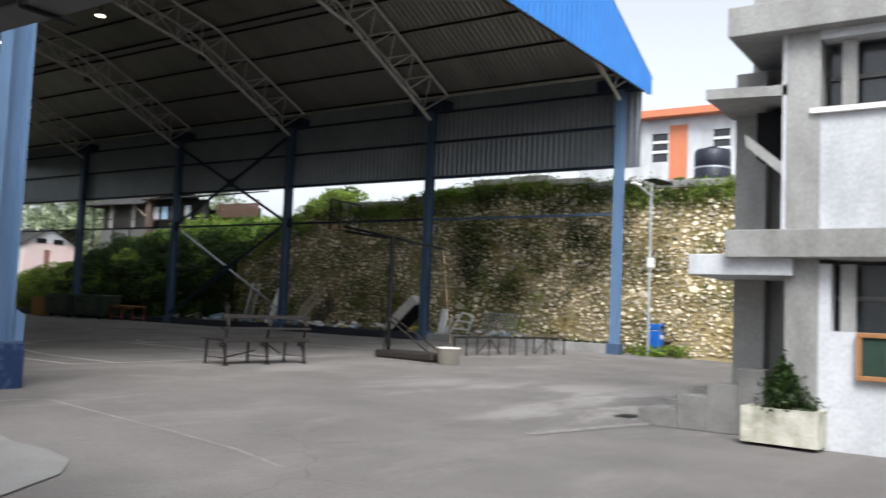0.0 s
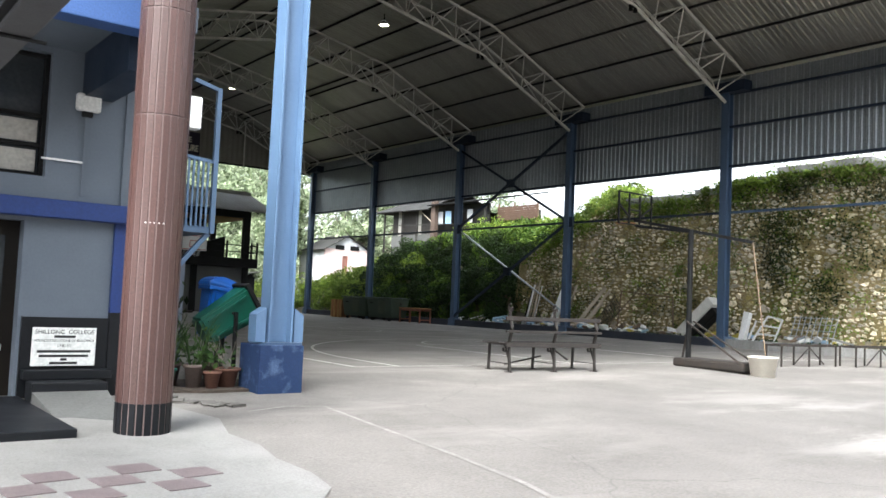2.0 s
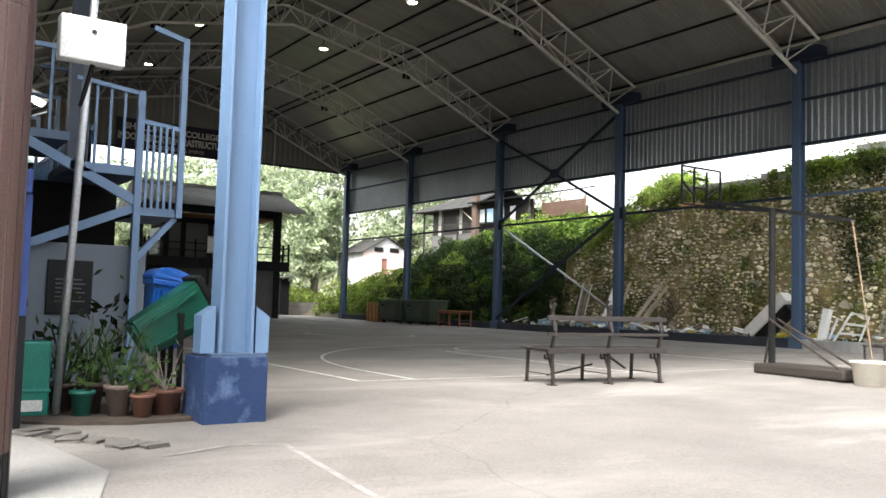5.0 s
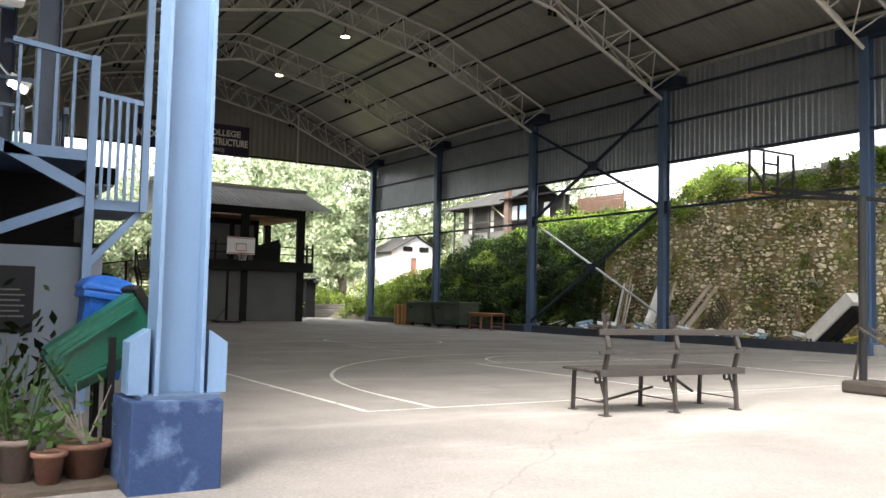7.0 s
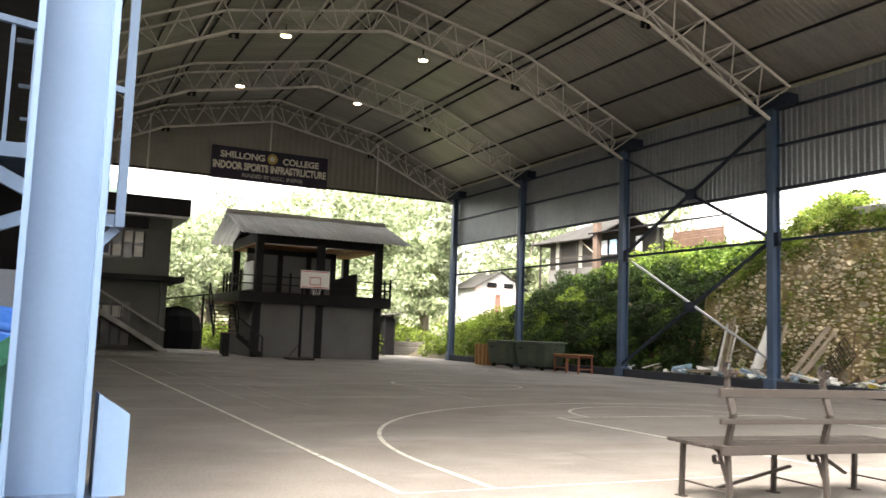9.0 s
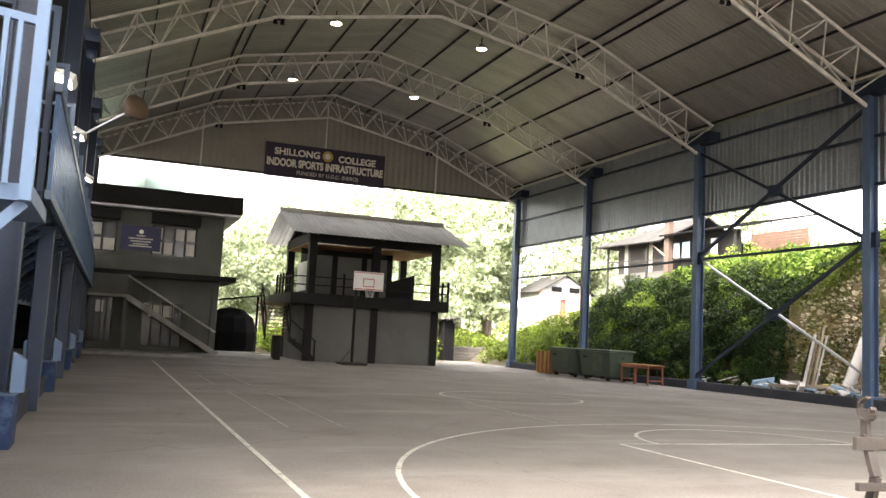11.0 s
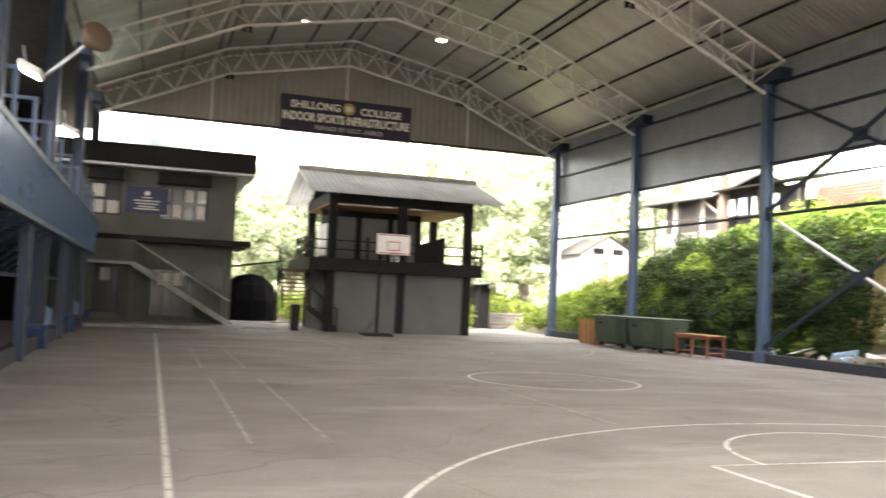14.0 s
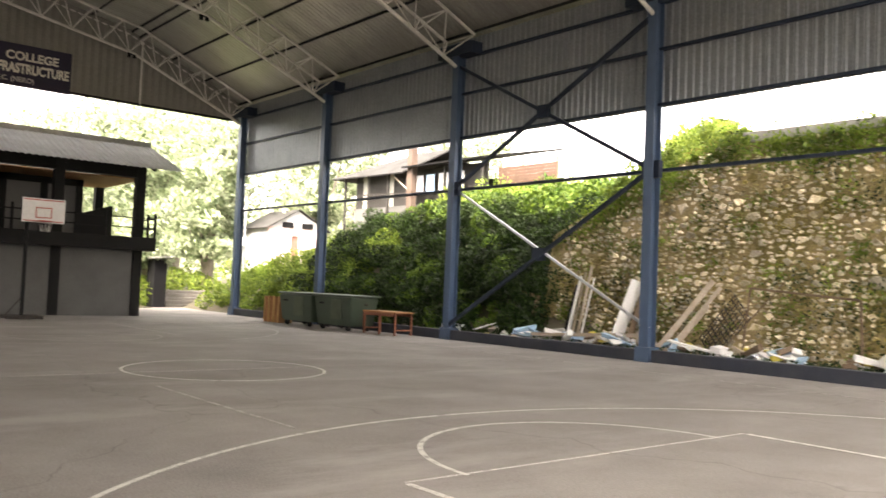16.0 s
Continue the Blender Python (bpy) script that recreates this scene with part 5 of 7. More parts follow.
for k in range(22):
    a = 360 / 22 * k
    for z0, z1, m, nm in ((0.0, 0.3, BLACKBASE, "base_strip"), (0.3, 2.62, GRANITE, "granite_strip"), (2.63, 3.5, GRANITE, "granite_strip"), (3.51, 5.6, GRANITE, "granite_strip")):
        ob = part(nm, B(0.2, 0.222, -0.0255, 0.0255, z0, z1, 0.003), m, gc)
        ob.matrix_basis = pose(0, 0, 0, 0, 0, a)

for k in range(5):
    ob = part("paint_fleck", B(0.2215, 0.2228, -0.006, 0.006, 1.735, 1.747), WHITE, gc, "white paint fleck")
    ob.matrix_basis = pose(0, 0, 0, 0, 0, 232 + 9 * k)

apron = thing("porch_apron", "pale cement porch apron with dusky red checker tiles", "paving", (0, 0, 0), kind="structure")
bm = bmesh.new()
edge = ((-6, 3.2), (-1.0, 3.6), (1.6, 4.6), (3.0, 5.3), (4.3, 6.0), (4.62, 6.4), (4.7, 6.8), (4.68, 7.3), (4.78, 7.8), (4.74, 8.3), (4.95, 9.0), (4.85, 9.5), (4.65, 10.6), (-6, 10.6))
top = [bm.verts.new((x, y, ground_z(x, y) + 0.012)) for x, y in edge]
bm.faces.new(top)
part("cement_sheet", bm, mat("pale_cement_apron", (0.235, 0.227, 0.22), 0.8, 0, (0.16, 0.153, 0.148), 1.2, 0.7, 60, 0.15), apron)
TILE = mat("dusky_red_tile", (0.165, 0.132, 0.136), 0.6, 0, (0.12, 0.095, 0.098), 3, 0.5, 60, 0.05, random_part=0.1)
for i in range(-6, 8):
    for j in range(0, 3):
        if (i + j) % 2 == 0:
            u, w = 0.27 * i, 0.27 * j
            x, y = 2.75 + 0.97 * u - 0.24 * w, 6.75 + 0.24 * u * 0.3 + 0.97 * w
            if x < 4.0:
                ob = part("tile", B(-0.133, 0.133, -0.133, 0.133, -0.004, 0.002), TILE, apron)
                ob.matrix_basis = pose(x, y, ground_z(x, y) + 0.014, 0, 0, 6)
# canopy over the porch
can = thing("porch_canopy", "steel-framed canopy with translucent white sheets and a grey gutter", "canopy", (0, 0, 0))
FROST = mat("translucent_white_sheet", (0.75, 0.78, 0.74), 0.5)
FROST.node_tree.nodes["Principled BSDF"].inputs["Transmission Weight"].default_value = 0.75
part("gutter", B(2.46, 2.62, 1.2, 8.6, 2.25, 2.37, 0.01), mat("dark_grey_gutter", (0.05, 0.05, 0.053), 0.6, 0, (0.03, 0.03, 0.032), 3, 0.6), can, "grey steel gutter beam")
part("gutter_lip", B(2.42, 2.46, 1.2, 8.6, 2.27, 2.45), BLACKISH, can)
for y in (3.6, 4.8, 6.0, 7.2):
    bm = bmesh.new()
    pipe(bm, ((2.68, y, 2.24), (2.44, y, 2.24), (2.4, y, 2.5)), 0.01, 6)
    part("hook", bm, BLACKISH, can)
n = 8
for k in range(n):
    a, b = k / n, (k + 1) / n
    p = [(2.42 - 3.4 * q, 2.46 + 1.6 * math.sin(q * 1.3)) for q in (a, b)]
    bm = bmesh.new()
    v = [bm.verts.new(c) for c in ((p[0][0], 1.2, p[0][1]), (p[0][0], 8.6, p[0][1]), (p[1][0], 8.6, p[1][1]), (p[1][0], 1.2, p[1][1]))]
    bm.faces.new(v)
    ob = part("canopy_sheet", bm, FROST, can)
    ob.visible_shadow = False
    part("canopy_rib", bar(bmesh.new(), (p[1][0], 1.2, p[1][1]), (p[1][0], 8.6, p[1][1]), 0.04, 0.05), BLACKISH, can)
    for y in (2.8, 5.0, 7.2):
        part("canopy_hoop", bar(bmesh.new(), (p[0][0], y, p[0][1] - 0.04), (p[1][0], y, p[1][1] - 0.04), 0.05, 0.06), BLACKISH, can)
part("canopy_beam", bar(bmesh.new(), (2.3, 6.4, 2.75), (-0.5, 6.4, 2.85), 0.12, 0.12), BLUE, can)
part("canopy_strut", bar(bmesh.new(), (1.9, 6.0, 2.5), (1.8, 6.0, 3.9), 0.16, 0.16), ROYAL, can)


# ---- benches on the court ----
def scroll(bm, x, y, z, r, s):
    """A small iron scroll in the y-z plane."""
    pts = []
    for k in range(12):
        a = radians(90 + 28 * k)
        q = r * (1 - 0.05 * k)
        pts.append((x, y + s * q * math.cos(a), z + q * math.sin(a)))
    for a, b in zip(pts, pts[1:]):
        bar(bm, a, b, 0.035, 0.012)
    return bm


bench = thing("park_bench", "weathered brown iron-framed slatted park bench", "bench", (11.86, 11.72, 0), -5.5)
for x in (-0.9, 0.02, 0.9):
    bm = bmesh.new()
    bar(bm, (x, -0.04, 0), (x, 0.0, 0.46), 0.045, 0.03)
    bar(bm, (x, 0.0, 0.46), (x, -0.07, 0.7), 0.05, 0.03)
    bar(bm, (x, -0.07, 0.7), (x, 0.0, 0.9), 0.05, 0.03)
    bar(bm, (x, -0.08, 0.004), (x, 0.05, 0.004), 0.07, 0.012)
    part("back_post", bm, RUSTBROWN, bench)
    bm = bmesh.new()
    bar(bm, (x, 0.55, 0), (x, 0.53, 0.43), 0.04, 0.03)
    bar(bm, (x, 0.5, 0.004), (x, 0.6, 0.004), 0.06, 0.012)
    part("front_leg", bm, RUSTBROWN, bench)
    part("seat_bearer", bar(bmesh.new(), (x, -0.02, 0.43), (x, 0.56, 0.43), 0.03, 0.02), RUSTBROWN, bench)
    part("stretcher", bar(bmesh.new(), (x, 0.0, 0.13), (x, 0.55, 0.13), 0.015, 0.012), RUSTBROWN, bench)
    bm = scroll(bmesh.new(), x, 0.12, 0.36, 0.06, 1)
    bar(bm, (x, 0.1, 0.42), (x, 0.0, 0.2), 0.03, 0.012)
    part("scroll_bracket", bm, RUSTBROWN, bench)
for x in (-0.9, 0.02):
    bm = bmesh.new()
    bar(bm, (x, 0.0, 0.88), (x, 0.0, 1.03), 0.05, 0.02)
    scroll(bm, x, -0.02, 1.02, 0.07, -1)
    part("finial", bm, RUSTBROWN, bench, "curled iron finial")
for k in range(6):
    part("seat_slat", B(-1.05 if k else -1.0, 1.0, -0.04 + 0.1 * k, 0.04 + 0.1 * k, 0.442, 0.468, 0.004), RUSTBROWN, bench)
part("seat_back_rail", B(-1.0, 1.0, -0.07, -0.045, 0.4, 0.47, 0.004), RUSTBROWN, bench)
for z, a in ((0.86, -1.0), (0.65, -1.02)):
    part("back_slat", B(a, 1.0, -0.05 if z > 0.8 else -0.09, -0.02 if z > 0.8 else -0.06, z - (0.035 if z > 0.8 else 0.02), z + (0.03 if z > 0.8 else 0.02), 0.004), RUSTBROWN, bench)
part("brace", bar(bmesh.new(), (0.0, 0.1, 0.42), (0.7, 0.45, 0.16), 0.03, 0.02), RUSTBROWN, bench)
part("brace", bar(bmesh.new(), (-0.75, 0.3, 0.1), (0.15, 0.5, 0.22), 0.03, 0.02), RUSTBROWN, bench)


def frame_bench(x, y, turn):
    t = thing("bare_bench_frame", "dark rusty iron bench frame standing by the kerb", "bench frame", (x, y, 0), turn, group="bare bench frames")
    for u in (-0.9, 0.0, 0.9):
        for v in (-0.2, 0.2):
            part("leg", bar(bmesh.new(), (u, v, 0), (u, v, 0.45), 0.03, 0.03), IRON, t)
        part("cross_rail", bar(bmesh.new(), (u, -0.2, 0.44), (u, 0.2, 0.44), 0.025, 0.025), IRON, t)
    for v in (-0.2, 0.2):
        part("long_rail", bar(bmesh.new(), (-0.95, v, 0.45), (0.95, v, 0.45), 0.03, 0.03), IRON, t)
    part("brace", bar(bmesh.new(), (-0.5, -0.2, 0.05), (0.0, -0.2, 0.42), 0.02, 0.02), IRON, t)
    part("brace", bar(bmesh.new(), (0.5, -0.2, 0.05), (0.0, -0.2, 0.42), 0.02, 0.02), IRON, t)
    part("seat_slat", B(-0.95, 0.95, -0.12, -0.02, 0.465, 0.485), RUSTBROWN, t)
    return t


frame_bench(19.6, 11.75, -8)
frame_bench(21.8, 11.25, -8)

# ---- near basketball stand ----
hoop = thing("basketball_stand", "old black basketball stand with an empty backboard frame", "basketball stand", (16.15, 11.9, 0), 0)
part("weight_base", B(-0.3, 0.35, -1.15, 0.45, 0.0, 0.17, 0.04), IRON, hoop, "dark low ballast base")
part("post", tube(bmesh.new(), (0, 0.3, 0.1), (0, 0.3, 2.75), 0.055, None, 12), BLACKISH, hoop)
for x in (-0.12, 0.12):
    part("stay", bar(bmesh.new(), (x, 0.28, 0.9), (x * 2, -1.05, 0.15), 0.03, 0.03), IRON, hoop)
part("stay", bar(bmesh.new(), (0, 0.32, 0.8), (0, 0.44, 0.12), 0.03, 0.03), IRON, hoop)
part("arm", bar(bmesh.new(), (0, -1.1, 2.45), (0.1, 1.85, 3.02), 0.05, 0.06), BLACKISH, hoop)
part("arm", bar(bmesh.new(), (0, 0.3, 2.7), (0.15, 1.85, 2.9), 0.04, 0.05), BLACKISH, hoop)
bx = 0.17
for a, b in (((-0.54, 2.93), (0.54, 2.93)), ((0.54, 2.93), (0.54, 3.62)), ((0.54, 3.62), (-0.54, 3.62)), ((-0.54, 3.62), (-0.54, 2.93)),
             ((-0.2, 2.95), (-0.2, 3.6)), ((0.15, 2.95), (0.15, 3.58)), ((-0.2, 3.25), (0.15, 3.25)), ((-0.2, 3.42), (0.15, 3.42)), ((0.15, 3.1), (0.54, 3.35)), ((-0.54, 3.35), (-0.2, 3.1))):
    part("board_bar", bar(bmesh.new(), (bx + a[0], 1.9, a[1]), (bx + b[0], 1.9, b[1]), 0.035, 0.03), BLACKISH, hoop)
bm = bmesh.new()
for k in range(16):
    a, b = 2 * math.pi * k / 16, 2 * math.pi * (k + 1) / 16
    tube(bm, (bx + 0.21 * math.cos(a), 2.16 + 0.21 * math.sin(a), 2.98), (bx + 0.21 * math.cos(b), 2.16 + 0.21 * math.sin(b), 2.98), 0.012, None, 6)
part("rim", bm, ORANGEWOOD, hoop, "thin orange rim")
part("rope", tube(bmesh.new(), (0, -1.1, 2.45), (0.1, -1.35, 0.3), 0.012, None, 6), WOOD, hoop)
tub = thing("plastic_tub", "off-white round plastic tub on the concrete", "tub", (16.0, 10.45, ground_z(0, 10.45)))
part("tub_body", lathe(bmesh.new(), [(0.21, 0), (0.255, 0.33), (0.275, 0.335), (0.275, 0.36), (0.25, 0.36), (0.2, 0.03)], 24), mat("off_white_plastic", (0.68, 0.64, 0.56), 0.5, 0, (0.55, 0.5, 0.42), 2, 0.5), tub, smooth=True)

# ---- far basketball stand ----
fh = thing("basketball_stand", "dark basketball stand with a white red-lined backboard", "basketball stand", (16.6, 41.7, 0))
part("base_plate", B(-0.55, 0.5, -0.4, 0.6, 0.0, 0.1, 0.02), IRON, fh)
part("post", tube(bmesh.new(), (0.0, 0.2, 0.1), (0.0, 0.2, 3.1), 0.06, None, 10), BLACKISH, fh)
part("arm", bar(bmesh.new(), (0, 0.2, 3.0), (0.25, -0.7, 3.25), 0.06, 0.08), BLACKISH, fh)
part("stay", bar(bmesh.new(), (0, 0.2, 0.7), (-0.4, 0.4, 0.1), 0.03, 0.03), IRON, fh)
RED = mat("red_paint", (0.5, 0.06, 0.05), 0.6)
bd = part("backboard", B(-0.38, 0.85, -0.76, -0.72, 2.98, 3.72, 0.01), WHITE, fh, "white painted backboard")
for a, b, c, d in ((0.0, 0.47, 3.42, 3.45), (0.0, 0.47, 3.12, 3.15), (0.0, 0.03, 3.15, 3.42), (0.44, 0.47, 3.15, 3.42), (-0.34, 0.81, 3.66, 3.69), (-0.34, 0.81, 3.01, 3.04)):
    part("red_line", B(a, b, -0.765, -0.76, c, d), RED, bd)
bm = bmesh.new()
for k in range(16):
    a, b = 2 * math.pi * k / 16, 2 * math.pi * (k + 1) / 16
    tube(bm, (0.235 + 0.2 * math.cos(a), -1.0 + 0.2 * math.sin(a), 3.02), (0.235 + 0.2 * math.cos(b), -1.0 + 0.2 * math.sin(b), 3.02), 0.014, None, 6)
part("rim", bm, RED, fh, "red rim")
bm = bmesh.new()
for k in range(10):
    a = 2 * math.pi * k / 10
    tube(bm, (0.235 + 0.2 * math.cos(a), -1.0 + 0.2 * math.sin(a), 3.0), (0.235 + 0.12 * math.cos(a + 0.3), -1.0 + 0.12 * math.sin(a + 0.3), 2.7), 0.006, None, 4)
part("net", bm, WHITE, fh)

# ---- banner in the north gable ----
ban = thing("gable_banner", "dark purple banner with pale lettering in the gable", "banner", (16.04, 46.28, 8.87))
part("cloth", B(-2.8, 2.8, 0, 0.04, -0.77, 0.77, 0.01), mat("dark_purple_banner", (0.02, 0.015, 0.042), 0.6, 0, (0.03, 0.025, 0.06), 1, 0.5), ban)
PALE = mat("pale_lettering", (0.85, 0.82, 0.74), 0.6)
text_on("lettering", "SHILLONG", 0.42, (-1.35, -0.005, 0.38), 0, PALE, ban, width=1.05, bold=0.014)
text_on("lettering", "COLLEGE", 0.42, (1.45, -0.005, 0.33), 0, PALE, ban, bold=0.014)
text_on("lettering", "INDOOR SPORTS INFRASTRUCTURE", 0.47, (0.0, -0.005, -0.12), 0, PALE, ban, width=0.71, deep=0.01, bold=0.02)
text_on("lettering", "FUNDED BY U.G.C. (NERO)", 0.24, (0.1, -0.005, -0.52), 0, mat("dim_lettering", (0.55, 0.52, 0.52), 0.6), ban, bold=0.006)
part("emblem", tube(bmesh.new(), (0.05, 0.0, 0.4), (0.05, -0.012, 0.4), 0.25, None, 24), mat("gold_emblem", (0.55, 0.42, 0.12), 0.5), ban, "round gold emblem")
part("emblem_ring", tube(bmesh.new(), (0.05, -0.013, 0.4), (0.05, -0.016, 0.4), 0.13, None, 20), PALE, ban)

# ---- skips, boxes and table by the kerb ----
SKIP = mat("dull_green_skip_paint", (0.035, 0.06, 0.04), 0.5, 0, (0.06, 0.072, 0.055), 2, 0.6, 40, 0.05)


def skip(x, y):
    t = thing("waste_skip", "dull dark green wheeled waste skip with lid", "waste skip", (x, y, 0), group="waste skips")
    bm = bmesh.new()
    lo = [(-0.42, -1.0), (0.42, -1.0), (0.42, 1.0), (-0.42, 1.0)]
    hi = [(-0.52, -1.1), (0.52, -1.1), (0.52, 1.1), (-0.52, 1.1)]
    a = [bm.verts.new((u, v, 0.16)) for u, v in lo]
    b = [bm.verts.new((u, v, 1.05)) for u, v in hi]
    for k in range(4):
        bm.faces.new((a[k], a[(k + 1) % 4], b[(k + 1) % 4], b[k]))
    bm.faces.new(a[::-1])
    bm.faces.new(b)
    bmesh.ops.bevel(bm, geom=bm.edges[:], offset=0.03, segments=2, affect="EDGES")
    part("body", bm, SKIP, t)
    part("lid", B(-0.57, 0.57, -1.13, 1.13, 1.06, 1.13, 0.02), SKIP, t)
    part("front_panel", B(-0.53, -0.5, -0.55, 0.05, 0.35, 0.98, 0.01), mat("pale_green_panel", (0.07, 0.09, 0.06), 0.6), t, "paler worn panel")
    for v in (-0.75, 0.75):
        for u in (-0.35, 0.35):
            part("wheel", tube(bmesh.new(), (u, v - 0.03, 0.09), (u, v + 0.03, 0.09), 0.09, None, 14), BLACKISH, t)
            part("castor", B(u - 0.03, u + 0.03, v - 0.04, v + 0.04, 0.1, 0.2), IRON, t)
    for v in (-1.13, 1.13):
        part("lift_pin", tube(bmesh.new(), (0, v, 0.85), (0, v * 1.08, 0.85), 0.03, None, 8), IRON, t)
    part("handle", B(-0.6, -0.53, 0.45, 0.65, 0.82, 0.88, 0.01), BLACKISH, t)
    return t


skip(24.85, 36.15)
skip(24.85, 38.5)
for k in range(3):
    t = thing("orange_crate", "tall orange-brown wooden crate", "crate", (24.85, 40.15 + 0.37 * k, 0), group="orange crates")
    part("front_board", B(-0.3, -0.27, -0.15, 0.15, 0.02, 0.92, 0.005), ORANGEWOOD, t)
    part("box", B(-0.27, 0.27, -0.14, 0.14, 0.0, 0.9, 0.01), mat("brown_ply", (0.24, 0.12, 0.05), 0.7), t)
    for v in (-0.15, 0.13):
        part("batten", B(-0.33, -0.3, v, v + 0.03, 0.0, 0.95), mat("pale_batten", (0.5, 0.3, 0.12), 0.7), t)
tb = thing("wooden_table", "reddish brown wooden school table", "table", (25.05, 34.1, 0))
part("tabletop", B(-0.35, 0.35, -0.85, 0.85, 0.66, 0.7, 0.008), ORANGEWOOD, tb)
TABLEWOOD = mat("red_brown_table_wood", (0.24, 0.09, 0.05), 0.6, 0, (0.16, 0.06, 0.035), 3, 0.6)
for u in (-0.3, 0.3):
    for v in (-0.8, 0.8):
        part("leg", bar(bmesh.new(), (u, v, 0), (u, v, 0.66), 0.055, 0.055), TABLEWOOD, tb)
    part("apron", B(u - 0.015, u + 0.015, -0.77, 0.77, 0.56, 0.66), TABLEWOOD, tb)
for v in (-0.8, 0.8):
    part("stretcher", B(-0.28, 0.28, v - 0.02, v + 0.02, 0.14, 0.18), TABLEWOOD, tb)
part("middle_leg", bar(bmesh.new(), (-0.3, 0, 0), (-0.3, 0, 0.56), 0.05, 0.05), TABLEWOOD, tb)

# ---- rubbish behind the kerb ----
OLDPLANK = mat("pale_old_timber", (0.45, 0.38, 0.3), 0.8, 0, (0.28, 0.22, 0.16), 3, 0.7, 40, 0.2)


def plank(name, label, a, b, w, d, m, cat="plank"):
    a, b = Vector(a), Vector(b)
    t = thing(name, label, cat, a, group=cat + "s behind the kerb")
    bm = bmesh.new()
    bar(bm, (0, 0, 0), b - a, w, d)
    bmesh.ops.bevel(bm, geom=bm.edges[:], offset=0.004, segments=1, affect="EDGES")
    part("board", bm, m, t)


G0 = -0.3
plank("white_board", "white painted board leaning on the stone wall", (26.45, 26.75, G0), (27.1, 26.35, 1.85), 0.05, 0.32, WHITE)
plank("timber_plank", "dark old timber plank leaning on the stone wall", (26.4, 26.3, G0), (27.2, 26.1, 1.9), 0.05, 0.16, WOOD)
plank("timber_plank", "pale old timber plank leaning on the stone wall", (26.4, 26.0, G0), (27.2, 25.85, 1.95), 0.05, 0.1, OLDPLANK)
for y, z, w, m in ((28.35, 1.7, 0.06, BLACKISH), (28.2, 1.95, 0.09, WHITE), (28.05, 2.05, 0.06, OLDPLANK), (27.85, 2.2, 0.08, OLDPLANK), (27.75, 1.9, 0.04, WHITE)):
    plank("upright_batten", "thin batten leaning upright on the stone wall", (26.6, y + 0.15, G0), (27.1, y, z), 0.04, w, m)
for y0, y1, z, w in ((25.6, 24.2, 1.9, 0.14), (25.3, 24.0, 1.75, 0.1), (25.2, 24.3, 1.3, 0.08)):
    plank("timber_plank", "pale sloping timber plank leaning on the stone wall", (26.3, y0, G0), (27.1, y1, z), 0.05, w, OLDPLANK)
plank("timber_plank", "long pale timber lying on the rubbish", (26.1, 29.0, 0.35), (26.4, 25.3, 0.55), 0.07, 0.09, OLDPLANK)
plank("white_board", "white board lying over the rubbish", (26.0, 24.6, 0.5), (26.3, 22.9, 0.2), 0.2, 0.04, WHITE)
plank("timber_plank", "broken door frame piece by the bushes", (26.7, 29.9, G0), (26.95, 29.6, 1.4), 0.06, 0.12, WOOD)
plank("timber_plank", "broken door frame head by the bushes", (26.95, 29.6, 1.35), (26.9, 30.3, 1.45), 0.06, 0.1, WOOD)
plank("bamboo_pole", "long brown bamboo pole leaning along the wall", (26.62, 22.96, 1.74), (26.62, 20.63, 1.56), 0.045, 0.045, WOOD, "pole")
plank("bamboo_pole", "upright brown pole holding up a horizontal one", (26.62, 20.55, G0), (26.64, 20.63, 1.56), 0.045, 0.045, WOOD, "pole")
plank("bamboo_pole", "upright brown pole holding up a horizontal one", (26.6, 23.2, G0), (26.62, 22.98, 1.76), 0.04, 0.04, WOOD, "pole")
plank("bamboo_pole", "thin leaning bamboo pole by the wall", (26.2, 24.0, G0), (27.0, 22.4, 1.9), 0.03, 0.03, WOOD, "pole")
wm = thing("wire_mesh_sheet", "dark rusty wire mesh sheet leaning over the rubbish", "wire mesh", (26.5, 24.0, 0.1))
for k in range(9):
    part("mesh_wire", bar(bmesh.new(), (0.02 * k, 0.06 * k - 0.25, 0.06 * k), (0.1 + 0.02 * k, 0.06 * k - 1.05, 0.06 * k + 1.0), 0.018, 0.018), IRON, wm)
for k in range(11):
    q = k / 10
    part("mesh_wire", bar(bmesh.new(), (0.1 * q, -0.25 - 0.8 * q, q), (0.16 + 0.1 * q, 0.23 - 0.8 * q, 0.48 + q), 0.018, 0.018), IRON, wm)
rr = random.Random(11)
SCRAP = [WHITE, WHITE, OLDPLANK, mat("pale_blue_plastic", (0.3, 0.45, 0.6), 0.5), mat("grey_rubble", (0.4, 0.39, 0.37), 0.9), mat("yellow_plastic", (0.6, 0.5, 0.08), 0.5), WOOD, ZINC]
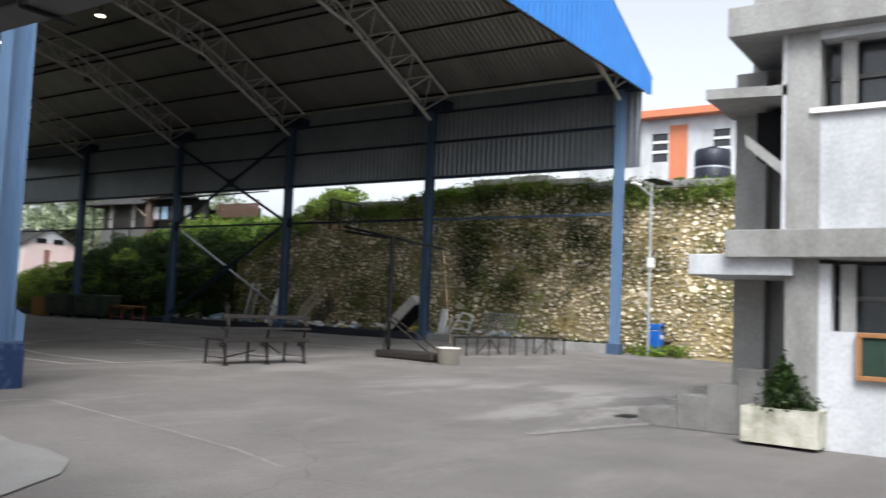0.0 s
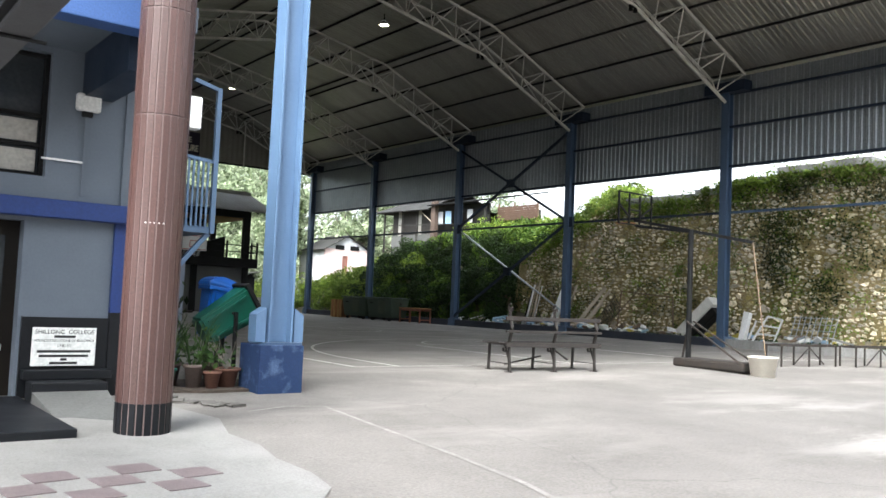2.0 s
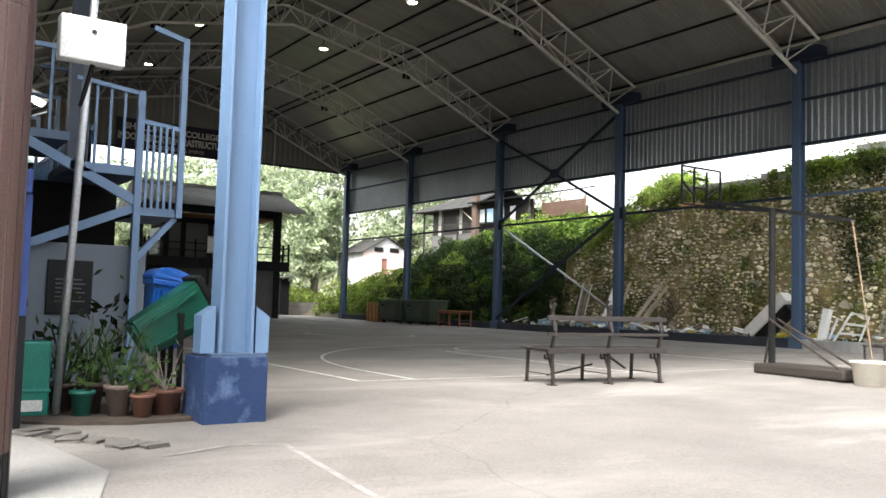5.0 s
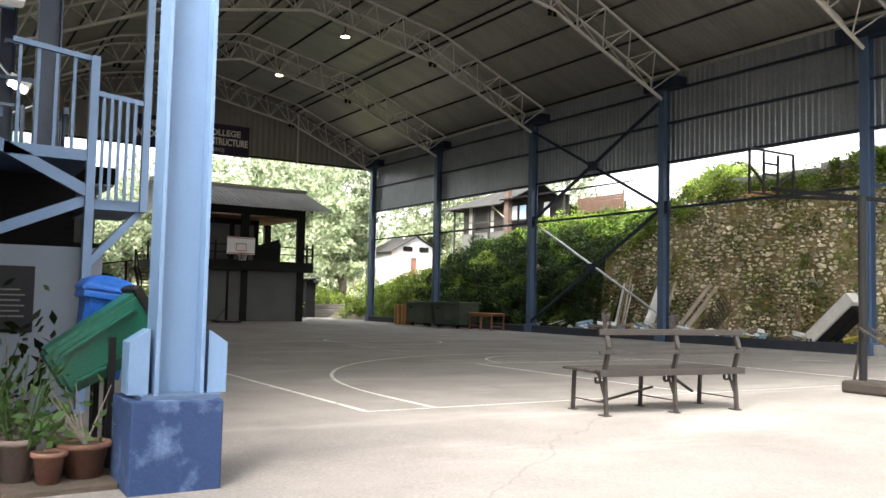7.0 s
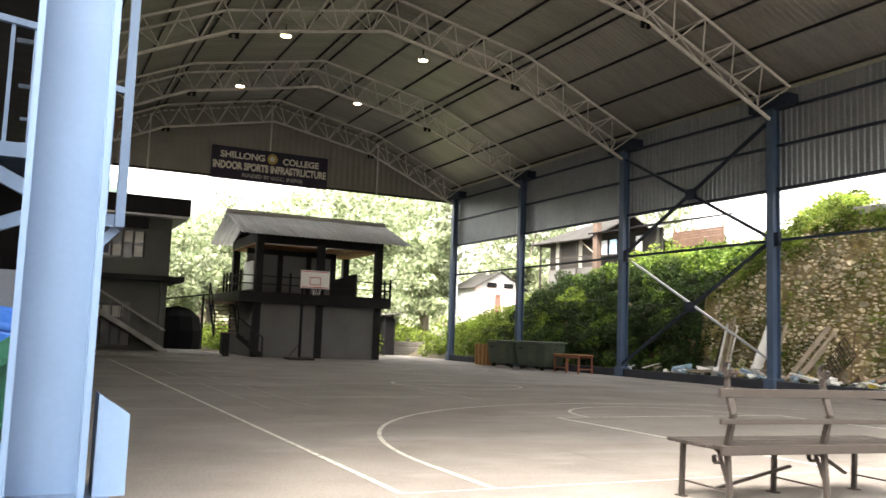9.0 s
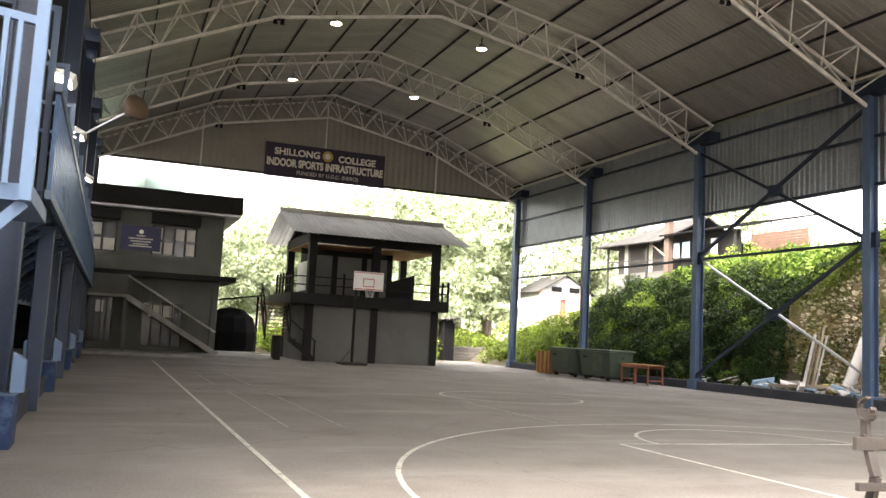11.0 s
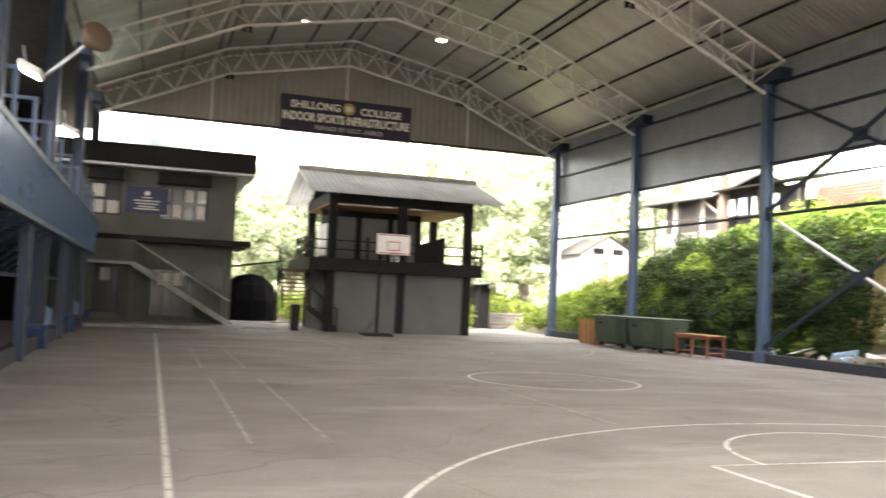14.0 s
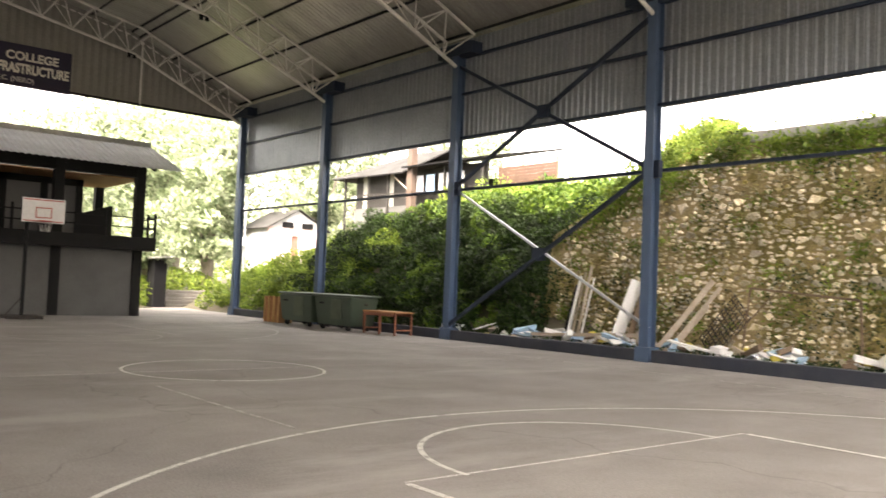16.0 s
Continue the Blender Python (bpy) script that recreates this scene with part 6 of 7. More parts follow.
for k in range(190):
    y = rr.uniform(21.5, 31.5) if k % 4 else rr.uniform(14, 21)
    x = rr.uniform(25.98, 27.0)
    m = rr.choice(SCRAP)
    t = thing("rubbish_piece", "broken scrap of board and plastic in the rubbish heap", "rubbish", (x, y, 0.3 + rr.uniform(-0.25, 0.14)), rr.uniform(0, 180), group="rubbish behind the kerb")
    bm = B(-rr.uniform(0.1, 0.5), rr.uniform(0.05, 0.3), -rr.uniform(0.03, 0.12), rr.uniform(0.03, 0.15), -0.03, rr.uniform(0.0, 0.1))
    bmesh.ops.rotate(bm, verts=bm.verts, matrix=Euler((rr.uniform(-0.4, 0.4), rr.uniform(-0.4, 0.4), 0)).to_matrix())
    for v in bm.verts:
        v.co += Vector((rr.uniform(-0.03, 0.03), rr.uniform(-0.03, 0.03), rr.uniform(-0.02, 0.02)))
    part("scrap", bm, m, t)
wb = thing("white_carton", "white carton standing behind the kerb", "carton", (26.2, 32.35, 0.0))
part("carton_body", B(-0.2, 0.2, -0.3, 0.3, 0.0, 0.42, 0.02), WHITE, wb)
part("carton_flap", bar(bmesh.new(), (-0.2, -0.3, 0.42), (-0.3, -0.3, 0.55), 0.2, 0.01), WHITE, wb)
mt = thing("old_slab", "grey-white padded slab leaning on a dark frame behind the kerb", "slab", (26.3, 19.55, 0.1))
bm = bmesh.new()
box(bm, -0.2, 0.3, -0.02, 0.34, 0.0, 1.72, 0.03)
bmesh.ops.rotate(bm, verts=bm.verts, matrix=Euler((radians(47), 0, 0)).to_matrix())
bmesh.ops.translate(bm, verts=bm.verts, vec=(0, 0.3, 0.1))
part("slab_body", bm, mat("grey_white_foam", (0.72, 0.7, 0.66), 0.9, 0, (0.5, 0.47, 0.42), 2, 0.7), mt)
bm = B(-0.18, 0.28, -0.3, -0.03, 0.1, 1.6, 0.02)
bmesh.ops.rotate(bm, verts=bm.verts, matrix=Euler((radians(47), 0, 0)).to_matrix())
bmesh.ops.translate(bm, verts=bm.verts, vec=(0, 0.3, 0.1))
part("slab_frame", bm, BLACKISH, mt, "dark underside frame")
plank("white_roll", "white rolled sheet leaning on the kerb", (26.15, 17.6, -0.2), (26.3, 17.4, 1.15), 0.2, 0.2, WHITE, "roll")
ch = thing("white_chair_frame", "white metal chair frame lying tilted behind the kerb", "chair frame", (26.2, 16.75, -0.1))
for a, b in (((0, 0.45, 0.3), (0.1, -0.05, 1.15)), ((0, -0.3, 0.3), (0.1, -0.55, 1.05)), ((0, 0.45, 0.3), (0, -0.3, 0.3)), ((0.1, -0.05, 1.15), (0.1, -0.55, 1.05)), ((0.03, 0.3, 0.58), (0.03, -0.38, 0.55)), ((0.06, 0.12, 0.85), (0.06, -0.45, 0.8)), ((0, 0.6, 0.3), (0.1, 0.35, 1.0))):
    part("rail", bar(bmesh.new(), a, b, 0.06, 0.05), WHITE, ch)
wg = thing("wire_grille", "old grey wire grille leaning behind the kerb", "wire grille", (26.3, 15.5, -0.2))
for k in range(9):
    part("wire", bar(bmesh.new(), (0.1, -0.75 + 0.17 * k, 0.2), (0.35, -0.9 + 0.17 * k, 1.3), 0.02, 0.02), STEEL, wg)
for k in range(6):
    part("wire", bar(bmesh.new(), (0.12 + 0.04 * k, -0.78 - 0.02 * k, 0.3 + 0.19 * k), (0.12 + 0.04 * k, 0.65 - 0.02 * k, 0.3 + 0.19 * k), 0.02, 0.02), STEEL, wg)

# ---- bins, pots and pole by the near column ----
BINBLUE = mat("bright_blue_plastic", (0.012, 0.11, 0.45), 0.35, 0, (0.01, 0.08, 0.33), 2, 0.4)
BINGREEN = mat("dark_green_plastic", (0.006, 0.085, 0.055), 0.4, 0, (0.005, 0.06, 0.04), 2, 0.4)
GZ = ground_z(5.6, 11.2)


def swing_bin(name, label, at, tilt, m, with_lid, size=1.0):
    t = thing(name, label, "dustbin", at)
    rot = Euler((0, radians(tilt), 0)).to_matrix()
    bm = bmesh.new()
    a = [bm.verts.new((u, v, -0.38)) for u, v in ((-0.17, -0.15), (0.17, -0.15), (0.17, 0.15), (-0.17, 0.15))]
    b = [bm.verts.new((u, v, 0.34)) for u, v in ((-0.22, -0.19), (0.22, -0.19), (0.22, 0.19), (-0.22, 0.19))]
    for k in range(4):
        bm.faces.new((a[k], a[(k + 1) % 4], b[(k + 1) % 4], b[k]))
    bm.faces.new(a[::-1])
    bm.faces.new(b)
    bmesh.ops.bevel(bm, geom=bm.edges[:], offset=0.03, segments=2, affect="EDGES")
    bmesh.ops.rotate(bm, verts=bm.verts, matrix=rot)
    part("bin_body", bm, m, t)
    for v in (-0.1, 0.1):
        bm = bar(bmesh.new(), (v, -0.185, -0.3), (v * 1.3, -0.205, 0.25), 0.05, 0.02)
        bmesh.ops.rotate(bm, verts=bm.verts, matrix=rot)
        part("moulded_rib", bm, m, t)
    bm = B(-0.25, 0.25, -0.22, 0.22, 0.3, 0.36, 0.012)
    bmesh.ops.rotate(bm, verts=bm.verts, matrix=rot)
    part("rim", bm, BLACKISH if not with_lid else m, t)
    if with_lid:
        bm = bmesh.new()
        ring = [[bm.verts.new((0.27 * math.cos(math.pi * k / 12), w * (0.215 if 0 < k < 12 else 0.225), 0.36 + (0.14 - 0.04 * math.cos(math.pi * k / 12)) * math.sin(math.pi * k / 12))) for k in range(13)] for w in (-1, 1)]
        for k in range(12):
            bm.faces.new((ring[0][k], ring[0][k + 1], ring[1][k + 1], ring[1][k]))
        bm.faces.new(ring[0][::-1])
        bm.faces.new(ring[1])
        bm.faces.new((ring[0][0], ring[1][0], ring[1][12], ring[0][12]))
        bmesh.ops.recalc_face_normals(bm, faces=bm.faces)
        bmesh.ops.bevel(bm, geom=[e for e in bm.edges if e.calc_face_angle(0) > 1.2], offset=0.015, segments=2, affect="EDGES")
        bmesh.ops.rotate(bm, verts=bm.verts, matrix=rot)
        part("lid", bm, m, t, "domed blue lid")
    for v in (-0.26, 0.26):
        part("frame_post", bar(bmesh.new(), (0.0, v, -at[2] + GZ), (0.0, v, 0.05), 0.04, 0.04), BLACKISH, t)
    part("pivot", tube(bmesh.new(), (0, -0.27, 0.03), (0, 0.27, 0.03), 0.018, None, 8), IRON, t)
    for ob in t.children:
        if ob.name.split(".")[0] in ("bin_body", "moulded_rib", "rim", "lid"):
            ob.data.transform(Matrix.Scale(size, 4))
    return t


swing_bin("blue_dustbin", "bright blue plastic dustbin on a black frame", (6.1, 12.0, 0.82), 8, BINBLUE, True, 0.88)
swing_bin("green_dustbin", "dark green plastic dustbin tipped on its frame", (6.02, 11.45, 0.8), 58, BINGREEN, False)
gb = thing("green_recycling_box", "turquoise green plastic box bin by the pole", "bin", (4.83, 11.35, GZ))
part("box_body", B(-0.14, 0.14, -0.12, 0.12, 0, 0.62, 0.02), mat("turquoise_plastic", (0.0, 0.2, 0.15), 0.4), gb)
part("lid", B(-0.15, 0.15, -0.13, 0.13, 0.2, 0.23, 0.008), mat("dark_turquoise_plastic", (0.0, 0.2, 0.16), 0.4), gb)
part("label_plate", B(-0.09, 0.09, -0.128, -0.122, 0.05, 0.14), WHITE, gb)
pl = thing("metal_pole", "slightly leaning galvanised pole with a white junction box", "pole", (5.02, 11.2, GZ))
part("pole_tube", tube(bmesh.new(), (0, 0, 0), (0.17, 0.0, 4.6), 0.033, None, 12), STEEL, pl, smooth=True)
jb = part("junction_box", B(-0.16, 0.36, -0.2, -0.04, 2.95, 3.32, 0.012), WHITE, pl, "white metal junction box")
part("box_lock", tube(bmesh.new(), (0.1, -0.21, 3.2), (0.1, -0.2, 3.2), 0.02, None, 10), IRON, jb)
part("cable", tube(bmesh.new(), (0.12, -0.1, 2.95), (0.06, 0.0, 2.6), 0.02, None, 6), BLACKISH, pl)
POT = [mat("grey_brown_pot", (0.16, 0.12, 0.105), 0.8), mat("terracotta_pot", (0.17, 0.08, 0.055), 0.8), mat("dark_pot", (0.13, 0.09, 0.08), 0.8), mat("green_pot", (0.02, 0.16, 0.12), 0.5)]
SOIL = mat("dark_potting_soil", (0.05, 0.035, 0.025), 1.0)
LEAF_POT = leaf_mat("pot_plant_leaves", (0.022, 0.055, 0.014), (0.075, 0.13, 0.035))
for k, (x, y, r, hgt, kind, kb) in enumerate(((5.46, 10.98, 0.13, 0.3, 0, "tall"), (5.62, 10.84, 0.11, 0.22, 1, "low"), (5.84, 10.96, 0.17, 0.25, 1, "stem"), (5.2, 11.1, 0.11, 0.24, 3, "low"), (5.72, 11.15, 0.1, 0.3, 0, "low"), (5.3, 11.3, 0.14, 0.3, 2, "tall"), (5.1, 11.45, 0.13, 0.28, 2, "tall"))):
    t = thing("potted_plant", {"tall": "grassy potted plant in a clay pot", "low": "small leafy plant in a low pot", "stem": "bare-stemmed plant in a wide terracotta pot"}[kb], "potted plant", (x, y, GZ + 0.015), group="pots by the column")
    r, hgt = r * 0.86, hgt * 0.86
    part("pot", lathe(bmesh.new(), [(r * 0.68, 0), (r * 0.95, hgt * 0.85), (r * 1.12, hgt * 0.86), (r * 1.12, hgt), (r * 0.9, hgt), (r * 0.85, hgt * 0.9)], 18), POT[kind], t, smooth=True)
    part("soil", tube(bmesh.new(), (0, 0, hgt * 0.86), (0, 0, hgt * 0.93), r * 0.86, None, 14), SOIL, t)
    g = np.random.default_rng(60 + k)
    if kb == "tall":
        bm = bmesh.new()
        for q in range(18):
            a, s = g.uniform(0, 6.28), g.uniform(0.1, 0.24)
            h1 = g.uniform(0.3, 0.62)
            p0 = Vector((0.05 * math.cos(a), 0.05 * math.sin(a), hgt * 0.9))
            p1 = p0 + Vector((math.cos(a) * s * 0.5, math.sin(a) * s * 0.5, h1 * 0.7))
            p2 = p0 + Vector((math.cos(a) * s, math.sin(a) * s, h1))
            bar(bm, p0, p1, 0.016, 0.004)
            bar(bm, p1, p2, 0.012, 0.003)
        part("grass_tuft", bm, LEAF_POT, t)
    pts = g.normal(size=(46 if kb != "stem" else 22, 3)) * (r * 0.8, r * 0.8, 0.09) + (0, 0, hgt + 0.12)
    pts[:, 2] = np.maximum(pts[:, 2], hgt * 0.95)
    leaves("foliage", pts, 0.04, LEAF_POT, t, seed=70 + k)
    if kb == "stem":
        bm = bmesh.new()
        for q in range(7):
            a = g.uniform(0, 6.28)
            tube(bm, (0, 0, hgt * 0.9), (0.22 * math.cos(a), 0.16 * math.sin(a), hgt + g.uniform(0.15, 0.4)), 0.008, 0.003, 5)
        part("stem_cluster", bm, BARK, t)
bed = bmesh.new()
g = random.Random(4)
rim = [(4.75, 10.95), (5.1, 10.75), (5.5, 10.62), (5.95, 10.62), (6.15, 10.85), (6.3, 11.3), (6.35, 12.4), (6.2, 13.9), (4.8, 13.9)]
top = [bed.verts.new((x + g.uniform(-0.03, 0.03), y + g.uniform(-0.03, 0.03), GZ + 0.016)) for x, y in rim]
low = [bed.verts.new((v.co.x, v.co.y, GZ - 0.05)) for v in top]
bed.faces.new(top)
for k in range(len(rim)):
    bed.faces.new((low[k], low[(k + 1) % len(rim)], top[(k + 1) % len(rim)], top[k]))
tagged(part("soil_bed", bed, mat("damp_dark_earth", (0.075, 0.055, 0.042), 0.95, 0, (0.03, 0.024, 0.018), 4, 0.8, 40, 0.6)), "damp dark earth bed under the pots", "soil", kind="structure")
OLDKERB = mat("old_kerb_concrete", (0.14, 0.13, 0.12), 0.95, 0, (0.08, 0.074, 0.068), 3, 0.8, 40, 0.4)
g = random.Random(8)
for k in range(9):
    q = k / 8
    x, y = 4.62 + 0.75 * q + g.uniform(-0.08, 0.08), 10.75 - 1.15 * q + g.uniform(-0.08, 0.08)
    t = thing("broken_kerb_piece", "broken grey concrete kerb piece sunk in the yard", "kerb piece", (x, y, ground_z(x, y)), g.uniform(0, 90), group="broken kerb pieces")
    bm = B(-g.uniform(0.08, 0.16), g.uniform(0.08, 0.16), -g.uniform(0.05, 0.1), g.uniform(0.05, 0.1), -0.05, g.uniform(0.012, 0.026), 0.006)
    for v in bm.verts:
        v.co += Vector((g.uniform(-0.015, 0.015), g.uniform(-0.015, 0.015), g.uniform(-0.008, 0.008)))
    part("chunk", bm, OLDKERB, t)
cac = thing("cactus_plant", "flat-leaved dark green shrub against the low wall", "shrub", (5.55, 12.2, ground_z(5, 12.2)))
bm = bmesh.new()
for q in range(9):
    tube(bm, (0, 0, 0), (0.08 * (q - 4), 0.05 * (q % 3 - 1), 0.5 + 0.1 * (q % 4)), 0.012, 0.006, 5)
part("stem_cluster", bm, BARK, cac)
g = np.random.default_rng(99)
leaves("foliage", g.normal(size=(130, 3)) * (0.28, 0.12, 0.25) + (-0.1, 0, 0.55), 0.06, LEAF_BUSH, cac, seed=98)

# ---- lamp post, bins and plank seat at the south-east ----
lp = thing("solar_lamp_post", "pale solar lamp post with a small box and panel", "lamp post", (26.1, 9.75, -0.06))
part("pole", tube(bmesh.new(), (0, 0, 0), (0, 0, 5.4), 0.05, 0.04, 10), STEEL, lp)
part("solar_panel", bar(bmesh.new(), (-0.15, 0.0, 5.5), (0.7, -0.25, 5.45), 0.45, 0.04), BLACKISH, lp)
part("lamp_arm", bar(bmesh.new(), (0, 0, 5.0), (-0.55, 0.2, 5.25), 0.04, 0.04), STEEL, lp)
part("lamp_head", bar(bmesh.new(), (-0.5, 0.18, 5.27), (-0.8, 0.3, 5.32), 0.14, 0.06), WHITE, lp)
part("battery_box", B(-0.12, 0.14, -0.12, 0.06, 2.75, 3.05, 0.01), WHITE, lp)


def street_bin(x, y):
    t = thing("blue_litter_bin", "blue plastic litter bin with a hooded mouth", "litter bin", (x, y, -0.06), group="blue litter bins")
    part("bin_body", B(-0.22, 0.22, -0.2, 0.2, 0.12, 0.8, 0.03), BINBLUE, t)
    part("hood", B(-0.24, 0.24, -0.22, 0.22, 0.82, 1.02, 0.03), BINBLUE, t)
    part("mouth", B(-0.15, 0.15, -0.235, -0.22, 0.86, 0.96), BLACKISH, t)
    part("label_plate", B(-0.1, 0.1, -0.21, -0.2, 0.55, 0.68), WHITE, t)
    for u in (-0.16, 0.16):
        part("foot", B(u - 0.02, u + 0.02, -0.15, 0.15, 0, 0.12), BLACKISH, t)


street_bin(26.75, 9.75)
street_bin(29.9, 7.75)
ps = thing("plank_seat", "weathered wooden plank seat on posts by the stone wall", "seat", (28.4, 8.9, -0.06), -28)
part("seat_plank", B(-1.6, 1.7, -0.18, 0.18, 0.47, 0.53, 0.01), WOOD, ps)
for u in (-1.3, 0.0, 1.4):
    part("leg", B(u - 0.05, u + 0.05, -0.12, 0.12, 0, 0.47), WOOD, ps)
pts = np.array([(rng.uniform(25.9, 31), 0, 0) for _ in range(2600)])
pts[:, 1] = 9.2 - 0.5 * (pts[:, 0] - 27) + rng.uniform(-0.5, 0.9, len(pts))
pts[:, 2] = rng.uniform(-0.06, 0.28, len(pts))
tagged(leaves("verge_weeds", pts, 0.07, LEAF_BRIGHT, None, seed=31), "low green weeds along the wall foot", "weeds", kind="stuff")



# ---- concrete block at the yard's south side ----
rb = thing("concrete_block_building", "whitewashed concrete building with deep ledges and openings", "building", (10.65, 0, -0.2))
bm = bmesh.new()
wall_with_openings(bm, 0, 0.25, -9, 2.15, 0, 2.0, [(-0.6, 2.03, 1.27, 2.0)], "y")
part("lower_wall", bm, WHITEWASH, rb)
part("corner_column", B(-0.02, 0.35, 2.15, 2.5, 0, 6.0, 0.008), CEMENT, rb)
part("inner_column", B(0.3, 0.6, 2.15, 2.45, 0, 2.0), WHITEWASH, rb)
part("back_column", B(1.0, 1.4, 2.95, 3.33, 0, 4.5, 0.008), CEMENT, rb)
part("recess_wall", B(1.3, 1.5, 2.4, 3.2, 0, 6.0), CEMENT, rb)
part("floor_band", B(-0.25, 1.6, -9, 3.1, 2.05, 2.36, 0.01), CEMENT, rb, "weathered grey floor band")
part("lower_ledge", B(-0.12, 1.3, 2.4, 3.55, 1.86, 2.1, 0.01), WHITEWASH, rb, "white projecting ledge")
bm = bmesh.new()
wall_with_openings(bm, 0, 0.25, -9, 2.55, 2.36, 4.6, [(-0.8, 2.17, 3.72, 4.5)], "y")
part("upper_wall", bm, WHITEWASH, rb)
part("window_sill", B(-0.06, 0.2, -0.9, 2.25, 3.66, 3.72), WHITE, rb)
part("upper_slab", B(-0.2, 2.0, -9, 3.12, 4.6, 4.95, 0.012), CEMENT, rb, "weathered grey roof slab")
part("parapet", B(0.1, 0.35, -9, 2.8, 4.95, 6.4), CEMENT, rb)
bm = bmesh.new()
v = [bm.verts.new(c) for c in ((0.0, 2.3, 3.9), (0.0, 3.42, 3.95), (1.2, 3.42, 3.95), (1.2, 2.3, 3.9))]
f = bm.faces.new(v)
for e in bmesh.ops.extrude_face_region(bm, geom=[f])["geom"]:
    if isinstance(e, bmesh.types.BMVert):
        e.co.z += 0.12
bmesh.ops.recalc_face_normals(bm, faces=bm.faces)
part("sun_ledge", bm, CEMENT, rb, "thin concrete sun ledge")
bm = bmesh.new()
v = [bm.verts.new(c) for c in ((0.0, 2.55, 3.0), (0.0, 2.95, 3.35), (1.2, 2.95, 3.35), (1.2, 2.55, 3.0))]
f = bm.faces.new(v)
for e in bmesh.ops.extrude_face_region(bm, geom=[f])["geom"]:
    if isinstance(e, bmesh.types.BMVert):
        e.co.z += 0.14
bmesh.ops.recalc_face_normals(bm, faces=bm.faces)
part("small_ledge", bm, CEMENT, rb)
part("dark_opening", B(0.5, 1.0, 2.55, 2.95, 3.3, 3.85), DARK, rb)
for z0, z1, nm in ((1.27, 2.0, "window"), (3.72, 4.5, "window")):
    w = part(nm, B(0.35, 0.38, -0.8, 2.1, z0, z1), GLASS, rb, "deep dark window recess")
    part("window_post", B(0.1, 0.2, 1.8, 1.95, z0, z1), CEMENT, w)
    part("mullion", B(0.3, 0.34, 0.5, 0.58, z0, z1), CEMENT, w)
    part("transom", B(0.3, 0.34, -0.8, 2.1, (z0 + z1) / 2 - 0.02, (z0 + z1) / 2 + 0.03), GREYWALL, w)
part("back_wall", B(3.5, 3.7, -9, 3.0, 0, 6.0), DARK, rb)
part("room_floor", B(0.25, 3.5, -9, 2.1, 2.1, 2.2), CEMENT, rb)
part("south_wall", B(0, 3.7, -9.2, -9, 0, 6.0), CEMENT, rb)
nbd = thing("notice_board", "wood-framed dark green notice board on the white wall", "notice board", (10.62, 1.2, 0.82))
part("board_panel", B(-0.02, 0.0, -0.53, 0.53, -0.21, 0.21), mat("dark_green_felt", (0.02, 0.045, 0.03), 0.9), nbd)
for a, b, c, d in ((-0.57, 0.57, 0.2, 0.25), (-0.57, 0.57, -0.25, -0.2), (-0.57, -0.52, -0.2, 0.2), (0.52, 0.57, -0.2, 0.2)):
    part("frame_rail", B(-0.05, 0.0, a, b, c, d, 0.006), ORANGEWOOD, nbd)
stp = thing("entrance_steps", "grey cement entrance steps with a low side wall", "steps", (11.4, 3.1, -0.2))
# stained concrete, its base colour darkened because the steps lie in shade
STEPGREY = mat("stained_shaded_concrete", (0.2, 0.195, 0.185), 0.9, 0, (0.1, 0.096, 0.09), 2.5, 0.85, 40, 0.3)
for k in range(3):
    part("step", B(0.0, 1.4, 0.25 + 0.0, 1.35 - 0.33 * k, 0.16 * k, 0.16 * (k + 1), 0.01), STEPGREY, stp)
for y0, y1, z in ((0.72, 1.05, 0.24), (0.36, 0.72, 0.42), (0.0, 0.36, 0.58), (-0.3, 0.0, 0.78)):
    part("side_wall", B(-0.35, 0.0, y0, y1, 0, z, 0.012), STEPGREY, stp)
part("drain_grate", B(0.0, 0.4, 1.45, 1.75, 0.0, 0.02), BLACKISH, stp)
plt_ = thing("planter_box", "mossy whitewashed concrete planter with a small shrub", "planter", (10.5, 2.47, -0.16), -4)
bm = bmesh.new()
for a, b, c, d in ((-0.17, 0.17, -0.4, -0.34), (-0.17, 0.17, 0.34, 0.4), (-0.17, -0.11, -0.34, 0.34), (0.11, 0.17, -0.34, 0.34), (-0.11, 0.11, -0.34, 0.34)):
    box(bm, a, b, c, d, 0, 0.38 if not (a == -0.11 and b == 0.11) else 0.3)
part("trough", bm, mat("mossy_whitewash", (0.6, 0.58, 0.5), 0.9, 0, (0.2, 0.2, 0.12), 5, 0.8, 40, 0.3), plt_)
bm = bmesh.new()
for q in range(6):
    tube(bm, (0, 0.02, 0.28), (0.05 * math.cos(q), 0.12 * math.sin(q), 0.7 + 0.03 * q), 0.008, 0.003, 5)
part("stem_cluster", bm, BARK, plt_)
g = np.random.default_rng(5)
p = g.normal(size=(2200, 3)) * (0.11, 0.115, 0.13) + (0, 0.0, 0.58)
p[:, :2] *= np.clip((1.05 - p[:, 2:3]) * 1.7, 0.2, 1.1)
leaves("shrub", p[p[:, 2] > 0.34], 0.03, LEAF_BUSH, plt_, seed=5)
leaves("low_foliage", g.normal(size=(120, 3)) * (0.05, 0.06, 0.04) + (0, -0.28, 0.42), 0.03, LEAF_BUSH, plt_, seed=6)

# ---- buildings up the hill ----
wbd = thing("white_hill_building", "white two-storey building with an orange roof line on the hill", "building", (46, 13, 6.2))
Y_A, Y_B = -20.0, 8.5
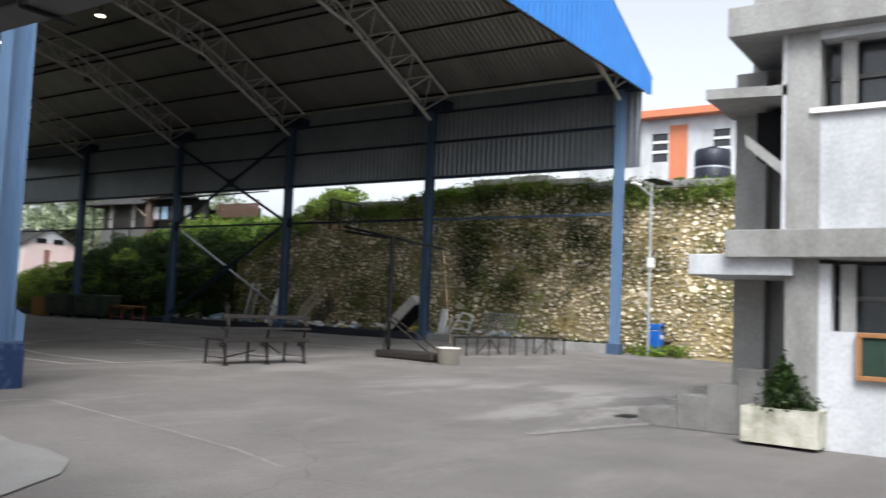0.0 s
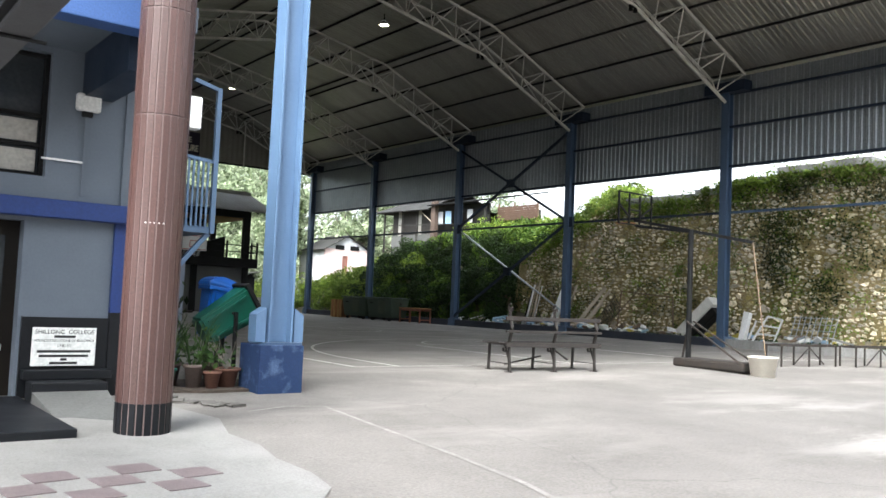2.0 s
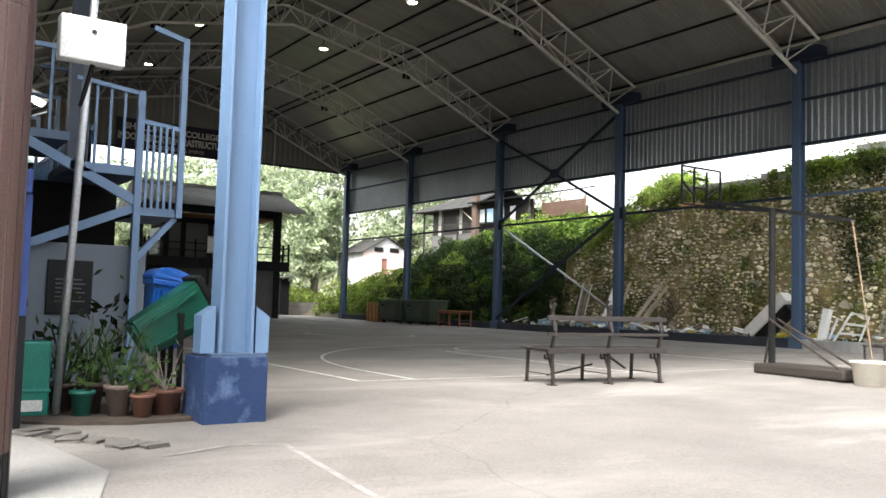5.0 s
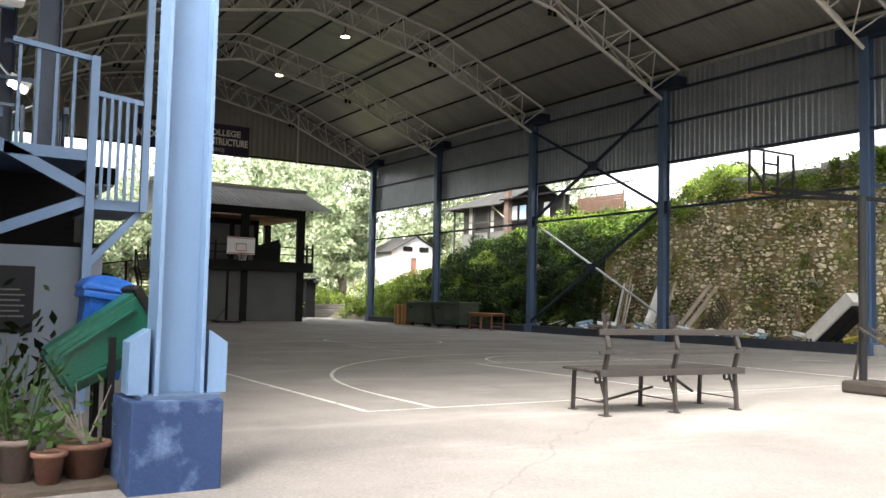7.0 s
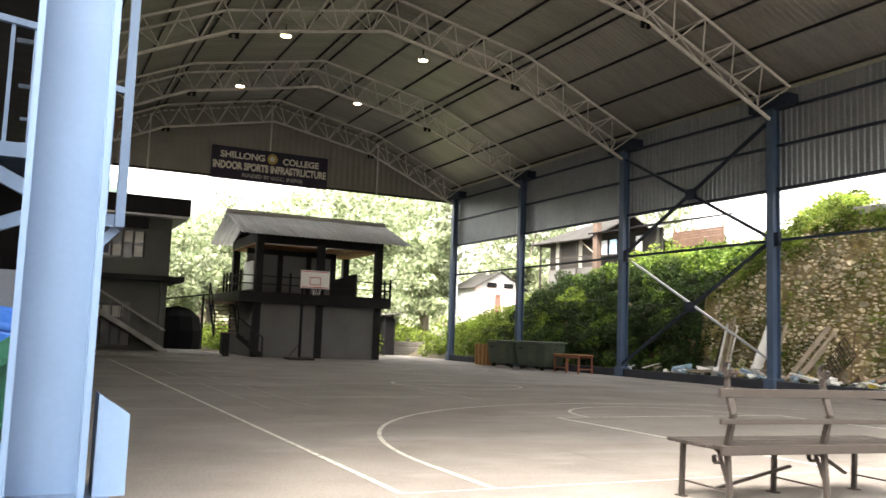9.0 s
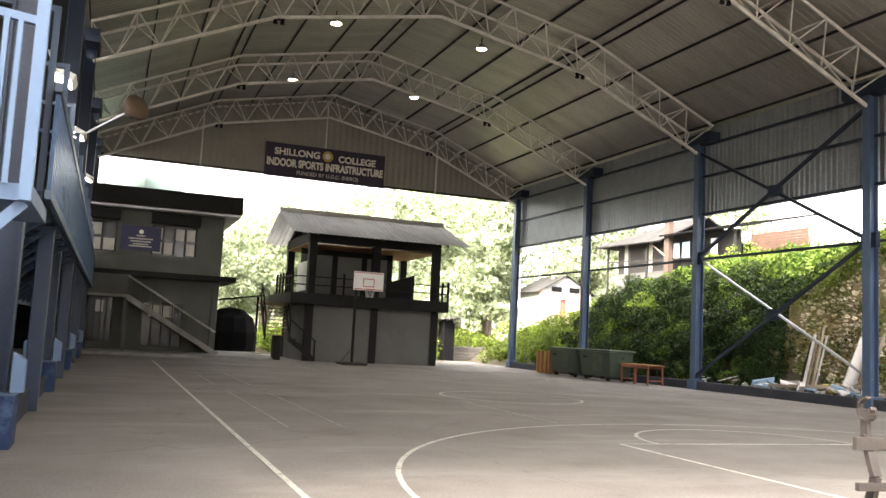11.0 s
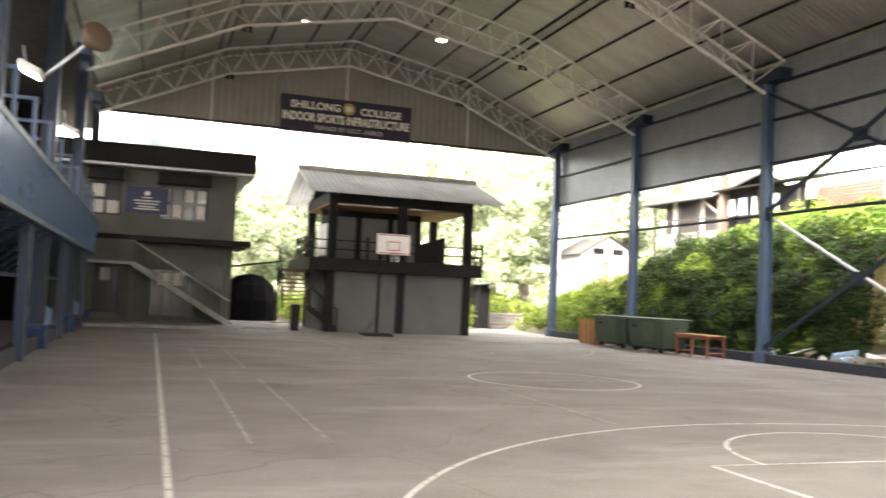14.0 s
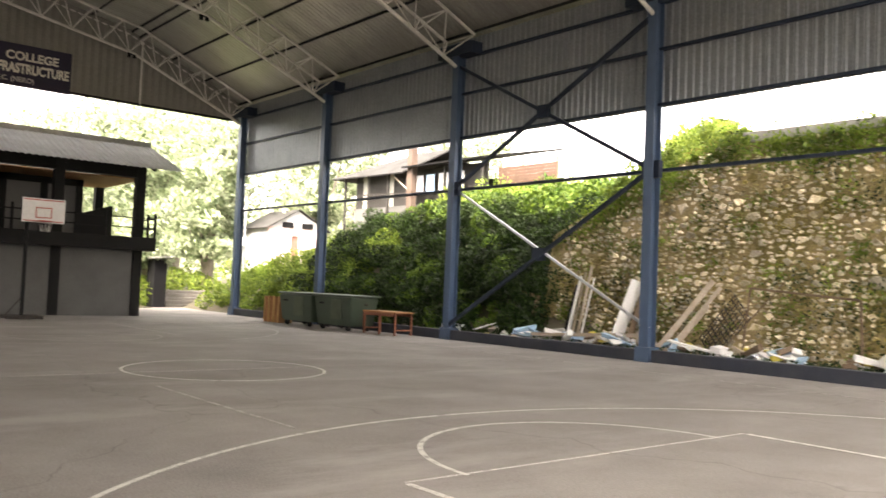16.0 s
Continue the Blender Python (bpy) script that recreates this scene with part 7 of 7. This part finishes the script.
wins = [(6.6 - 3.4 * k, 7.5 - 3.4 * k, 3.6, 5.2) for k in range(7)]
bm = bmesh.new()
wall_with_openings(bm, 0, 0.3, Y_A, Y_B, -1, 6.0, wins, "y")
part("wall", bm, WHITEWASH, wbd)
part("north_wall", B(0.3, 9, Y_B - 0.3, Y_B, -1, 6.0), WHITEWASH, wbd)
ORANGE = mat("faded_orange_paint", (0.6, 0.2, 0.1), 0.7, 0, (0.45, 0.16, 0.08), 2, 0.5)
part("roof_edge", B(-0.7, 9.5, Y_A, Y_B + 0.5, 6.0, 6.4, 0.02), ORANGE, wbd, "orange painted roof edge")
for k, (a, b, c, d) in enumerate(wins):
    w = part("window", B(0.15, 0.18, a, b, c, d), GLASS, wbd)
    for z in (4.1, 4.65):
        part("window_bar", B(0.05, 0.14, a, b, z, z + 0.15), WHITE, w)
    if k % 2 == 1:
        part("orange_panel", B(-0.03, 0.0, a - 1.1, a - 0.1, 2.6, 5.6), ORANGE, wbd)
tk = thing("water_tank", "large black plastic water tank with a pale band", "water tank", (32.5, 9.75, 6.15))
part("tank_body", lathe(bmesh.new(), [(0.62, 0), (0.66, 0.08), (0.66, 0.64), (0.63, 0.68), (0.66, 0.72), (0.66, 1.3), (0.6, 1.38), (0.2, 1.44)], 28), mat("black_blue_tank_plastic", (0.015, 0.018, 0.035), 0.5), tk, smooth=True)
part("band", tube(bmesh.new(), (0, 0, 0.65), (0, 0, 0.71), 0.667, None, 28), STEEL, tk)
part("cap", tube(bmesh.new(), (0, 0, 1.43), (0, 0, 1.5), 0.2, None, 16), BLACKISH, tk)

uh = thing("hillside_shack", "dark timber hillside shack with tin roof and hanging laundry", "shack", (35.0, 46.0, 0))
TIMBER = mat("dark_timber_wall", (0.024, 0.022, 0.02), 0.8, 0, (0.045, 0.04, 0.036), 2, 0.6)
CLOTH = mat("washed_grey_cloth", (0.42, 0.43, 0.44), 0.9)
GREYTIN = mat("grey_weathered_tin", (0.05, 0.05, 0.05), 0.75, 0.0, (0.028, 0.026, 0.024), 1.0, 0.7, 20, 0.05, spec=0.1)
part("base_wall", B(0.1, 4.6, -5.0, 5.4, 2.5, 5.5), GREYWALL, uh, "grey rendered base wall")
for a, b, m in ((5.4, 4.75, TIMBER), (4.75, 4.35, PALE_PANE), (4.35, 2.35, TIMBER), (2.35, 2.0, PALE_PANE), (2.0, -5.0, TIMBER)):
    part("wall_panel", B(0.2, 0.32, b, a, 5.5, 7.2), m, uh, "pale curtained panel" if m is PALE_PANE else "")
part("back_wall", B(4.4, 4.6, -5.0, 5.6, 5.3, 7.2), TIMBER, uh)
for y in (5.8, 3.6, 1.9, -0.1, -2.6, -5.2):
    part("veranda_post", B(-0.3, -0.2, y - 0.05, y + 0.05, 4.3, 7.15), TIMBER, uh)
part("veranda_rail", bar(bmesh.new(), (-0.25, 5.8, 6.2), (-0.25, -5.2, 5.9), 0.05, 0.05), TIMBER, uh)
part("knee_brace", bar(bmesh.new(), (-0.25, 1.7, 7.1), (-0.25, 0.2, 6.2), 0.05, 0.05), OLDPLANK, uh)
bm = bmesh.new()
ring = [bm.verts.new(c) for c in ((-0.6, 6.6, 7.15), (-0.6, 0.3, 7.05), (2.6, 0.3, 8.65), (2.6, 3.4, 8.65), (5.6, 6.6, 7.15), (5.6, 0.3, 7.05))]
for f in ((0, 1, 2, 3), (0, 3, 4), (3, 2, 5, 4)):
    bm.faces.new([ring[k] for k in f])
bmesh.ops.recalc_face_normals(bm, faces=bm.faces)
bmesh.ops.solidify(bm, geom=bm.faces[:], thickness=0.07)
part("hipped_roof", bm, GREYTIN, uh, "grey tin hipped roof")
part("rear_roof", bar(bmesh.new(), (-0.7, -2.7, 7.25), (4.6, -2.7, 8.3), 5.8, 0.08), BLACKISH, uh, "dark tarred roof slope")
part("brick_pier", B(-0.5, -0.2, -0.4, 0.0, 4.5, 8.2), mat("brown_brick", (0.1, 0.07, 0.055), 0.9, 0, (0.07, 0.046, 0.036), 5, 0.6), uh, "brown brick pier")
for y, w, m in ((-0.6, 0.5, CLOTH), (-1.4, 0.6, SCRAP[3]), (-2.4, 0.7, CLOTH), (-3.6, 0.5, CLOTH)):
    part("laundry", B(-0.16, -0.13, y - w / 2, y + w / 2, 6.0, 6.85, 0.01), m, uh, "hanging laundry")
cf = thing("rusty_sheet_fence", "rusty brown plank fence on the slope", "fence", (35.5, 38.8, hill_z(35.5, 38.8)))
zf = hill_z(35.5, 38.8)
for k in range(6):
    part("fence_board", B(0, 0.04, -1.75, 1.75, 6.1 - zf + 0.135 * k, 6.225 - zf + 0.135 * k), mat("rusty_brown_board", (0.09, 0.05, 0.033), 0.8, 0.0, (0.055, 0.03, 0.02), 2, 0.6) if k == 0 else bpy.data.materials["rusty_brown_board"], cf)
for y in (-1.7, 0.3, 1.7):
    part("fence_post", B(0.04, 0.12, y - 0.05, y + 0.05, -0.3, 7.1 - zf), WOOD, cf)
pk = thing("pink_house", "small pale pink house with a grey tin roof", "house", (34.4, 57.0, hill_z(34.4, 57)))
b0 = 2.05 - hill_z(34.4, 57)
bm = bmesh.new()
wall_with_openings(bm, -1.4, 2.4, 0, 0.2, b0 - 2, b0 + 2.6, [(0.1, 0.6, b0 + 0.6, b0 + 2.1)])
part("front_wall", bm, mat("pale_pink_wall", (0.75, 0.6, 0.58), 0.8, 0, (0.65, 0.5, 0.48), 1, 0.5), pk)
part("side_wall", B(-1.4, -1.2, 0.2, 4, b0 - 2, b0 + 2.6), WHITEWASH, pk)
bm = bmesh.new()
ring = [[bm.verts.new(c) for c in ((-1.4, y, b0 + 2.6), (2.4, y, b0 + 2.6), (0.5, y, b0 + 3.58))] for y in (-0.01, 0.18)]
bm.faces.new(ring[0])
bm.faces.new(ring[1][::-1])
for k in range(3):
    bm.faces.new((ring[0][k], ring[1][k], ring[1][(k + 1) % 3], ring[0][(k + 1) % 3]))
bmesh.ops.recalc_face_normals(bm, faces=bm.faces)
part("gable_wall", bm, WHITEWASH, pk)
part("door", B(0.1, 0.6, 0.08, 0.14, b0 + 0.6, b0 + 2.1), mat("red_brown_door", (0.3, 0.14, 0.11), 0.6), pk)
for x in (-0.55, 0.75):
    part("vent_opening", B(x, x + 0.75, -0.05, -0.015, b0 + 2.55, b0 + 2.88), DARK, pk)
for s in (-1, 1):
    part("roof_slope", bar(bmesh.new(), (0.5, 1.6, b0 + 3.66), (0.5 + s * 2.15, 1.6, b0 + 2.45), 3.6, 0.05), GREYTIN, pk)
# garden steps beyond the hall
STEPSTONE = mat("worn_step_stone", (0.2, 0.185, 0.165), 0.9, 0, (0.11, 0.1, 0.085), 1.5, 0.7)
gs = thing("garden_steps", "pale worn stone garden steps", "steps", (27.2, 53.0, 0), 8)
for k in range(5):
    part("step", B(-1.7, 1.7, 0.45 * k, 3.0, 0.0 + 0.16 * k, 0.16 * (k + 1) - 0.005, 0.015), STEPSTONE, gs)
sd = thing("small_pole", "thin pale utility pole in the garden", "pole", (28.3, 50.5, 0))
part("pole_tube", tube(bmesh.new(), (0, 0, -0.2), (0, 0, 5.5), 0.05, None, 8), STEEL, sd)
part("meter_box", B(-0.25, 0.05, -0.15, 0.0, 3.1, 3.5, 0.01), WHITE, sd)
